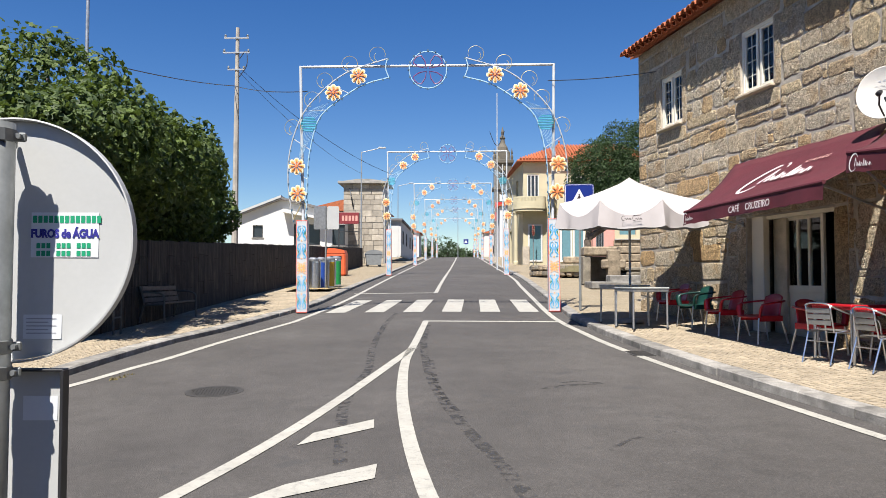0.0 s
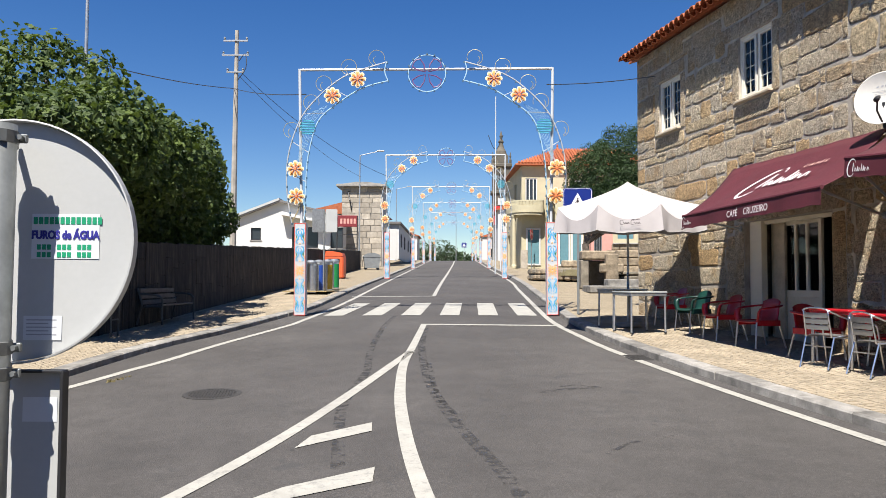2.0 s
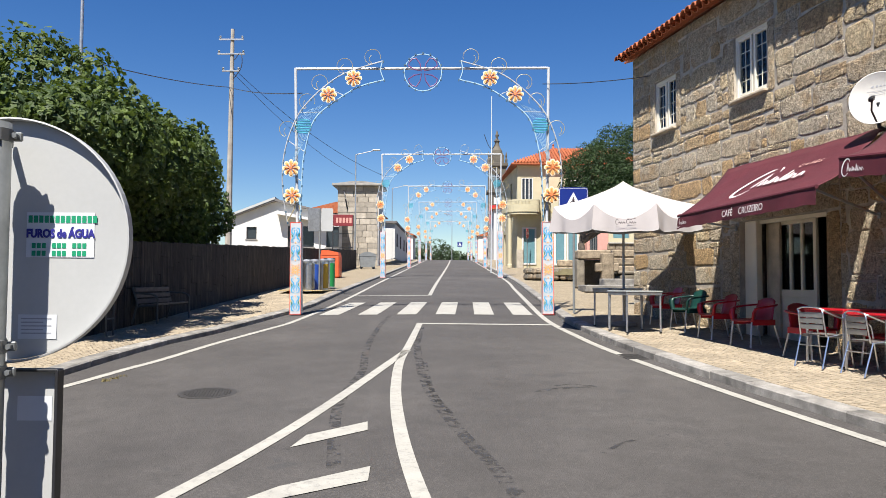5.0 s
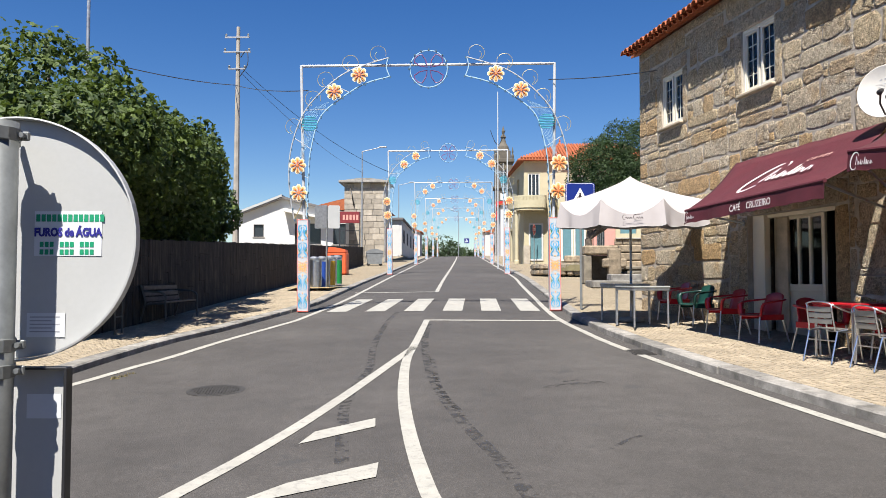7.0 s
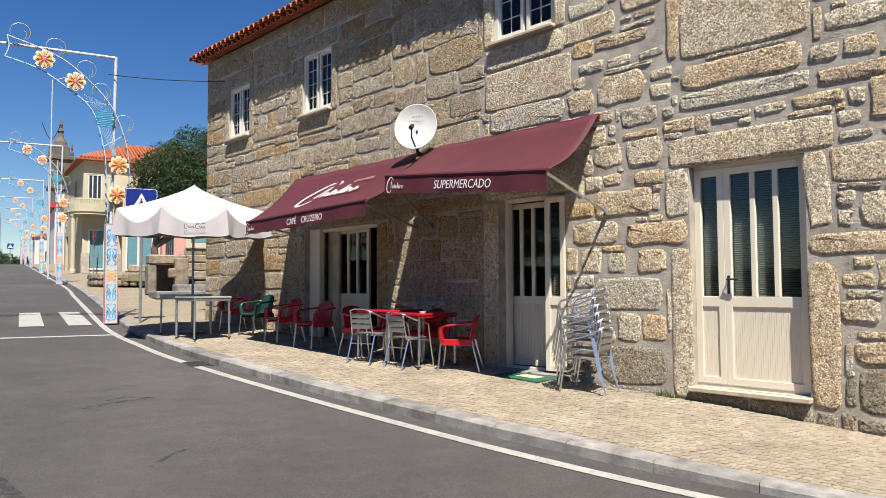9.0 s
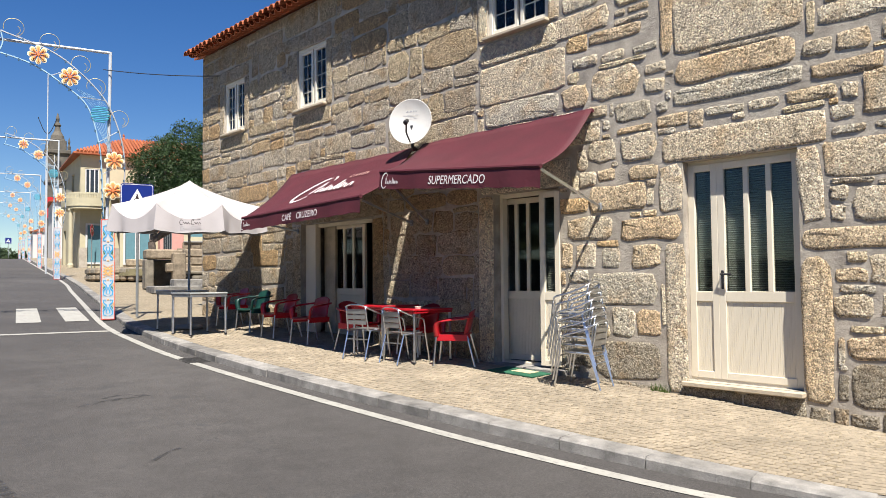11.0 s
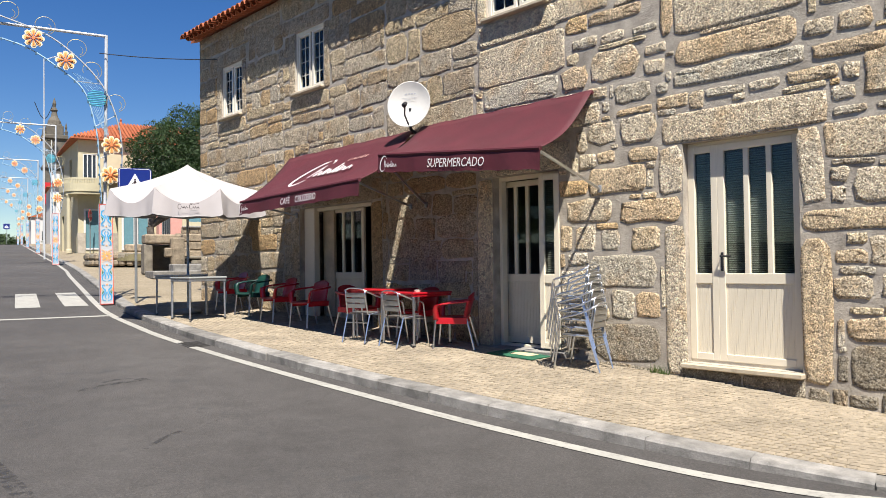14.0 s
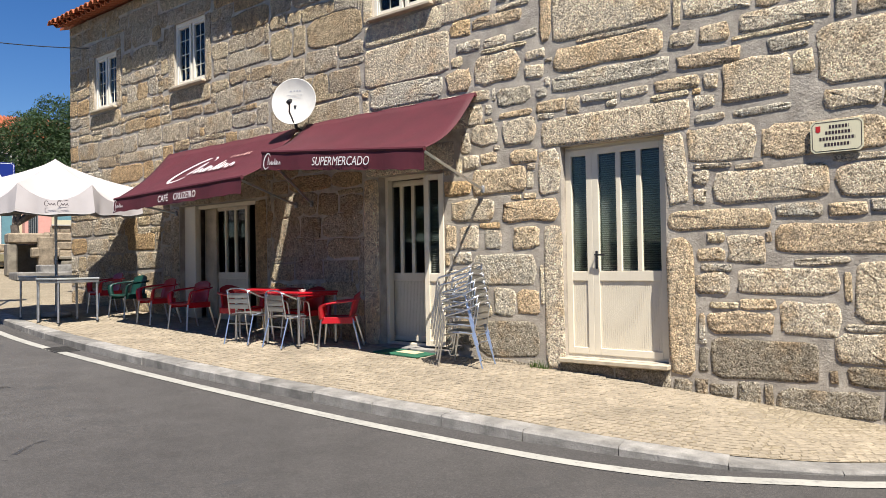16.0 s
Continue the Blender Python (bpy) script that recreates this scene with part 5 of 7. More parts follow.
def festival_arch(m):
    ar = thing("festival_arch", m, "white festival light arch with orange flowers over the street", "light arch", "festival arches along the street")
    HW, PH, TOPZ = 2.98, 2.2, 5.96
    fl_out, fl_in, fl_mid = None, None, None
    scroll = None
    for s in (-1, 1):
        pil = part("base_pillar", B(((0.26, 0.26, PH), (0, 0, PH / 2)), bevel=0.004), ARCH_WHITE, ar, "white painted base panel with blue scrolls")
        pil.matrix_local = pose(s * HW, 0, 0)
        if scroll is None:
            scroll = [x for x in pillar_scrolls(PH, 0.26)]
            obs = [tagged(part(nm, b, mt, pil), kind="stuff") for nm, b, mt in zip(("blue_scroll", "green_leaf", "orange_rosette"), scroll, (ARCH_BLUE, ARCH_DKGREEN, ARCH_ORANGE))]
            edge = part("red_border", B(*[((0.012, 0.004, PH), (q * 0.126, -0.133, PH / 2)) for q in (-1, 1)], *[((0.24, 0.004, 0.014), (0, -0.133, z)) for z in (0.01, PH - 0.01)]), ARCH_RED, pil)
            meshes = [(o.name.split(".")[0], o.data) for o in obs + [edge]]
        else:
            for nm, me in meshes:
                o = new(nm, me)
                o.parent = pil
                if nm != "red_border":
                    tagged(o, kind="stuff")
        part("pole", T([(s * HW, 0.05, PH), (s * (HW + 0.07), 0.05, TOPZ)], 0.035, 8), ARCH_WHITE, ar)
        inner = [(-2.90, 2.26), (-2.88, 2.66), (-2.86, 3.3), (-2.80, 3.9), (-2.57, 4.68), (-2.05, 5.14), (-1.51, 5.47), (-0.91, 5.64)]
        outer = [(-3.2, 2.2), (-3.30, 2.8), (-3.33, 3.37), (-3.28, 3.9), (-3.12, 4.45), (-2.88, 4.92), (-2.42, 5.41), (-1.86, 5.80), (-0.94, 6.1)]
        pi = [Vector((s * -x, -0.04, z)) for x, z in inner]
        po = [Vector((s * -x, -0.04, z)) for x, z in outer]
        fi, fo = smooth_path(pi, 6), smooth_path(po, 6)
        part("inner_tube", T(fi, 0.016, 6), ARCH_PALEBLUE, ar, "pale blue arch tube")
        part("outer_tube", T(fo, 0.016, 6), ARCH_GREYT, ar)
        bulbs = bmesh.new()
        for q in fi[::2] + fo[::3]:
            box(bulbs, (0.03, 0.03, 0.05), q + Vector((s * -0.02, -0.03, -0.02)))
        tagged(part("bulb_string", bulbs, ARCH_DKBULB, ar), kind="stuff")
        part("end_bar", T(smooth_path([pi[-1], (pi[-1] + po[-1]) / 2 + Vector((s * -0.06, 0, 0)) * -1, po[-1]], 4), 0.014, 6), ARCH_PALEBLUE, ar)
        for t in (0.14, 0.28, 0.44, 0.62, 0.78):
            a, b = fi[int(t * (len(fi) - 1))], fo[int(t * (len(fo) - 1))]
            part("strut", T([a, b], 0.010, 5), ARCH_WHITE, ar)
        part("foot_loop", T(smooth_path([(s * 3.2, -0.04, 2.22), (s * 3.05, -0.04, 2.5), (s * 2.98, -0.06, 2.75), (s * 2.9, -0.04, 2.5), (s * 2.86, -0.04, 2.22)], 4), 0.012, 5), ARCH_GOLD, ar)
        for x, z in ((3.11, 3.5), (3.08, 2.84), (2.23, 5.27), (1.63, 5.67)):
            if fl_out is None:
                f = part("flower", flower_mesh(0.215, 1.0), ARCH_PALE, ar, "orange flower with pale petal edges")
                g = part("blossom", flower_mesh(0.195, 0.93, 0.9), ARCH_ORANGE, f)
                h = part("flower_heart", flower_mesh(0.16, 0.92, 0.28), ARCH_HEART, f)
                g.location.y = -0.006
                h.location.y = -0.022
                fl_out, fl_in, fl_mid = f.data, g.data, h.data
            else:
                f = new("flower", fl_out)
                f.parent = ar
                f["label"] = "orange flower with pale petal edges"
                for nm, me, dy in (("blossom", fl_in, -0.006), ("flower_heart", fl_mid, -0.022)):
                    o = new(nm, me)
                    o.parent, o.location.y = f, dy
            f.location = (s * x, -0.09, z)
        coil = []
        for q in range(9):
            zz = -0.16 + 0.04 * q
            w = math.sqrt(max(0.001, 0.19 ** 2 - zz * zz)) * (1 if q % 2 else -1)
            coil += [(s * 2.83 - w, -0.05, 4.51 + zz), (s * 2.83 + w, -0.05, 4.52 + zz)]
        dsc = T(coil, 0.014, 5)
        part("teal_disc", dsc, ARCH_TEAL, ar, "teal ball of light tubing")
        net = bmesh.new()
        for q in range(7):
            tube(net, [(s * (2.35 + 0.05 * q), -0.05, 5.05 - 0.02 * q), (s * (2.68 + 0.045 * q), -0.05, 4.66 + 0.01 * q)], 0.004, 4)
            tube(net, [(s * (2.72 + 0.04 * q), -0.05, 4.34), (s * (2.95 + 0.02 * q), -0.05, 3.85 - 0.03 * q)], 0.004, 4)
        tagged(part("light_net", net, ARCH_PALEBLUE, ar), kind="stuff")
        for x, z in ((3.22, 4.45), (2.75, 5.12), (2.45, 5.58), (1.85, 5.98), (1.18, 6.2)):
            part("curl", T([(s * x + px, -0.04, z + pz) for px, pz in arc(0, 0, 0.19, 200 if s > 0 else -20, -70 if s > 0 else 250, 14)] + [(s * x + px, -0.04, z + pz) for px, pz in arc(0.02, -0.05, 0.1, -70 if s > 0 else 250, 60 if s > 0 else 120, 6)], 0.006, 5), ARCH_GOLD, ar)
    part("crossbar", T([(-HW - 0.07, 0.05, TOPZ - 0.02), (HW + 0.07, 0.05, TOPZ - 0.02)], 0.032, 8), ARCH_GREYT, ar)
    part("wheel_rim", T([(0.03 + px, -0.03, 5.82 + pz) for px, pz in arc(0, 0, 0.45, 0, 345, 23)], 0.013, 6, closed=True), ARCH_PALEBLUE, ar)
    sp = bmesh.new()
    for i in range(4):
        a = math.tau * i / 4 + math.pi / 4
        loop = [(0.05, 0), (0.2, 0.1), (0.36, 0.13), (0.41, 0.05), (0.41, -0.05), (0.36, -0.13), (0.2, -0.1)]
        tube(sp, [(0.03 + x * math.cos(a) - y * math.sin(a), -0.04, 5.82 + x * math.sin(a) + y * math.cos(a)) for x, y in loop], 0.014, 5, closed=True)
    part("wheel_petals", sp, ARCH_PURPLE, ar, "purple light tube petals")
    wb = bmesh.new()
    for px, pz in arc(0, 0, 0.47, 0, 337, 15):
        box(wb, (0.035, 0.04, 0.035), (0.03 + px, -0.05, 5.82 + pz))
    tagged(part("wheel_bulbs", wb, ARCH_DKBULB, ar), kind="stuff")
    return ar


ARCH_PALEBLUE = material("pale_blue_tube", (0.32, 0.48, 0.60), 0.5, vary=0.08)
ARCH_GREYT = material("grey_aluminium_tube", (0.45, 0.46, 0.47), 0.5, 0.3, vary=0.1)
ARCH_DKBULB = material("dark_bulb_holder", (0.04, 0.10, 0.16), 0.5, vary=0.2)


def arch_pose(v, uc, k, kz, tilt=-0.35):
    return Matrix.Translation(P(uc, v, 0.0)) @ pose(0, 0, 0, 0, 0, -11.66) @ pose(0, 0, 0, 0, tilt, 0) @ Matrix.Diagonal((k, 1, kz, 1))


arch = festival_arch(Matrix.Identity(4))
arch.matrix_basis = arch_pose(18.2, -0.70, 1.03, 1.024, -0.4)
for v, uc, k, kz in ((40.3, -0.49, 1.067, 1.135), (61, -0.3, 1.045, 1.133), (82, -0.3, 1.05, 1.13), (103, -0.25, 1.05, 1.13), (124, -0.2, 1.05, 1.13)):
    c = copy_thing(arch, Matrix.Identity(4))
    c.matrix_basis = arch_pose(v, uc, k, kz)


# ---- trees ----
def leaf_cloud(rng, blobs, count, size, lobed):
    """Leaves scattered through the outer part of overlapping blobs, each a folded pair of small faces."""
    verts, faces = [], []
    for _ in range(count):
        cx, cy, cz, rx, ry, rz = rng.choice(blobs)
        while True:
            d = Vector((rng.uniform(-1, 1), rng.uniform(-1, 1), rng.uniform(-1, 1)))
            if 0.05 < d.length < 1:
                break
        d.normalize()
        rad = rng.uniform(0.55, 1.0) ** 0.6 * (1 + 0.28 * noise.noise(Vector((d.x * 2 + cx, d.y * 2 + cy, d.z * 2 + cz))))
        c = Vector((cx + d.x * rx * rad, cy + d.y * ry * rad, cz + d.z * rz * rad))
        nrm = (d * 0.6 + Vector((rng.uniform(-1, 1), rng.uniform(-1, 1), rng.uniform(-0.3, 1.2)))).normalized()
        a = nrm.orthogonal().normalized()
        a.rotate(Matrix.Rotation(rng.uniform(0, math.tau), 3, nrm))
        b = nrm.cross(a)
        s = size * rng.uniform(0.6, 1.25)
        i = len(verts)
        tip = c + a * s - nrm * s * 0.25
        if lobed:
            pts = [c - a * s * 0.5, c + b * s * 0.5 - a * s * 0.1 - nrm * s * 0.1, c + b * s * 0.22 + a * s * 0.15, c + b * s * 0.42 + a * s * 0.5 - nrm * s * 0.1, tip * 0.8 + c * 0.2,
                   c - b * s * 0.42 + a * s * 0.5 - nrm * s * 0.1, c - b * s * 0.22 + a * s * 0.15, c - b * s * 0.5 - a * s * 0.1 - nrm * s * 0.1]
            verts += [tuple(p) for p in pts]
            faces += [(i, i + 1, i + 2, i + 4), (i + 2, i + 3, i + 4), (i, i + 4, i + 6, i + 7), (i + 4, i + 5, i + 6)]
        else:
            verts += [tuple(c - a * s * 0.6), tuple(c + b * s * 0.3), tuple(tip), tuple(c - b * s * 0.3)]
            faces += [(i, i + 1, i + 2), (i, i + 2, i + 3)]
    return verts, faces


def tree(name, base, blobs, count, size, leaf, trunk_r, label, seed, lobed=False, category="tree"):
    rng = random.Random(seed)
    e = thing(name, Matrix.Translation(base), label, category)
    rel = [(x - base[0], y - base[1], z - base[2], a, b, c) for x, y, z, a, b, c in blobs]
    fork = Vector((rng.uniform(-0.1, 0.1), rng.uniform(-0.1, 0.1), min(r[2] for r in rel) * 0.5))
    part("trunk", T(smooth_path([(0, 0, -0.1), (0.05, -0.03, fork.z * 0.5), tuple(fork)], 4), trunk_r, 9, taper=trunk_r * 0.75), BARK, e)
    for x, y, z, a, b, c in rel:
        mid = Vector((x * 0.5 + rng.uniform(-0.2, 0.2), y * 0.5 + rng.uniform(-0.2, 0.2), (z + fork.z) * 0.5))
        part("limb", T(smooth_path([tuple(fork), tuple(mid), (x, y, z + c * 0.4)], 4), trunk_r * 0.55, 6, taper=trunk_r * 0.15), BARK, e)
    v, f = leaf_cloud(rng, rel, count, size, lobed)
    from_lists("crown", v, f, leaf, e)
    return e


def tree_uv(name, u, v, blobs, count, size, leaf, tr, label, seed, lobed=False):
    base = P(u, v, 0.1)
    bl = []
    for du, dv, z, ru, rv, rz in blobs:
        x, y = road_xy(u + du, v + dv)
        bl.append((x, y, z, ru, rv, rz))
    return tree(name, base, bl, count, size, leaf, tr, label, seed, lobed)


tree_uv("fig_tree", -8.6, 14.2, [(0.5, 0.3, 5.2, 1.5, 1.5, 1.4), (2.0, -0.6, 4.3, 1.3, 1.5, 1.1), (2.1, 1.4, 4.2, 1.2, 1.5, 1.1), (2.1, -2.5, 4.0, 0.75, 1.3, 0.55), (1.95, -0.6, 3.75, 0.6, 1.1, 0.45), (-1.6, 0.8, 5.0, 1.6, 1.6, 1.5), (0.6, 0.6, 3.9, 1.5, 1.6, 1.3), (-1.5, -1.4, 4.2, 1.6, 1.5, 1.7), (1.0, 1.8, 3.8, 1.2, 1.3, 1.2), (-0.4, 0.4, 3.0, 1.9, 1.7, 1.3)], 26000, 0.115, FIG, 0.16, "dense green fig tree behind the old wall", 3, True)
tree_uv("fig_tree", -8.4, 19.0, [(0, 0, 4.8, 1.5, 1.6, 1.3), (1.5, -1.0, 4.5, 1.2, 1.3, 1.1), (0.7, 1.6, 4.4, 1.3, 1.4, 1.2), (-0.9, -0.8, 5.1, 1.5, 1.5, 1.4), (0.4, -1.2, 3.5, 1.4, 1.4, 1.1), (0.7, 0.4, 3.2, 1.2, 1.4, 1.0)], 20000, 0.115, FIG, 0.14, "broad fig tree leaning over the wall", 5, True)
tree_uv("fig_tree", -9.2, 24.2, [(0.1, 0, 4.8, 1.4, 1.5, 1.3), (0.6, 1.2, 3.9, 1.1, 1.3, 1.2), (-0.8, 0.3, 4.9, 1.2, 1.3, 1.0), (0.5, -1.3, 3.8, 1.2, 1.3, 1.2), (0.2, 0.2, 3.4, 1.3, 1.5, 1.0)], 15000, 0.115, FIG, 0.13, "rounded fig tree at the end of the group", 8, True)
tree_uv("evergreen_tree", 5.95, 34.0, [(0.7, 0, 6.3, 1.7, 1.7, 1.7), (1.8, 0.4, 7.1, 1.9, 1.9, 1.8), (3.2, 0.8, 7.1, 2.0, 2.0, 2.0), (1.8, -0.3, 5.2, 2.3, 1.8, 1.1), (4.2, 0.4, 6.0, 1.8, 1.8, 1.8)], 60000, 0.085, OLIVE, 0.2, "dense dark evergreen tree beside the fountain", 9)
for i, (u, v, h) in enumerate(((-7.5, 180, 7.5), (-3.5, 185, 8.5), (-1.0, 190, 6.5), (1.5, 200, 6), (4.5, 200, 5.5), (-12, 190, 8))):
    g = gz(v)
    tree_uv("far_tree", u, v, [(0, 0, g + h * 0.62, h * 0.42, h * 0.4, h * 0.36), (h * 0.25, 0, g + h * 0.5, h * 0.3, h * 0.3, h * 0.3), (-h * 0.2, 0, g + h * 0.45, h * 0.35, h * 0.3, h * 0.3)], 700, 0.55, FARLEAF, 0.2, "distant tree beyond the crest", 20 + i)

def weed(x, y, z, r, seed, label, mat=FIG, tall=1.0):
    """A tuft of grass blades in a joint."""
    rng = random.Random(seed)
    verts, faces = [], []
    for _ in range(46):
        a, q = rng.uniform(0, math.tau), rng.uniform(0, r)
        b = Vector((x + q * math.cos(a), y + q * math.sin(a), z))
        lean_ = Vector((rng.uniform(-0.5, 0.5), rng.uniform(-0.5, 0.5), 1)) * rng.uniform(0.04, 0.13) * tall
        w = Vector((math.cos(a * 3), math.sin(a * 3), 0)) * 0.006
        i = len(verts)
        verts += [tuple(b - w), tuple(b + w), tuple(b + lean_)]
        faces.append((i, i + 1, i + 2))
    tuft = thing("weed_tuft", Matrix.Identity(4), label, "weed", "weeds in the joints")
    tagged(from_lists("blades", verts, faces, mat, tuft), kind="stuff")


weed(7.62, 4.3, zat(7.62, 4.3) + 0.12, 0.07, 41, "small green weed tuft at the foot of the stone wall")
weed(7.62, 4.42, zat(7.62, 4.42) + 0.12, 0.06, 42, "small green weed tuft at the foot of the stone wall")
for k in range(3):
    weed(-2.30 + 0.07 * k, 9.86 + 0.17 * k, zat(-2.30, 9.86), 0.06, 50 + k, "dry straw-coloured weed tuft growing along the gutter", STRAW, 0.4)

# ---- old wall on the left ----
LW = [(-6.6, 3.0), (-6.45, 10.0), (-6.3, 15.0), (-6.6, 30.0), (-7.25, 57.0)]


def lw_u(v):
    for (u0, v0), (u1, v1) in zip(LW, LW[1:]):
        if v <= v1:
            return u0 + (u1 - u0) * max(0.0, (v - v0)) / (v1 - v0)
    return LW[-1][0]


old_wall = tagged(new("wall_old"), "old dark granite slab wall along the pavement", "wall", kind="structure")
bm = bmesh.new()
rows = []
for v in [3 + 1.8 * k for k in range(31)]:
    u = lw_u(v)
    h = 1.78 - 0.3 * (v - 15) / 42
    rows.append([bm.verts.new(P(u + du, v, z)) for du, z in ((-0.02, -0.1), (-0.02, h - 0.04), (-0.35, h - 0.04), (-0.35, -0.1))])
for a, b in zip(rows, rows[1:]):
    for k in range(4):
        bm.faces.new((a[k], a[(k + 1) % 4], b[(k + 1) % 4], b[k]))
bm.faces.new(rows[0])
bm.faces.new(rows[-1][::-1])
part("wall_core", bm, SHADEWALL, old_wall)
rng = random.Random(4)
v = 3.2
while v < 56.6:
    w = rng.uniform(0.26, 0.5) * (1 if v < 30 else 2)
    h = 1.80 - 0.3 * (v - 15) / 42 + rng.uniform(-0.012, 0.012)
    z = 0.0
    while z < h - 0.05:
        hh = min(h - z, rng.uniform(0.45, 1.0))
        if h - z - hh < 0.25:
            hh = h - z
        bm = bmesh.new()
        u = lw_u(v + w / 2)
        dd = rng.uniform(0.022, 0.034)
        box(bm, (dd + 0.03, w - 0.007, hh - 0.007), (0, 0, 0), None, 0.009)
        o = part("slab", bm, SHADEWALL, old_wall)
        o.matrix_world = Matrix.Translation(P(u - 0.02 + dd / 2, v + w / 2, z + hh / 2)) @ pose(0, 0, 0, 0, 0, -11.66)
        z += hh
    v += w


# ---- street furniture on the left ----
def stand_uv(u, v, turn=0.0, up=0.128):
    return Matrix.Translation(P(u, v, up)) @ pose(0, 0, 0, 0, 0, -11.66 + turn)


bench = thing("bench", stand_uv(-5.86, 15.4), "dark wooden slat bench with metal armrests by the wall", "bench")
for k in range(4):
    part("seat_board", B(((0.085, 1.74, 0.035), (-0.02 - 0.09 * k + 0.1, 0, 0.385 - 0.008 * k)), bevel=0.006), WOOD_GREY, bench)
for k in range(3):
    part("back_board", B(((0.03, 1.74, 0.085), (-0.27 - 0.025 * k, 0, 0.44 + 0.115 * k)), bevel=0.006), WOOD_GREY, bench)
for s in (-1, 1):
    bm = T(smooth_path([(0.14, s * 0.88, 0), (0.13, s * 0.88, 0.38), (0.13, s * 0.88, 0.50), (0.02, s * 0.88, 0.58), (-0.30, s * 0.88, 0.60)], 4), 0.02, 7)
    tube(bm, [(-0.36, s * 0.88, 0), (-0.26, s * 0.88, 0.40), (-0.36, s * 0.88, 0.72)], 0.02, 7)
    tube(bm, [(0.13, s * 0.88, 0.36), (-0.26, s * 0.88, 0.34)], 0.018, 7)
    part("end_frame", bm, DARK_IRON, bench, "bent grey end frame")
lit = thing("litter_box", stand_uv(-5.92, 12.92), "old grey litter box on posts by the wall", "litter bin")
for s in (-1, 1):
    part("post", T([(0, s * 0.14, 0), (0, s * 0.14, 0.92)], 0.018, 7), DARK_IRON, lit)
part("crossbar", T([(0, -0.14, 0.30), (0, 0.14, 0.30)], 0.014, 7), DARK_IRON, lit)
part("bin_body", B(((0.18, 0.24, 0.42), (-0.11, 0, 0.62)), bevel=0.02), SHADEWALL, lit)

for (px, v, mt, nm) in ((557, 25.5, STEEL, "plain"), (571, 26.2, BLUE_ENAMEL, "blue"), (586, 26.9, YELLOW, "yellow"), (598, 28.2, GREEN_ENAMEL, "green")):
    bn = thing("recycling_bin", stand_uv(v * (px - 812) / 1318, v), "round stainless recycling bin with %s front" % nm, "recycling bin", "recycling bins")
    part("body", lathe(bmesh.new(), [(0.17, 0), (0.18, 0.02), (0.18, 1.0), (0.17, 1.02), (0.17, 1.06), (0.12, 1.1)], 20), ALU, bn, smooth=False)
    bm = bmesh.new()
    pts = [(0.185 * math.cos(radians(a)), 0.185 * math.sin(radians(a))) for a in range(-80, 31, 11)]
    vs = [[bm.verts.new((x, y, z)) for x, y in pts] for z in (0.06, 0.94)]
    for k in range(len(pts) - 1):
        bm.faces.new((vs[0][k], vs[0][k + 1], vs[1][k + 1], vs[1][k]))
    part("front_band", bm, mt, bn)
    part("lid", lathe(bmesh.new(), [(0.19, 1.02), (0.19, 1.07), (0.1, 1.13), (0.01, 1.14)], 20), STEEL, bn)

pad = thing("bin_pad", stand_uv(-5.05, 27.0, up=0.115), "thin sandy concrete pad under the recycling bins", "pad")
part("slab", B(((1.5, 4.2, 0.03), (0, 0, 0.012)), bevel=0.008), material("sandy_concrete", (0.33, 0.25, 0.12), 0.9, vary=0.2, scale=3, bump=0.3), pad)

oc = thing("clothes_container", stand_uv(-6.2, 38.5), "orange metal collection container with sloped top", "container")
part("body", B(((1.0, 0.95, 1.15), (0, 0, 0.575)), bevel=0.06), ORANGE_BIN, oc)
part("hood", prism(bmesh.new(), [(-0.47, 0), (0.47, 0), (0.42, 0.16), (-0.1, 0.26), (-0.42, 0.26)], 0.95, axes((0, 0.475, 1.14), (1, 0, 0), (0, 0, 1))), ORANGE_BIN, oc)
part("drop_slot", B(((0.6, 0.03, 0.18), (0, -0.48, 0.92)), bevel=0.01), DARK, oc)

db = thing("rubbish_container", stand_uv(-6.1, 54.5, 10), "grey wheeled rubbish container with domed lid", "rubbish container")
part("body", prism(bmesh.new(), [(-0.5, 0.12), (0.5, 0.12), (0.62, 0.9), (-0.62, 0.9)], 0.8, axes((0, 0.4, 0), (1, 0, 0), (0, 0, 1))), POLE_GREY, db)
part("lid", prism(bmesh.new(), [(0.64 * math.cos(radians(a)), 0.9 + 0.32 * math.sin(radians(a))) for a in range(0, 181, 15)], 0.84, axes((0, 0.42, 0), (1, 0, 0), (0, 0, 1))), POLE_GREY, db)
for s in (-1, 1):
    for q in (-1, 1):
        part("wheel", T([(s * 0.45, q * 0.3 - 0.03, 0.1), (s * 0.45, q * 0.3 + 0.03, 0.1)], 0.1, 12), BLACK, db)

sb = thing("road_sign", stand_uv(-4.52, 25.6), "back of a square grey road sign on a post", "traffic sign")
part("post", T([(0, 0, 0), (0, 0, 2.9)], 0.03, 9), POLE_GREY, sb)
for x in (-0.22, 0.24):
    pl = part("plate", sign_plate(bmesh.new(), 0.44 if x < 0 else 0.40, 0.8, 0.05, 0.02), SIGN_BACK if x > 0 else STEEL, sb)
    pl.matrix_local = axes((x, 0.04, 2.5), (1, 0.1 if x > 0 else -0.3, 0), (0, 0, 1))

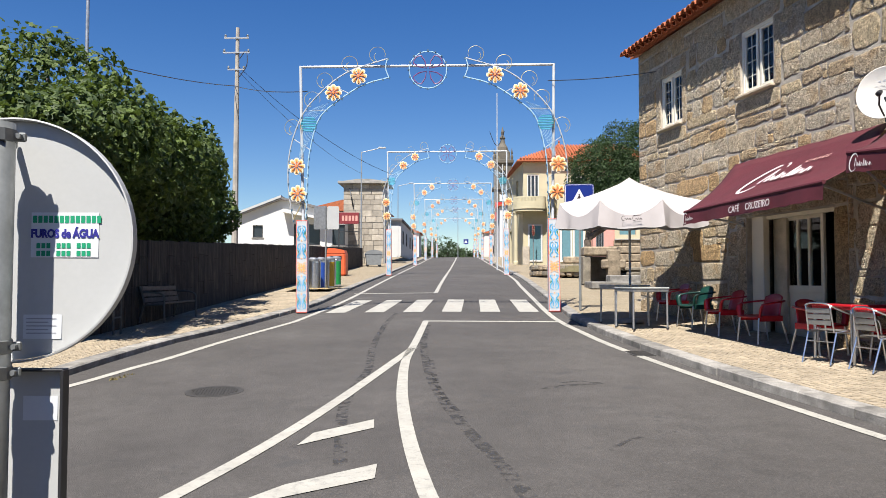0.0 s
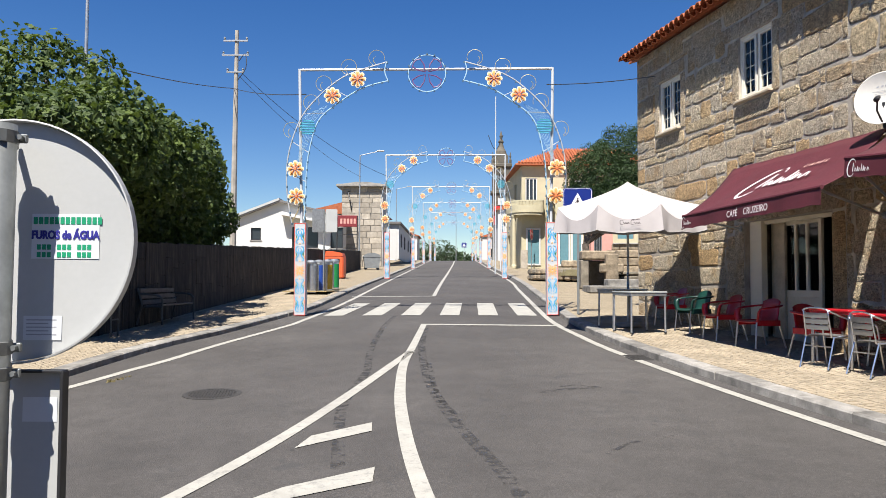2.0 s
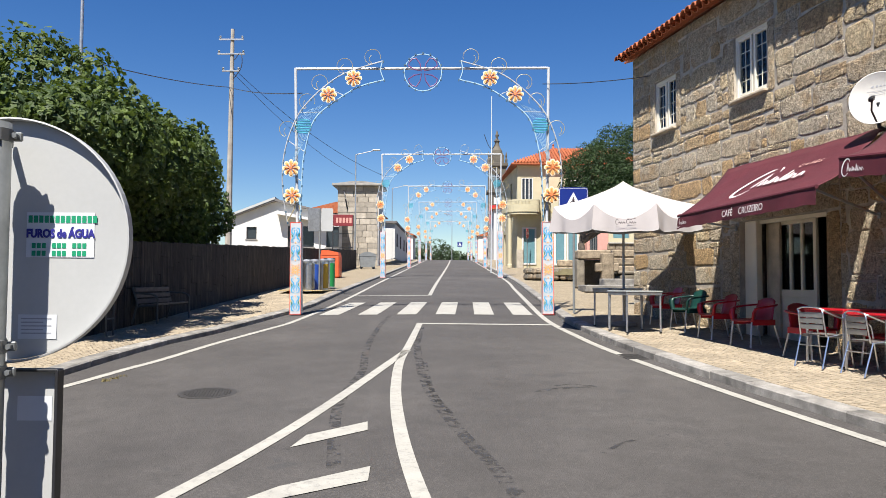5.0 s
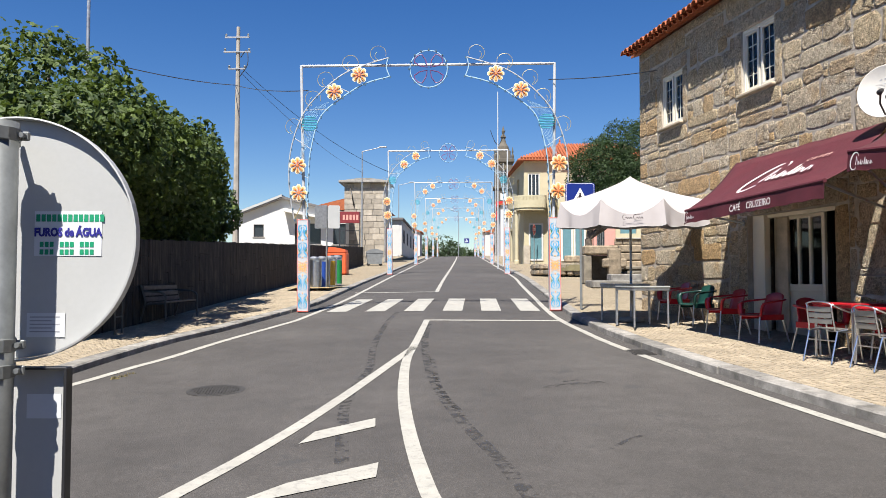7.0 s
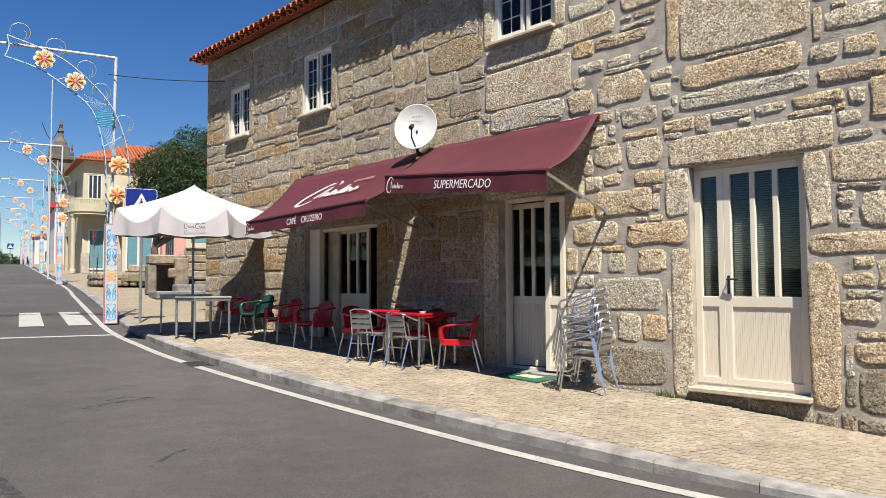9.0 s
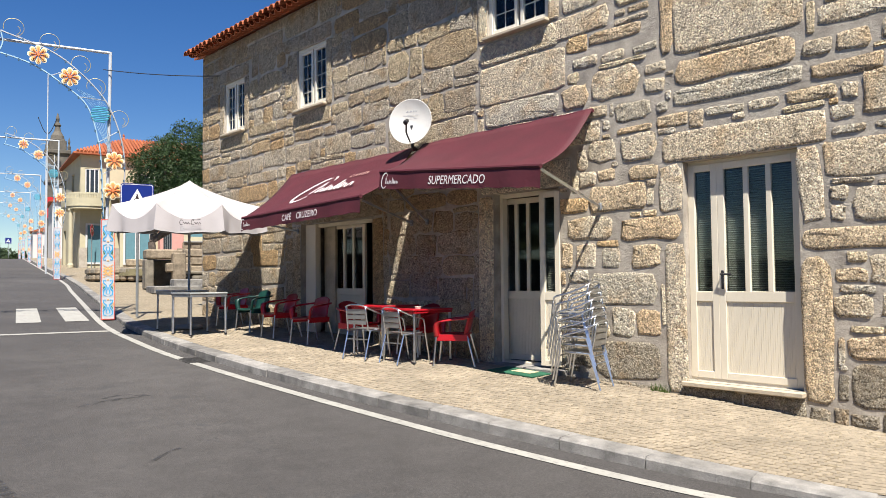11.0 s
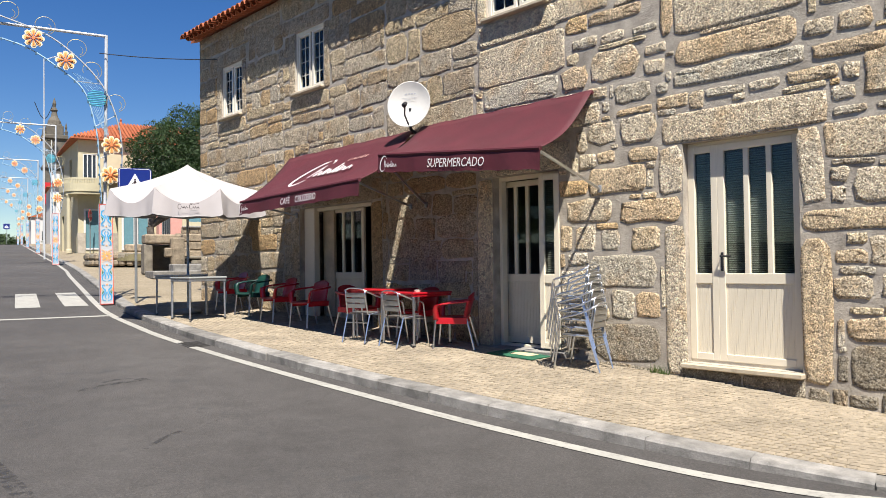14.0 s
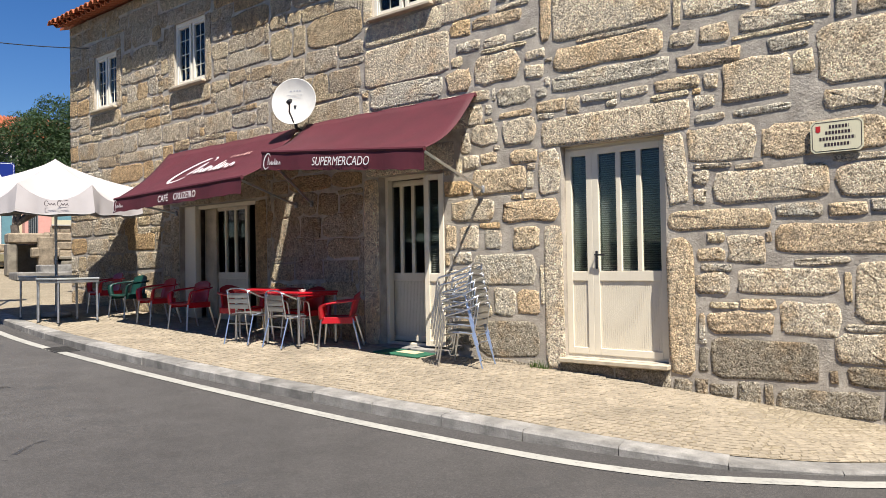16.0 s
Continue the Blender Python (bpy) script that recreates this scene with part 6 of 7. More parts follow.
fs = thing("shop_sign", stand_uv(-8.0, 55), "red sign board with pale bars on two dark posts", "sign board")
for x in (-0.75, 0.75):
    part("post", B(((0.08, 0.08, 4.0), (x, 0, 2.0)), bevel=0.01), BLACK, fs)
part("board", B(((1.5, 0.08, 0.85), (0, 0, 3.6)), bevel=0.02), BOARD_RED, fs)
bm = bmesh.new()
for k in range(5):
    ribbon(bm, [(-0.52 + 0.25 * k, 3.6), (-0.36 + 0.25 * k, 3.6)], 0.38, 0.045, axes((0, 0, 0), (1, 0, 0), (0, 0, 1)))
part("lettering_bars", bm, RENDER_PINK, fs)
for zz in (0.6, 1.6, 2.6):
    part("rail", B(((1.5, 0.05, 0.06), (0, 0, zz))), BLACK, fs)


def street_lamp(u, v, h, reach, r, label):
    e = thing("street_lamp", stand_uv(u, v), label, "street lamp")
    part("column", T([(0, 0, 0), (0, 0, h)], r, 10, taper=r * 0.6), STEEL, e)
    part("arm", T([(0, 0, h - 0.05), (reach, -0.1, h + 0.25)], r * 0.5, 7), STEEL, e)
    part("lantern", B(((0.6, 0.22, 0.1), (reach + 0.25, -0.12, h + 0.3)), bevel=0.03), SIGN_BACK, e)
    return e


street_lamp(-9.13, 18.0, 9.5, 1.2, 0.06, "tall galvanised street lamp behind the fig trees")
street_lamp(-7.55, 58.5, 9.0, 1.4, 0.07, "galvanised street lamp beside the stone tower")
street_lamp(-7.3, 92, 9.0, 1.4, 0.07, "galvanised street lamp farther up the street")
street_lamp(0.2, 128, 8.0, -1.4, 0.07, "distant street lamp near the crest")

up = thing("utility_pole", stand_uv(-9.01, 30.0, up=0.05), "grey concrete utility pole with insulators", "utility pole")
part("shaft", T([(0, 0, 0), (0.02, 0, 10.6)], 0.15, 8, taper=0.075), WOOD_POLE, up)
for z, w in ((10.15, 0.5), (9.55, 0.55), (8.85, 0.35)):
    part("crossarm", B(((w * 2, 0.06, 0.05), (0, -0.08, z))), STEEL, up)
    for s in (-1, 1):
        part("insulator", lathe(bmesh.new(), [(0.02, 0), (0.05, 0.03), (0.03, 0.06), (0.05, 0.09), (0.02, 0.13)], 8, Matrix.Translation((s * w * 0.9, -0.08, z + 0.02))), POLE_GREY, up)
part("cable_loop", T(smooth_path([(0.1, -0.1, 8.5), (0.45, -0.15, 9.0), (0.4, -0.1, 9.6), (0.15, -0.1, 9.3)], 4), 0.018, 5), BLACK, up)


def cable(name, a, b, sag, r, label):
    a, b = Vector(a), Vector(b)
    pts = [a.lerp(b, t / 16) + Vector((0, 0, -sag * 4 * (t / 16) * (1 - t / 16))) for t in range(17)]
    return tagged(part(name, T(pts, r, 4), BLACK), label, "cable")


pa, pb_, pc = P(-9.2, 18.0, 6.35), P(-9.15, 30.0, 8.45), P(-4.3, 23, 5.55)
cable("overhead_cable", pa, pb_ + Vector((0.05, 0, -0.2)), 0.12, 0.014, "black overhead cable from lamp to pole")
cable("overhead_cable", pb_ + Vector((0.05, 0, -0.2)), P(-3.72, 18.3, 5.5), 0.1, 0.012, "black overhead cable from pole to arch")
cable("overhead_cable", P(2.25, 18.25, 5.7), Vector((7.75, 15.2, 6.25)), 0.05, 0.01, "thin cable from arch to cafe wall")
cable("overhead_cable", pb_ + Vector((0.1, 0, 0.5)), P(-7.5, 58.5, 7.4), 0.5, 0.012, "sagging cable along the street")
cable("overhead_cable", pb_ + Vector((0.1, 0, 0.7)), P(-3.7, 40.3, 5.6), 0.5, 0.012, "sagging cable along the street")

# ---- buildings on the left ----
def hole_front(bm, w, h, t, holes):
    """A wall w by h in local xz with rectangular openings (x0, x1, z0, z1), depth t towards +y."""
    xs = sorted({-w / 2, w / 2, *[q for o in holes for q in o[:2]]})
    for a, b in zip(xs, xs[1:]):
        z = 0.0
        for lo, hi in sorted([(o[2], o[3]) for o in holes if o[0] <= a and o[1] >= b]) + [(h, h)]:
            if lo > z:
                box(bm, (b - a, t, lo - z), ((a + b) / 2, t / 2, (lo + z) / 2))
            z = hi
    return bm


def far_window(parent, x, z, w, h, frame_mat, name="window", y=0.06, panes=2):
    wd = part(name, rect_frame(bmesh.new(), w, h, 0.08, 0.08, (x, y, z)), frame_mat, parent)
    part("pane", B(((w - 0.1, 0.02, h - 0.1), (x, y + 0.03, z + h / 2))), DARKGLASS, wd)
    for k in range(1, panes):
        part("mullion", B(((0.07, 0.07, h - 0.1), (x - w / 2 + w * k / panes, y, z + h / 2))), frame_mat, wd)
    part("sill", B(((w + 0.16, 0.2, 0.07), (x, y - 0.08, z - 0.03))), CONCRETE, wd)
    return wd


DARKGLASS = material("dark_window_pane", (0.03, 0.035, 0.04), 0.12, vary=0.1)
FARROOF = material("far_roof_grey", (0.14, 0.13, 0.125), 0.8, vary=0.2)

wh = thing("white_house", stand_uv(-13.4, 60, 4), "white rendered house with low gable and dark windows", "house")
holes = [(-3.1, -2.3, 2.2, 3.2), (0.2, 2.3, 1.6, 3.3), (3.3, 4.3, 1.6, 3.3)]
bm = hole_front(bmesh.new(), 8.6, 3.9, 0.3, holes)
prism(bm, [(-4.3, 3.9), (4.3, 3.9), (4.3, 4.0), (-0.8, 5.35)], 0.3, axes((0, 0.3, 0), (1, 0, 0), (0, 0, 1)))
part("wall", bm, RENDER_WHITE, wh)
for x in (4.15, -4.15):
    part("side_wall", B(((0.3, 9, 4.0), (x, 4.8, 2.0))), RENDER_WHITE, wh)
bm = bmesh.new()
prism(bm, [(-4.7, 3.75), (-0.8, 5.3), (4.6, 4.0), (4.6, 4.14), (-0.8, 5.48), (-4.7, 3.95)], 10, axes((0, 9.6, 0), (1, 0, 0), (0, 0, 1)))
part("roof", bm, FARROOF, wh)
part("verge", prism(bmesh.new(), [(-4.75, 3.85), (-0.8, 5.43), (-0.8, 5.62), (-4.75, 4.05)], 10.1, axes((0, 9.65, 0), (1, 0, 0), (0, 0, 1))), SIGN_BACK, wh, "pale grey roof verge")
for x0, x1, z0, z1 in holes:
    far_window(wh, (x0 + x1) / 2, z0, x1 - x0, z1 - z0, BLACK, y=0.12, panes=1)
part("porch_roof", prism(bmesh.new(), [(-0.6, 4.2), (-0.6, 4.4), (3.2, 3.7), (3.2, 3.5)], 1.0, axes((0, 0, 0), (1, 0, 0), (0, 0, 1))), RENDER_WHITE, wh)
rh = thing("red_roof_house", stand_uv(-11, 72, 0), "house with red tile roof behind the white one", "house")
part("wall", B(((8, 6, 5.0), (0, 3, 2.5))), RENDER_WHITE, rh)
part("roof", prism(bmesh.new(), [(-4.4, 4.9), (4.4, 4.9), (0, 6.0)], 7, axes((0, 6.5, 0), (1, 0, 0), (0, 0, 1))), TERRACOTTA, rh)

tw = thing("stone_tower", stand_uv(-8.05, 64, 0), "square pale granite tower with flat overhanging cap", "tower")
TW, TH = 3.5, 6.9
part("core", B(((TW - 0.06, TW - 0.06, TH), (0, TW / 2, TH / 2))), CONCRETE, tw)
rng = random.Random(6)
z = 0.0
while z < TH - 0.1:
    h = min(rng.uniform(0.42, 0.55), TH - z)
    x = -TW / 2
    while x < TW / 2 - 0.05:
        w = min(rng.uniform(0.6, 1.1), TW / 2 - x)
        if TW / 2 - x - w < 0.3:
            w = TW / 2 - x
        part("block", B(((w - 0.035, 0.1, h - 0.035), (x + w / 2, 0.0, z + h / 2)), bevel=0.015), TOWER_STONE, tw)
        x += w
    z += h
part("side_render", B(((0.08, TW, TH), (TW / 2 + 0.02, TW / 2 + 0.05, TH / 2))), RENDER_WHITE, tw)
part("cap", B(((TW + 0.9, TW + 0.9, 0.22), (0, TW / 2, TH + 0.11)), bevel=0.04), CONCRETE, tw)
part("cap_roof", prism(bmesh.new(), [(-2.1, 0), (2.1, 0), (0.5, 0.22), (-0.5, 0.22)], 3.6, axes((0, 3.5, TH + 0.22), (1, 0, 0), (0, 0, 1))), CONCRETE, tw)
part("wall_bracket", T([(-1.2, -0.1, TH - 0.4), (-1.0, -0.5, TH - 1.2), (-0.9, -0.1, TH - 2.0)], 0.05, 5), BLACK, tw)
lb_ = thing("low_building", stand_uv(-5.55, 84, 0), "low white rendered building with dark windows", "building")
bm = bmesh.new()
box(bm, (0.25, 24, 3.4), (0, 0, 1.7))
box(bm, (1.6, 0.25, 3.4), (-0.9, -11.9, 1.7))
part("wall", bm, RENDER_WHITE, lb_)
part("roof", B(((2.2, 24.6, 0.2), (-0.8, 0, 3.5))), FARROOF, lb_)
# near-black boxes stand in for the unlit windows
for y in (-9, -4, 2, 7):
    part("shutter", B(((0.1, 1.3, 1.3), (0.12, y, 1.9)), bevel=0.01), DARK, lb_)

# ---- right side beyond the cafe ----
# raised stone terrace with fountain and planter
ft = thing("stone_fountain", stand_uv(6.35, 28.2, 0), "old granite fountain with stepped blocks and basin", "fountain")
# shade of the end pier and recess is put into the darker mossy stone
for s, a, mt in (((1.25, 0.8, 0.34), (-0.95, 0.2, 1.27), FOUNT), ((0.3, 0.7, 1.1), (-1.45, 0.2, 0.55), MOSSY_SHADED), ((1.2, 0.2, 1.1), (-0.95, 0.75, 0.55), MOSSY_SHADED), ((0.46, 0.4, 1.32), (-0.5, -0.3, 0.66), FOUNT),
                 ((0.86, 0.38, 0.34), (-0.5, -0.28, 0.78), FOUNT), ((0.8, 0.6, 0.45), (-0.1, 0.1, 0.22), MOSSY_SHADED), ((1.3, 0.4, 0.3), (0.55, 0.8, 1.35), FOUNT), ((1.3, 0.4, 0.3), (0.55, 0.8, 1.04), FOUNT),
                 ((1.3, 0.4, 0.3), (0.55, 0.8, 0.73), FOUNT), ((1.3, 0.4, 0.55), (0.55, 0.8, 0.28), MOSSY_SHADED), ((0.62, 0.5, 0.5), (0.35, 0.2, 0.25), MOSSY_SHADED)):
    part("block", B((s, a), bevel=0.045), mt, ft)
part("basin", B(((1.0, 0.7, 0.12), (0.45, 0.3, 0.6)), bevel=0.03), MOSSY_SHADED, ft)
pt = thing("planter_wall", stand_uv(5.0, 36.0, 0), "low curved rubble planter wall round the tree", "planter")
bm = bmesh.new()
rng = random.Random(9)
for k in range(26):
    a = radians(180 + k * 7.2)
    for zz in (0.0, 0.27):
        o = part("planter_stone", B(((rng.uniform(0.28, 0.42), 0.3, rng.uniform(0.24, 0.30)), (0, 0, 0.13)), bevel=0.07), FOUNT if rng.random() < 0.55 else MOSSY_SHADED, pt)
        o.matrix_local = pose(1.3 + 2.6 * math.cos(a), 0.3 + 2.2 * math.sin(a), zz, rng.uniform(-3, 3), rng.uniform(-3, 3), math.degrees(a) + 90 + rng.uniform(-6, 6))
part("planter_soil", lathe(bmesh.new(), [(2.5, 0.2), (2.45, 0.48), (0.1, 0.6)], 20, pose(1.3, 0.3, 0)), SOIL, pt)
tw2 = thing("garden_wall", stand_uv(10.3, 44, 0), "low granite block garden wall", "wall")
for k in range(9):
    for r in range(2):
        part("block", B(((0.93, 0.3, 0.40), (-4 + k + 0.45 * (r % 2), 0, 0.21 + 0.42 * r)), bevel=0.06), FOUNT, tw2)
tr_ = thing("terrace_step", stand_uv(6.4, 26.2, 0), "worn stone terrace step beside the cafe", "step")
part("tread", B(((4.2, 1.5, 0.25), (0.3, 0, 0.1)), bevel=0.03), KERB, tr_)
part("riser", B(((3.4, 0.8, 0.5), (0.7, 0.5, 0.2)), bevel=0.03), KERB, tr_)

ph_ = thing("pink_building", stand_uv(13.2, 52, 0, 0), "pink rendered house with pale window bay and stone base", "house")
holes = [(-3.5, -2.95, 1.5, 4.0), (-1.87, -0.75, 2.24, 3.4), (1.2, 2.4, 2.24, 3.4)]
part("wall", hole_front(bmesh.new(), 7.4, 4.3, 0.3, holes), RENDER_PINK, ph_)
part("roof", prism(bmesh.new(), [(-0.3, 4.3), (3.6, 4.3), (3.6, 5.0)], 7.8, axes((-3.9, 0, 0), (0, 1, 0), (0, 0, 1))), TERRACOTTA, ph_)
for x in (-3.55, 3.55):
    part("side_wall", B(((0.25, 3.0, 4.3), (x, 1.85, 2.15))), RENDER_PINK, ph_)
for x0, x1, z0, z1 in holes[1:]:
    bay = part("window_bay", rect_frame(bmesh.new(), x1 - x0 + 0.66, z1 - z0 + 0.5, 0.33, 0.06, ((x0 + x1) / 2, -0.03, z0 - 0.2)), RENDER_CREAM, ph_, "pale render round the window")
    part("shutter", B(((x1 - x0, 0.06, z1 - z0), ((x0 + x1) / 2, 0.12, (z0 + z1) / 2)), bevel=0.01), TEAL_DOOR, bay, "teal shutter")
    part("sill", B(((x1 - x0 + 0.7, 0.26, 0.1), ((x0 + x1) / 2, -0.1, z0 - 0.22)), bevel=0.02), CONCRETE, bay)
part("dark_pane", B(((0.55, 0.04, 2.5), (-3.22, 0.2, 2.75))), DARKGLASS, ph_)
for k in range(5):
    part("window_bar", T([(-3.46 + 0.12 * k, 0.02, 1.5), (-3.46 + 0.12 * k, 0.02, 4.0)], 0.018, 5), POLE_GREY, ph_)
rng = random.Random(23)
for r in range(5):
    x = -2.3 - 0.35 * (r % 2)
    while x < 3.5:
        w = rng.uniform(0.5, 0.85)
        part("base_stone", B(((w - 0.03, 0.12, 0.37), (x + w / 2, -0.06, 0.2 + 0.395 * r)), bevel=0.02), FOUNT, ph_)
        x += w

# cream corner house with rounded balcony
ch = thing("cream_house", stand_uv(7.6, 57, 0), "cream two-storey corner house with balcony and red roof", "house")
holes = [(-2.05, -1.15, 0.25, 3.0), (-2.2, -1.3, 5.0, 6.95), (1.3, 2.4, 0.25, 3.0), (1.2, 2.4, 5.0, 6.8)]
part("front_wall", hole_front(bmesh.new(), 5.0, 8.1, 0.3, holes), RENDER_CREAM, ch)
sw = part("street_wall", hole_front(bmesh.new(), 9.0, 8.1, 0.3, [(-3.6, -2.4, 0.3, 3.0), (-3.4, -2.4, 5.0, 6.9), (0.5, 1.6, 5.0, 6.9)]), RENDER_CREAM, ch)
sw.matrix_local = axes((-2.75, 4.5, 0), (0.06, -1, 0), (1, 0.06, 0))
part("back_wall", B(((5.0, 0.3, 8.1), (0, 9.0, 4.05))), RENDER_CREAM, ch)
part("inner_wall", B(((0.3, 9, 8.1), (2.4, 4.6, 4.05))), RENDER_CREAM, ch)
part("rear_wing", B(((5.2, 8.6, 8.0), (5.2, 4.7, 4.0))), RENDER_CREAM, ch)
# near-black inner faces put the shade behind the open holes
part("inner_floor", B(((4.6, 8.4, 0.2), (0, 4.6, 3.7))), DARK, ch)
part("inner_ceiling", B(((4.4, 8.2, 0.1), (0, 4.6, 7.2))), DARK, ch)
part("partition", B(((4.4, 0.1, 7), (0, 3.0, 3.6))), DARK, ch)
bm = bmesh.new()
rp = [(-3.0, -0.5, 8.0), (8.1, -0.5, 8.0), (8.1, 9.6, 8.0), (-3.3, 9.6, 8.0), (0.8, 4.0, 9.9), (5.8, 4.2, 9.9)]
vs = [bm.verts.new(p) for p in rp] + [bm.verts.new((p[0], p[1], 7.9)) for p in rp[:4]]
for f in ((0, 1, 5, 4), (1, 2, 5), (2, 3, 4, 5), (3, 0, 4), (0, 6, 7, 1), (1, 7, 8, 2), (2, 8, 9, 3), (3, 9, 6, 0), (6, 9, 8, 7)):
    bm.faces.new([vs[i] for i in f])
part("roof", bm, TERRACOTTA, ch)
bm = bmesh.new()
for k in range(46):
    x = -2.95 + 0.235 * k
    run = min(1.0, (x + 2.95) / 3.75, (8.1 - x) / 2.35)
    tube(bm, [(x, -0.52, 8.06), (x, -0.52 + 4.5 * run, 8.06 + 1.86 * run)], 0.09, 5)
part("roof_tiles", bm, TERRACOTTA, ch)
part("finial", lathe(bmesh.new(), [(0.12, 0), (0.14, 0.1), (0.05, 0.25), (0.09, 0.35), (0.01, 0.5)], 8, Matrix.Translation((0.8, 4.0, 9.85))), TERRACOTTA, ch)
out = [(-0.9, 0.0), (-0.95, -0.8), (-1.4, -1.05), (-2.2, -1.1), (-3.0, -0.75), (-3.4, 0.2), (-3.5, 2.0), (-2.6, 2.1), (-2.5, 0.0)]
out = [tuple(p[:2]) for p in smooth_path([(x, y, 0) for x, y in out[:7]], 4)] + out[7:]
part("balcony_slab", prism(bmesh.new(), out, 0.3, Matrix.Translation((0, 0, 4.05))), RENDER_CREAM, ch)
bm = bmesh.new()
rail = out[:-2]
for (x0, y0), (x1, y1) in zip(rail, rail[1:]):
    d = Vector((x1 - x0, y1 - y0, 0))
    box(bm, (d.length + 0.02, 0.1, 0.12), ((x0 + x1) / 2, (y0 + y1) / 2, 5.1), Matrix.Rotation(math.atan2(d.y, d.x), 3, "Z"))
    box(bm, (d.length + 0.02, 0.12, 0.55), ((x0 + x1) / 2, (y0 + y1) / 2, 4.5), Matrix.Rotation(math.atan2(d.y, d.x), 3, "Z"))
    for q in (0.25, 0.75):
        tube(bm, [(x0 + (x1 - x0) * q, y0 + (y1 - y0) * q, 4.75), (x0 + (x1 - x0) * q, y0 + (y1 - y0) * q, 5.06)], 0.06, 6)
part("balustrade", bm, RENDER_CREAM, ch)
for x, y in ((-3.1, -0.3), ):
    part("column", lathe(bmesh.new(), [(0.2, 0), (0.2, 0.2), (0.15, 0.3), (0.14, 3.8), (0.2, 3.95), (0.2, 4.06)], 12, Matrix.Translation((x, y, 0))), RENDER_CREAM, ch)
for i, (x0, x1, z0, z1) in enumerate(holes):
    if z0 < 1:
        dd = part("door", B(((x1 - x0, 0.08, z1 - z0), ((x0 + x1) / 2, 0.1, (z0 + z1) / 2)), bevel=0.02), TEAL_DOOR, ch, "teal metal door")
        part("door_frame", rect_frame(bmesh.new(), x1 - x0 + 0.2, z1 - z0 + 0.1, 0.12, 0.1, ((x0 + x1) / 2, -0.02, z0)), RENDER_WHITE, dd)
    else:
        far_window(ch, (x0 + x1) / 2, z0, x1 - x0, z1 - z0, RENDER_WHITE, panes=3)
for w, x in ((1.1, 0.2), (0.5, -2.3)):
    part("stone_plinth", B(((w, 0.12, 1.4), (x, -0.08, 0.7))), TOWER_STONE, ch)

# annex with teal doors to the right of the cream house
an = thing("pale_annex", stand_uv(8.4, 53, 0), "pale rendered annex with teal and white doors", "building")
holes = [(-0.95, -0.3, 0.3, 3.1), (-0.05, 0.6, 0.3, 3.1)]
part("wall", hole_front(bmesh.new(), 2.5, 5.4, 0.3, holes), RENDER_CREAM, an)
part("side_wall", B(((0.3, 4.0, 5.4), (1.1, 2.31, 2.7))), RENDER_CREAM, an)
for i, (x0, x1, z0, z1) in enumerate(holes):
    part("door", B(((x1 - x0, 0.08, z1 - z0), ((x0 + x1) / 2, 0.1, (z0 + z1) / 2)), bevel=0.02), TEAL_DOOR, an)
    part("door_frame", rect_frame(bmesh.new(), x1 - x0 + 0.2, z1 - z0 + 0.1, 0.12, 0.1, ((x0 + x1) / 2, -0.02, z0)), RENDER_WHITE, an)
part("roof", B(((2.9, 4.4, 0.15), (0, 2.0, 5.5))), TERRACOTTA, an)

# stop sign
ss = thing("stop_sign", stand_uv(5.75, 56, 6), "red octagonal stop sign on a grey post", "traffic sign")
part("post", T([(0, 0, 0), (0, 0, 3.0)], 0.035, 8), POLE_GREY, ss)
octo = [(0.45 * math.cos(radians(22.5 + 45 * k)), 0.45 * math.sin(radians(22.5 + 45 * k))) for k in range(8)]
o8 = part("plate", prism(bmesh.new(), octo, 0.02), SIGN_RED, ss)
o8.matrix_local = axes((0, -0.05, 2.6), (0.45, 0.9, 0), (0, 0, 1))
bm = bmesh.new()
rim = [(x * 0.94, y * 0.94) for x, y in octo]
ribbon(bm, rim + rim[:1], 0.04, 0.023, Matrix.Identity(4))
part("border", bm, WHITE_PRINT, o8)
words("lettering", "STOP", 0.30, Matrix.Translation((0, 0, 0.024)), WHITE_PRINT, o8)

# church tower and flag masts
cw = thing("church_tower", stand_uv(7.9, 128, 0), "granite church bell tower with carved finial", "church tower")
for s, a in (((3.0, 3.0, 16.5), (0, 0, 8.25)), ((3.5, 3.5, 0.5), (0, 0, 12.0)), ((3.6, 3.6, 0.6), (0, 0, 16.6)), ((2.4, 2.4, 1.6), (0, 0, 17.6)), ((2.0, 2.0, 0.4), (0, 0, 18.5))):
    part("stage", B((s, a), bevel=0.08), CHURCH_STONE, cw)
part("belfry_opening", prism(bmesh.new(), [(-0.45, 12.6), (0.45, 12.6)] + [(0.45 * math.cos(radians(a)), 14.8 + 0.45 * math.sin(radians(a))) for a in range(0, 181, 20)], 0.1, axes((0, -1.5, 0), (1, 0, 0), (0, 0, 1))), DARK, cw)
part("clock_panel", B(((1.2, 0.08, 1.2), (0, -1.53, 10.4))), RENDER_WHITE, cw)
part("dome", lathe(bmesh.new(), [(1.0, 18.6), (0.9, 19.2), (0.5, 19.9), (0.35, 20.6), (0.5, 20.9), (0.2, 21.4), (0.28, 21.9), (0.05, 22.8)], 14), CHURCH_STONE, cw)
for sx in (-1, 1):
    part("pinnacle", lathe(bmesh.new(), [(0.2, 16.9), (0.25, 17.4), (0.1, 17.8), (0.18, 18.1), (0.02, 18.9)], 8, Matrix.Translation((sx * 1.5, -1.5, 0))), CHURCH_STONE, cw)
part("red_sheet", B(((2.4, 0.1, 3.2), (-0.2, -1.6, 8.0))), SIGN_RED, cw)
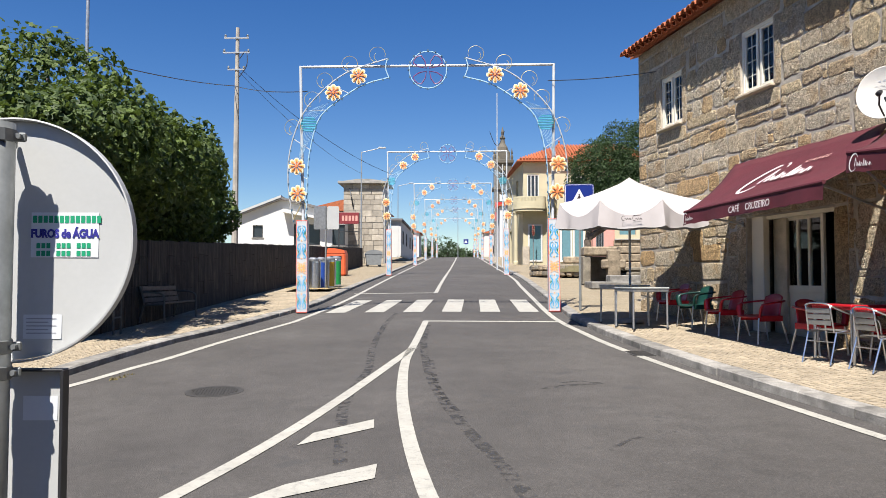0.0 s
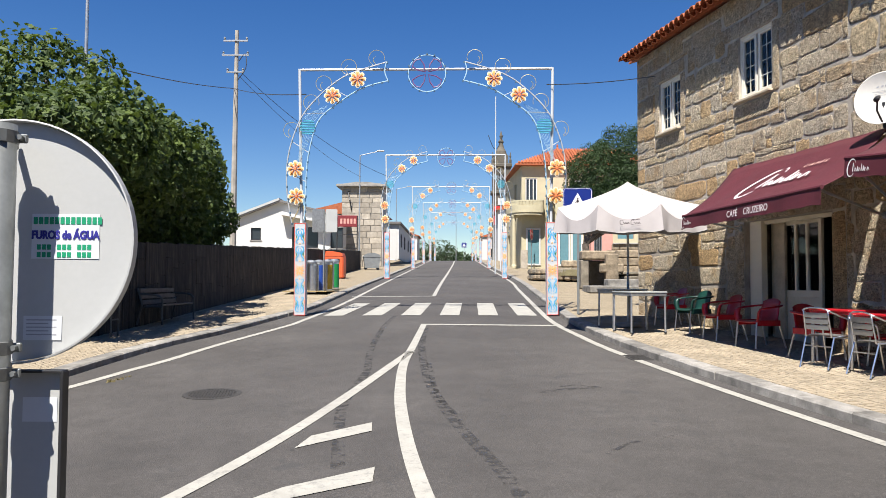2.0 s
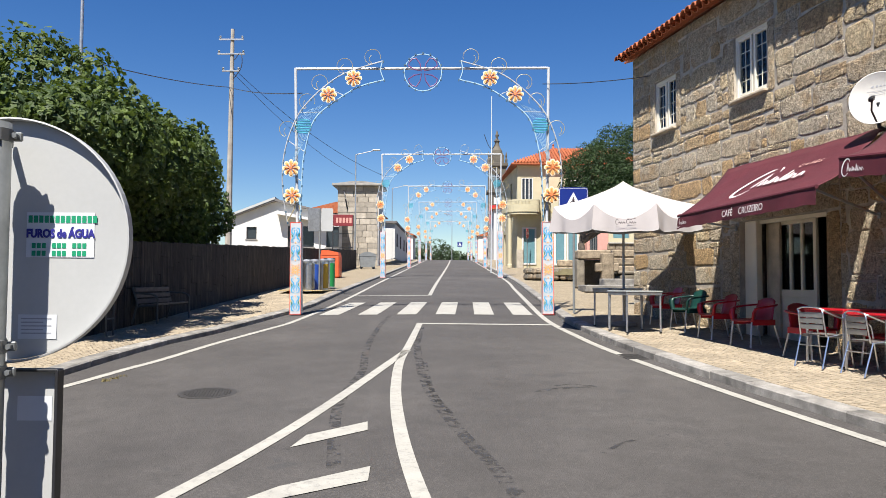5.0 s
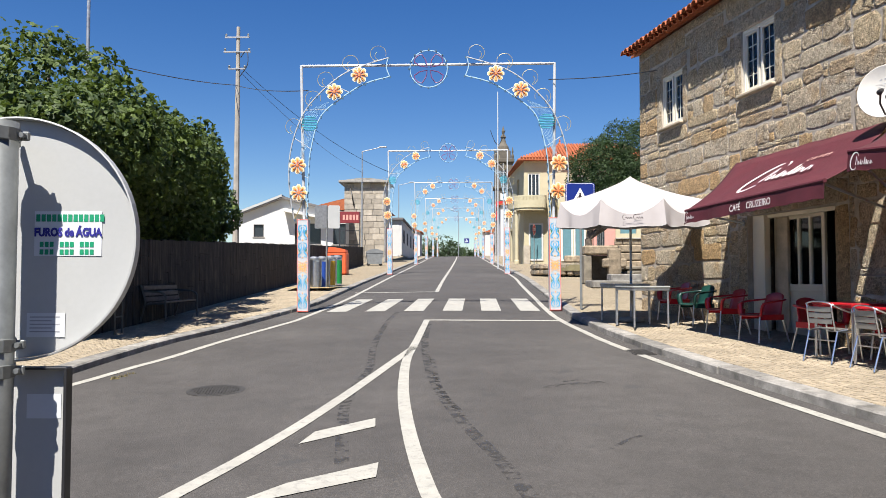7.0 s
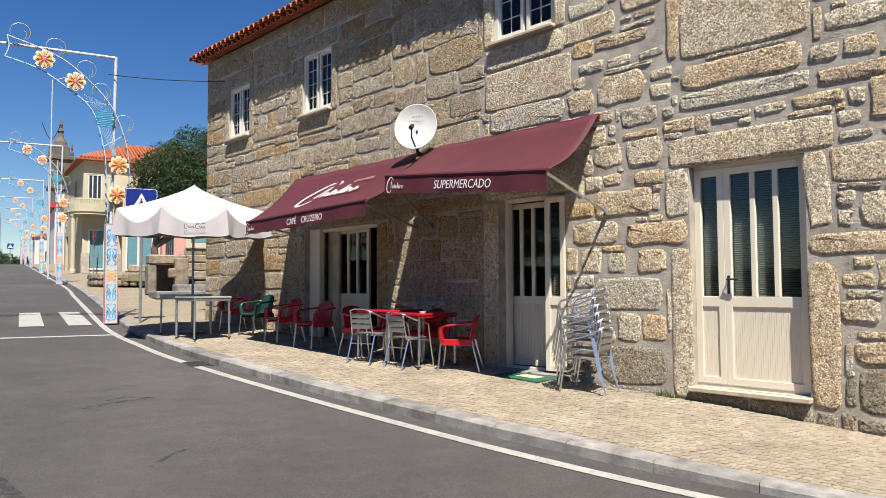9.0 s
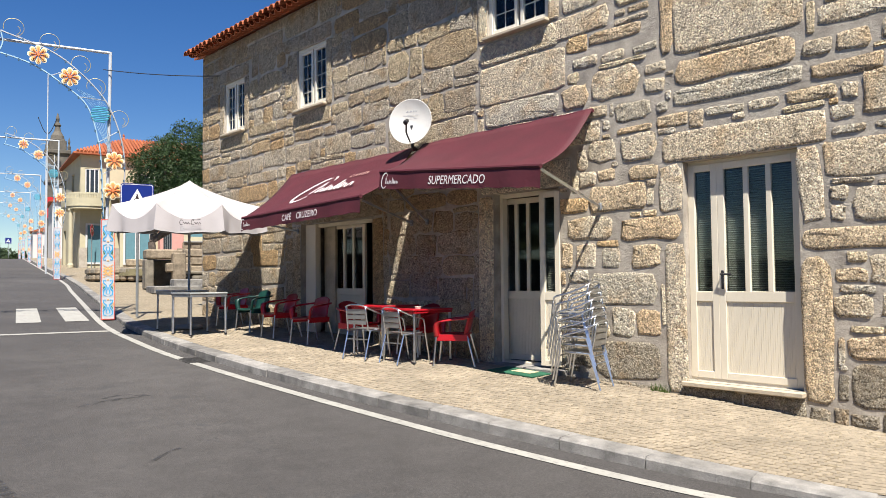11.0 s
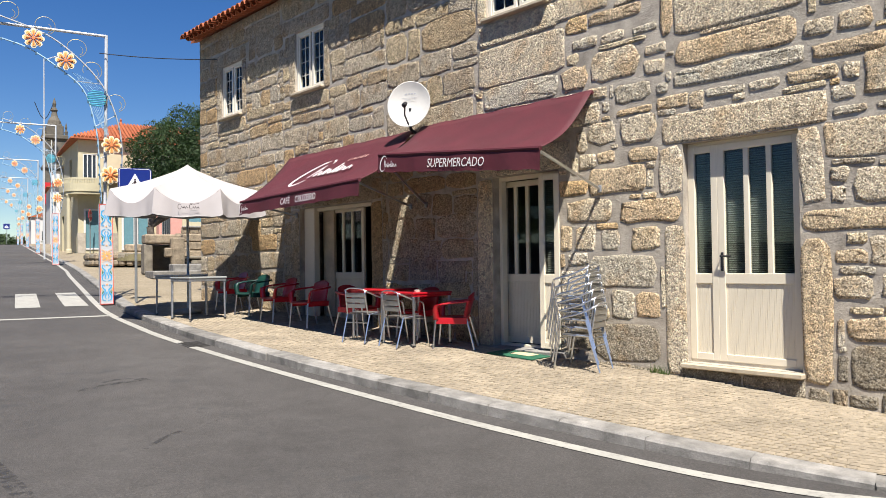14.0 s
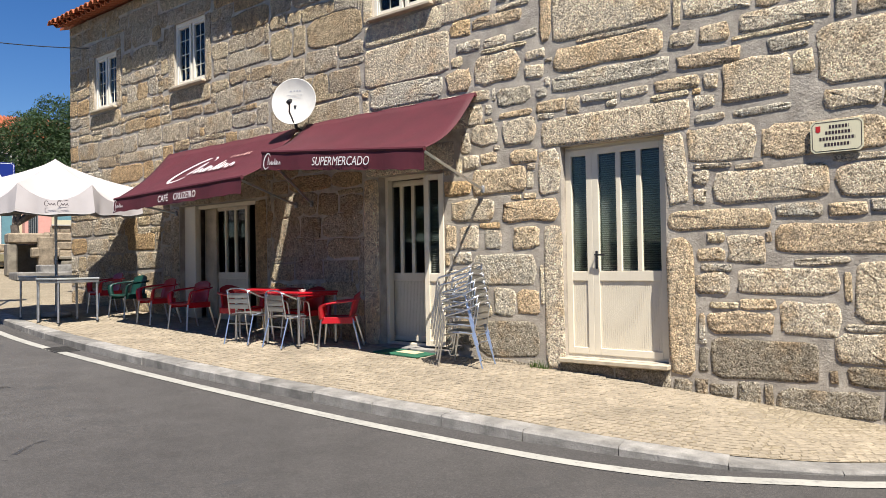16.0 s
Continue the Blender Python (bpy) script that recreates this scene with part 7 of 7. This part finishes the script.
nv = thing("church_nave", stand_uv(12.5, 132, 0), "granite church nave with tile roof", "church")
part("wall", B(((9, 14, 8), (0, 6, 4))), CHURCH_STONE, nv)
part("roof", prism(bmesh.new(), [(-4.8, 8), (4.8, 8), (0, 10.2)], 15, axes((0, 13.5, 0), (1, 0, 0), (0, 0, 1))), TERRACOTTA, nv)
for u, v, h in ((2.45, 45, 10.8), (3.2, 52, 7.2), (3.4, 66, 9.0)):
    fm = thing("flag_mast", stand_uv(u, v, 0), "slender white painted mast at the kerb", "mast")
    part("mast", T([(0, 0, 0), (0, 0, h)], 0.045, 8, taper=0.025), ARCH_WHITE, fm)
    part("cradle", T(smooth_path([(-0.45, 0, h * 0.78), (-0.2, 0, h * 0.72), (0, 0, h * 0.7), (0.2, 0, h * 0.72), (0.45, 0, h * 0.78)], 3), 0.02, 5), BLACK, fm)
# far houses along the crest
for u, v, w, h, mt in ((9.5, 150, 8, 6, RENDER_WHITE), (-9.5, 118, 7, 4, RENDER_WHITE), (8.5, 95, 6, 6.5, RENDER_WHITE)):
    fh = thing("far_house", stand_uv(u, v, 0), "plain white house far up the street", "house")
    holes = [(-w * 0.3, -w * 0.15, h * 0.3, h * 0.6), (w * 0.1, w * 0.3, h * 0.3, h * 0.6)]
    part("wall", hole_front(bmesh.new(), w, h, 0.4, holes), mt, fh)
    for x in (-w / 2 + 0.15, w / 2 - 0.15):
        part("side_wall", B(((0.3, 8, h), (x, 4.3, h / 2))), mt, fh)
    part("roof", prism(bmesh.new(), [(-w / 2 - 0.4, h), (w / 2 + 0.4, h), (0, h + 1.6)], 9, axes((0, 8.7, 0), (1, 0, 0), (0, 0, 1))), TERRACOTTA, fh)
    for x0, x1, z0, z1 in holes:
        far_window(fh, (x0 + x1) / 2, z0, x1 - x0, z1 - z0, RENDER_WHITE)


# ---- setts of the two pavements ----
def setts(parent, line, side, y0, y1, wide, near):
    """Rows of small cut stones behind the kerb, y0 to y1 along it; those inside the box near are parts, the rest one part."""
    rng = random.Random(17 + side)
    step = 0.078
    pts = [p for p in resample(line, step) if y0 < p.y < y1]
    pts = [(p, (q - o).normalized()) for o, p, q in zip(pts, pts[1:], pts[2:])]
    verts, faces = [], []
    shapes = []
    for _ in range(6):          # a handful of shapes for the single pieces
        bm = bmesh.new()
        h = [rng.uniform(0.029, 0.036) for _ in range(8)]
        rings = [[bm.verts.new((sx * h[i] * k, sy * h[i + 4] * k, z + rng.uniform(-0.001, 0.001))) for i, (sx, sy) in enumerate(((-1, -1), (1, -1), (1, 1), (-1, 1)))] for k, z in ((1.0, -0.02), (1.0, 0.003), (0.8, 0.008))]
        for a, b in zip(rings, rings[1:]):
            for i in range(4):
                bm.faces.new((a[i], a[(i + 1) % 4], b[(i + 1) % 4], b[i]))
        bm.faces.new(rings[2])
        me = bpy.data.meshes.new("sett")
        bm.to_mesh(me)
        bm.free()
        me.materials.append(SETT_PIECE)
        shapes.append(me)
    singles = 0
    for k in range(int(wide / step)):
        shift = 0.5 * (k % 2)
        for j, (p, d) in enumerate(pts):
            n = Vector((d.y, -d.x, 0)) * side
            off = 0.285 + step * k
            c = p + n * (off + rng.uniform(-0.005, 0.005)) + d * (step * shift + rng.uniform(-0.006, 0.006))
            if side > 0 and c.x > X0 - 0.05 or rng.random() < 0.012:
                continue
            if side > 0:
                z = zat(c.x, c.y) + kerb_up(c.x, c.y) - 0.006 + 0.0123 * (c.x - p.x - 0.23)
            else:
                z = zat(c.x, c.y) + 0.094 + 0.012 * (off - 0.23) + 0.002
            z += rng.uniform(-0.0025, 0.0025)
            turn = math.atan2(d.y, d.x) + rng.uniform(-0.09, 0.09)
            if near[0] < c.x < near[1] and near[2] < c.y < near[3] and singles < 300:
                o = new("sett", rng.choice(shapes))
                o.parent = parent
                o.matrix_basis = Matrix.Translation((c.x, c.y, z)) @ Matrix.Rotation(turn, 4, "Z")
                singles += 1
                continue
            ct, st_ = math.cos(turn), math.sin(turn)
            i = len(verts)
            for kk, zz in ((1.0, -0.02), (1.0, 0.003), (0.8, 0.008)):
                for sx, sy in ((-1, -1), (1, -1), (1, 1), (-1, 1)):
                    x, y = sx * 0.0335 * kk * rng.uniform(0.9, 1.08), sy * 0.0335 * kk * rng.uniform(0.9, 1.08)
                    verts.append((c.x + x * ct - y * st_, c.y + x * st_ + y * ct, z + zz))
            for r in (0, 4):
                faces += [(i + r + q, i + r + (q + 1) % 4, i + r + 4 + (q + 1) % 4, i + r + 4 + q) for q in range(4)]
            faces.append((i + 8, i + 9, i + 10, i + 11))
    tagged(from_lists("sett_field", verts, faces, SETT_FIELD, parent), "small pale stone setts", kind="stuff")


setts(pav_r, RIGHT, 1, -1.2, 16.0, 2.75, (5.4, 7.0, 1.0, 2.6))
setts(pav_l, LEFT, -1, 9.6, 27.0, 2.6, (-9, -2.0, 9.0, 12.0))


# ---- kerb stones and facade stones ----
kerbs(pav_r, RIGHT, 1)
kerbs(pav_l, LEFT, -1)


def stone_mesh(bm, y0, y1, z0, z1, rng, proud, irregular=1.0):
    """One quarry-faced block: an uneven outline with broken corners and a bulged face, standing proud towards -x."""
    w, h = y1 - y0, z1 - z0
    r = min(w, h)
    my, mz = (y0 + y1) / 2, (z0 + z1) / 2
    n = 12 if max(w, h) < 0.35 else 16
    power = 2 / (rng.uniform(4.0, 8.0) if irregular == 1.0 else 11.0)
    jag = min(0.028, r * 0.10) * irregular
    tilt = rng.uniform(-0.05, 0.05) * irregular * min(1.0, 0.4 / w)
    out = []
    for k in range(n):
        a = math.tau * (k + 0.5 * (n == 12)) / n
        c, s = math.cos(a), math.sin(a)
        py = math.copysign(abs(c) ** power, c) * w / 2 + rng.uniform(-jag, jag * 0.5) * (1 if c > 0 else -1)
        pz = math.copysign(abs(s) ** power, s) * h / 2 + rng.uniform(-jag, jag * 0.5) * (1 if s > 0 else -1)
        out.append((my + py + pz * tilt, mz + pz - py * tilt))
    e = min(0.028, r * 0.14)
    rings = []
    for inset, px in ((0, 0.004), (e * 0.35, -proud * 0.65), (e * 1.3, -proud)):
        fy, fz = max(0.1, 1 - inset * 2 / w), max(0.1, 1 - inset * 2 / h)
        rings.append([bm.verts.new((px + (rng.uniform(-0.006, 0.004) * irregular if inset > e else 0), my + (py - my) * fy, mz + (pz - mz) * fz)) for py, pz in out])
    for p, q in zip(rings, rings[1:]):
        for k in range(n):
            bm.faces.new((p[k], q[k], q[(k + 1) % n], p[(k + 1) % n])).smooth = True
    mid = bm.verts.new((-proud * (1.0 + 0.35 * irregular), my, mz))
    for k in range(n):
        bm.faces.new((rings[2][k], mid, rings[2][(k + 1) % n]))
    return bm


# dressed and rubble blocks that stand out round the south door: y from, y to, z from, z to, and their stone (pale, ochre, grey)
STONES_BY_DOOR = [(5.66, 7.19, 4.09, 4.64, "p"), (5.78, 7.09, 3.77, 4.07, "g"), (5.32, 5.72, 3.79, 4.08, "o"), (5, 5.9, 4.71, 5, "p"), (4.56, 5.29, 4.52, 4.66, "o"), (5.17, 5.54, 4.28, 4.41, "g"), (4.78, 5.11, 4.27, 4.39, "p"), (4.59, 5.26, 3.81, 4.19, "p"), (4.25, 4.51, 4.01, 4.12, "p"), (4.27, 4.53, 3.78, 3.95, "p"), (4.44, 4.94, 3.51, 3.73, "g"), (4.36, 4.66, 4.29, 4.37, "g"), (4.92, 5.33, 3.07, 3.33, "p"), (4.38, 4.85, 3.02, 3.35, "p"), (5.23, 5.46, 2.79, 2.97, "p"), (4.95, 5.19, 2.83, 2.98, "o"), (4.37, 4.75, 2.81, 2.96, "o"), (4.54, 5.32, 2.46, 2.77, "o"), (5, 5.67, 2.14, 2.42, "p"), (4.1, 4.89, 2.1, 2.36, "o"), (5.25, 5.54, 1.79, 2.09, "p"), (4.89, 5.15, 1.79, 2.02, "g"), (4.37, 4.73, 1.78, 2.05, "o"), (4.4, 5.33, 1.35, 1.74, "g"), (4.71, 5.03, 0.98, 1.31, "g"), (4.37, 4.69, 0.99, 1.31, "o"), (4.38, 5.28, 0.47, 0.94, "g"), (5.59, 5.77, 1.8, 2.11, "o")]
STONES_OVER_DOOR = [(2.55, 4.31, 2.95, 3.27, "p"), (4.15, 4.31, 4.18, 4.97, "o"), (2.73, 4.14, 4.14, 4.84, "p"), (2.81, 4.13, 3.79, 4.07, "o"), (2.75, 4.17, 3.57, 3.76, "g"), (3.36, 3.78, 3.4, 3.48, "g"), (2.99, 3.3, 3.39, 3.48, "p"), (3.99, 4.37, 3.36, 3.49, "o"), (2.45, 2.92, 3.38, 3.5, "o"), (2.48, 2.76, 3.8, 3.97, "p"), (2.04, 2.68, 3.57, 3.72, "o"), (2.14, 2.44, 3.79, 3.97, "p"), (2.3, 2.51, 3.15, 3.28, "p"), (4.08, 4.36, 2.39, 2.93, "p"), (4.06, 4.3, 0.4, 2.04, "p"), (2.6, 2.83, 2.19, 2.92, "p"), (2.27, 2.41, 3.33, 3.49, "p"), (2.21, 2.5, 3.01, 3.08, "g"), (4.23, 4.37, 3.54, 3.65, "g")]
STONES_SOUTH = [(1.79, 2.81, 1.92, 2.12, "o"), (2.53, 2.83, 0.44, 1.85, "o"), (1.59, 2.23, 3.15, 3.57, "p"), (1.92, 2.59, 2.6, 2.95, "p"), (0.83, 1.87, 2.57, 2.9, "o"), (1.27, 2.34, 2.18, 2.49, "p"), (0.46, 1.23, 2.16, 2.47, "p"), (2.38, 2.54, 2.38, 2.52, "p"), (2.4, 2.54, 2.19, 2.33, "p"), (1.86, 2.21, 1.57, 1.87, "p"), (1.35, 1.75, 2.01, 2.13, "g"), (0.98, 1.3, 2, 2.12, "o"), (0.55, 1.78, 1.65, 1.94, "o"), (1.2, 2.13, 1.27, 1.54, "p"), (2.23, 2.51, 1.61, 1.74, "o"), (2.2, 2.52, 1.27, 1.49, "p"), (1.79, 2.43, 0.89, 1.11, "o"), (1.21, 1.74, 0.91, 1.22, "p"), (1.39, 2.41, 0.45, 0.85, "p"), (0.56, 1.11, 1.04, 1.59, "p"), (0.92, 1.8, 0.16, 0.42, "g")]
STONES_SOUTH_REST = [(0.78, 1.26, 0.66, 0.94, "p"), (0.51, 1.36, 3.19, 3.76, "p"), (1.43, 1.79, 3.58, 3.73, "g"), (1.23, 2.06, 3.83, 4.01, "p"), (1.92, 2.61, 4.07, 4.27, "p"), (0.86, 1.31, 2.96, 3.15, "p"), (1.59, 2.12, 3.02, 3.09, "g"), (2.17, 2.47, 1.51, 1.58, "g"), (1.77, 2.1, 1.14, 1.23, "o"), (0.74, 1.18, 0.47, 0.64, "g"), (2.17, 2.42, 0.28, 0.39, "g")]


def facade():
    rng = random.Random(11)
    blocks = []   # dressed blocks round the other openings: y0, y1, z0, z1
    D1, D2, D3 = OPEN["door_1"], OPEN["door_2"], OPEN["door_3"]
    blocks += [(D3[0] - 0.02, D3[0] + 0.62, 0.2, D3[2] - 0.06), (D3[0] + 0.62, D3[1] + 0.1, 0.2, D3[2] - 0.06)]
    blocks += [(D2[0] - 0.2, D2[1] + 0.25, D2[3], D2[3] + 0.36), (D1[0] - 0.3, D1[1] + 0.3, D1[3], D1[3] + 0.38)]
    blocks += [(D2[1], D2[1] + 0.3, 0.5, D2[3] - 0.01), (D1[0] - 0.3, D1[0], 0.6, D1[3] - 0.01), (D1[1], D1[1] + 0.28, 0.7, D1[3] - 0.01)]
    for nm in ("window_1", "window_2", "window_3"):
        y0, y1, z0, z1 = OPEN[nm]
        blocks += [(y0 - 0.2, y1 + 0.2, z1, min(z1 + 0.3, TOP)), (y0 - 0.16, y1 + 0.16, z0 - 0.40, z0 - 0.075), (y1, y1 + 0.2, z0 - 0.06, z1 - 0.01), (y0 - 0.2, y0, z0 - 0.06, z1 - 0.01)]
    holes = [tuple(o) for o in OPEN.values()] + [(o[0] - 0.08, o[1] + 0.08, o[2] - 0.08, o[2]) for o in OPEN.values()]
    known = [b for group in (STONES_BY_DOOR, STONES_OVER_DOOR, STONES_SOUTH, STONES_SOUTH_REST) for b in group]
    taken = holes + blocks + [b[:4] for b in known]
    stones = [(b, 0.014, 0.4, "") for b in blocks]
    stones += [(b[:4], rng.uniform(0.006, 0.014), 0.45 if b[4] == "p" and max(b[1] - b[0], b[3] - b[2]) > 1.2 else 1.0, b[4]) for b in known]

    def free(c):
        for t in taken:
            if c[0] < t[1] and c[1] > t[0] and c[2] < t[3] and c[3] > t[2]:
                cands = [(c[0], min(c[1], t[0]), c[2], c[3]), (max(c[0], t[1]), c[1], c[2], c[3]), (c[0], c[1], c[2], min(c[3], t[2])), (c[0], c[1], max(c[2], t[3]), c[3])]
                cands = [q for q in cands if q[1] - q[0] > 0.07 and q[3] - q[2] > 0.06]
                if not cands:
                    return None
                c = max(cands, key=lambda q: (q[1] - q[0]) * (q[3] - q[2]))
        return c

    def bound(b, z):
        return b + (0.22 * noise.noise(Vector((b * 3.1, z * 2.3, 4.0))) if -2.5 < b < Y1 else 0.0)

    marks = [-2.6, 0.6, 2.45, 4.4, 7.3, 9.3, 12.5, Y1]
    spans = list(zip(marks, marks[1:]))
    seg, z = 0, -0.15
    while seg < len(spans):
        if z > TOP - 0.08:
            seg, z = seg + 1, -0.15 - rng.uniform(0, 0.2)
            continue
        h = rng.choice((0.24, 0.30, 0.36, 0.42, 0.48))
        if z + h > TOP - 0.16:
            h = TOP - z
        y, end = bound(spans[seg][0], z + h / 2), bound(spans[seg][1], z + h / 2)
        while y < end - 0.02:
            w = rng.uniform(0.28, 0.75) if rng.random() < 0.6 else rng.uniform(0.7, 1.25)
            w = min(w, end - y)
            if end - (y + w) < 0.25:
                w = end - y
            dz = rng.uniform(-0.03, 0.03)
            cells = []
            if h > 0.33 and w < 0.6 and rng.random() < 0.45:
                s = rng.uniform(0.35, 0.65)
                cells = [(y, y + w, z, z + h * s), (y, y + w, z + h * s, z + h)]
            elif w > 0.45 and rng.random() < (0.45 if y < 7.2 else 0.2):
                s = rng.uniform(0.10, 0.20)          # a small pinning stone beside a large one
                nn = rng.choice((2, 3))
                cells = [(y + s, y + w, z, z + h)] + [(y, y + s, z + h * i / nn, z + h * (i + 1) / nn) for i in range(nn)]
            elif h > 0.34 and rng.random() < (0.45 if y < 7.2 else 0.15):
                s = rng.uniform(0.72, 0.8)           # a thin levelling course on top
                m = y + w * rng.uniform(0.3, 0.7)
                cells = [(y, y + w, z, z + h * s), (y, m, z + h * s, z + h), (m, y + w, z + h * s, z + h)]
            else:
                cells = [(y, y + w, z, z + h)]
            for c in cells:
                c = (c[0], c[1], c[2] + dz, c[3] + dz)
                c = free(c)
                if c and c[3] > zat(X0, (c[0] + c[1]) / 2) + 0.05:
                    stones.append((c, rng.uniform(0.005, 0.012), 1.0, ""))
            y += w
        z += h
    stones.sort(key=lambda s: abs((s[0][0] + s[0][1]) / 2 - 4.0) + 0.8 * abs((s[0][2] + s[0][3]) / 2 - 2.2))
    rest, rest_old = bmesh.new(), bmesh.new()
    for i, (c, proud, irr, tone) in enumerate(stones):
        y0, z0, z1 = c[0], c[2], c[3]
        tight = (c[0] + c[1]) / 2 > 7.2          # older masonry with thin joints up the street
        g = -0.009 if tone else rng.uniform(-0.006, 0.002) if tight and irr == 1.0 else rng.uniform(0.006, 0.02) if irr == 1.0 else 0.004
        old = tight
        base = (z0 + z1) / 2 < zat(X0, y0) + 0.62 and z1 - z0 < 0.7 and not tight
        y0, y1, z0, z1 = c[0] + g, c[1] - g, c[2] + g, c[3] - g
        if y1 - y0 < 0.05 or z1 - z0 < 0.045:
            continue
        if i < 300:
            bm = stone_mesh(bmesh.new(), y0, y1, z0, z1, rng, proud, irr)
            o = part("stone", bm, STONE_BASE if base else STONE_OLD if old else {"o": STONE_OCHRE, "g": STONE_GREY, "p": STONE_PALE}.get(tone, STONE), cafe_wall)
            o.location.x = X0 - 0.001
        else:
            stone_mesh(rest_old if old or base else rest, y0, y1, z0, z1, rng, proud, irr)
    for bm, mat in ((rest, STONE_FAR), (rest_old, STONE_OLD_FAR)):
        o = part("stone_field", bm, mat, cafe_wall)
        o.location.x = X0 - 0.001
        tagged(o, "rubble granite blocks", kind="stuff")


facade()
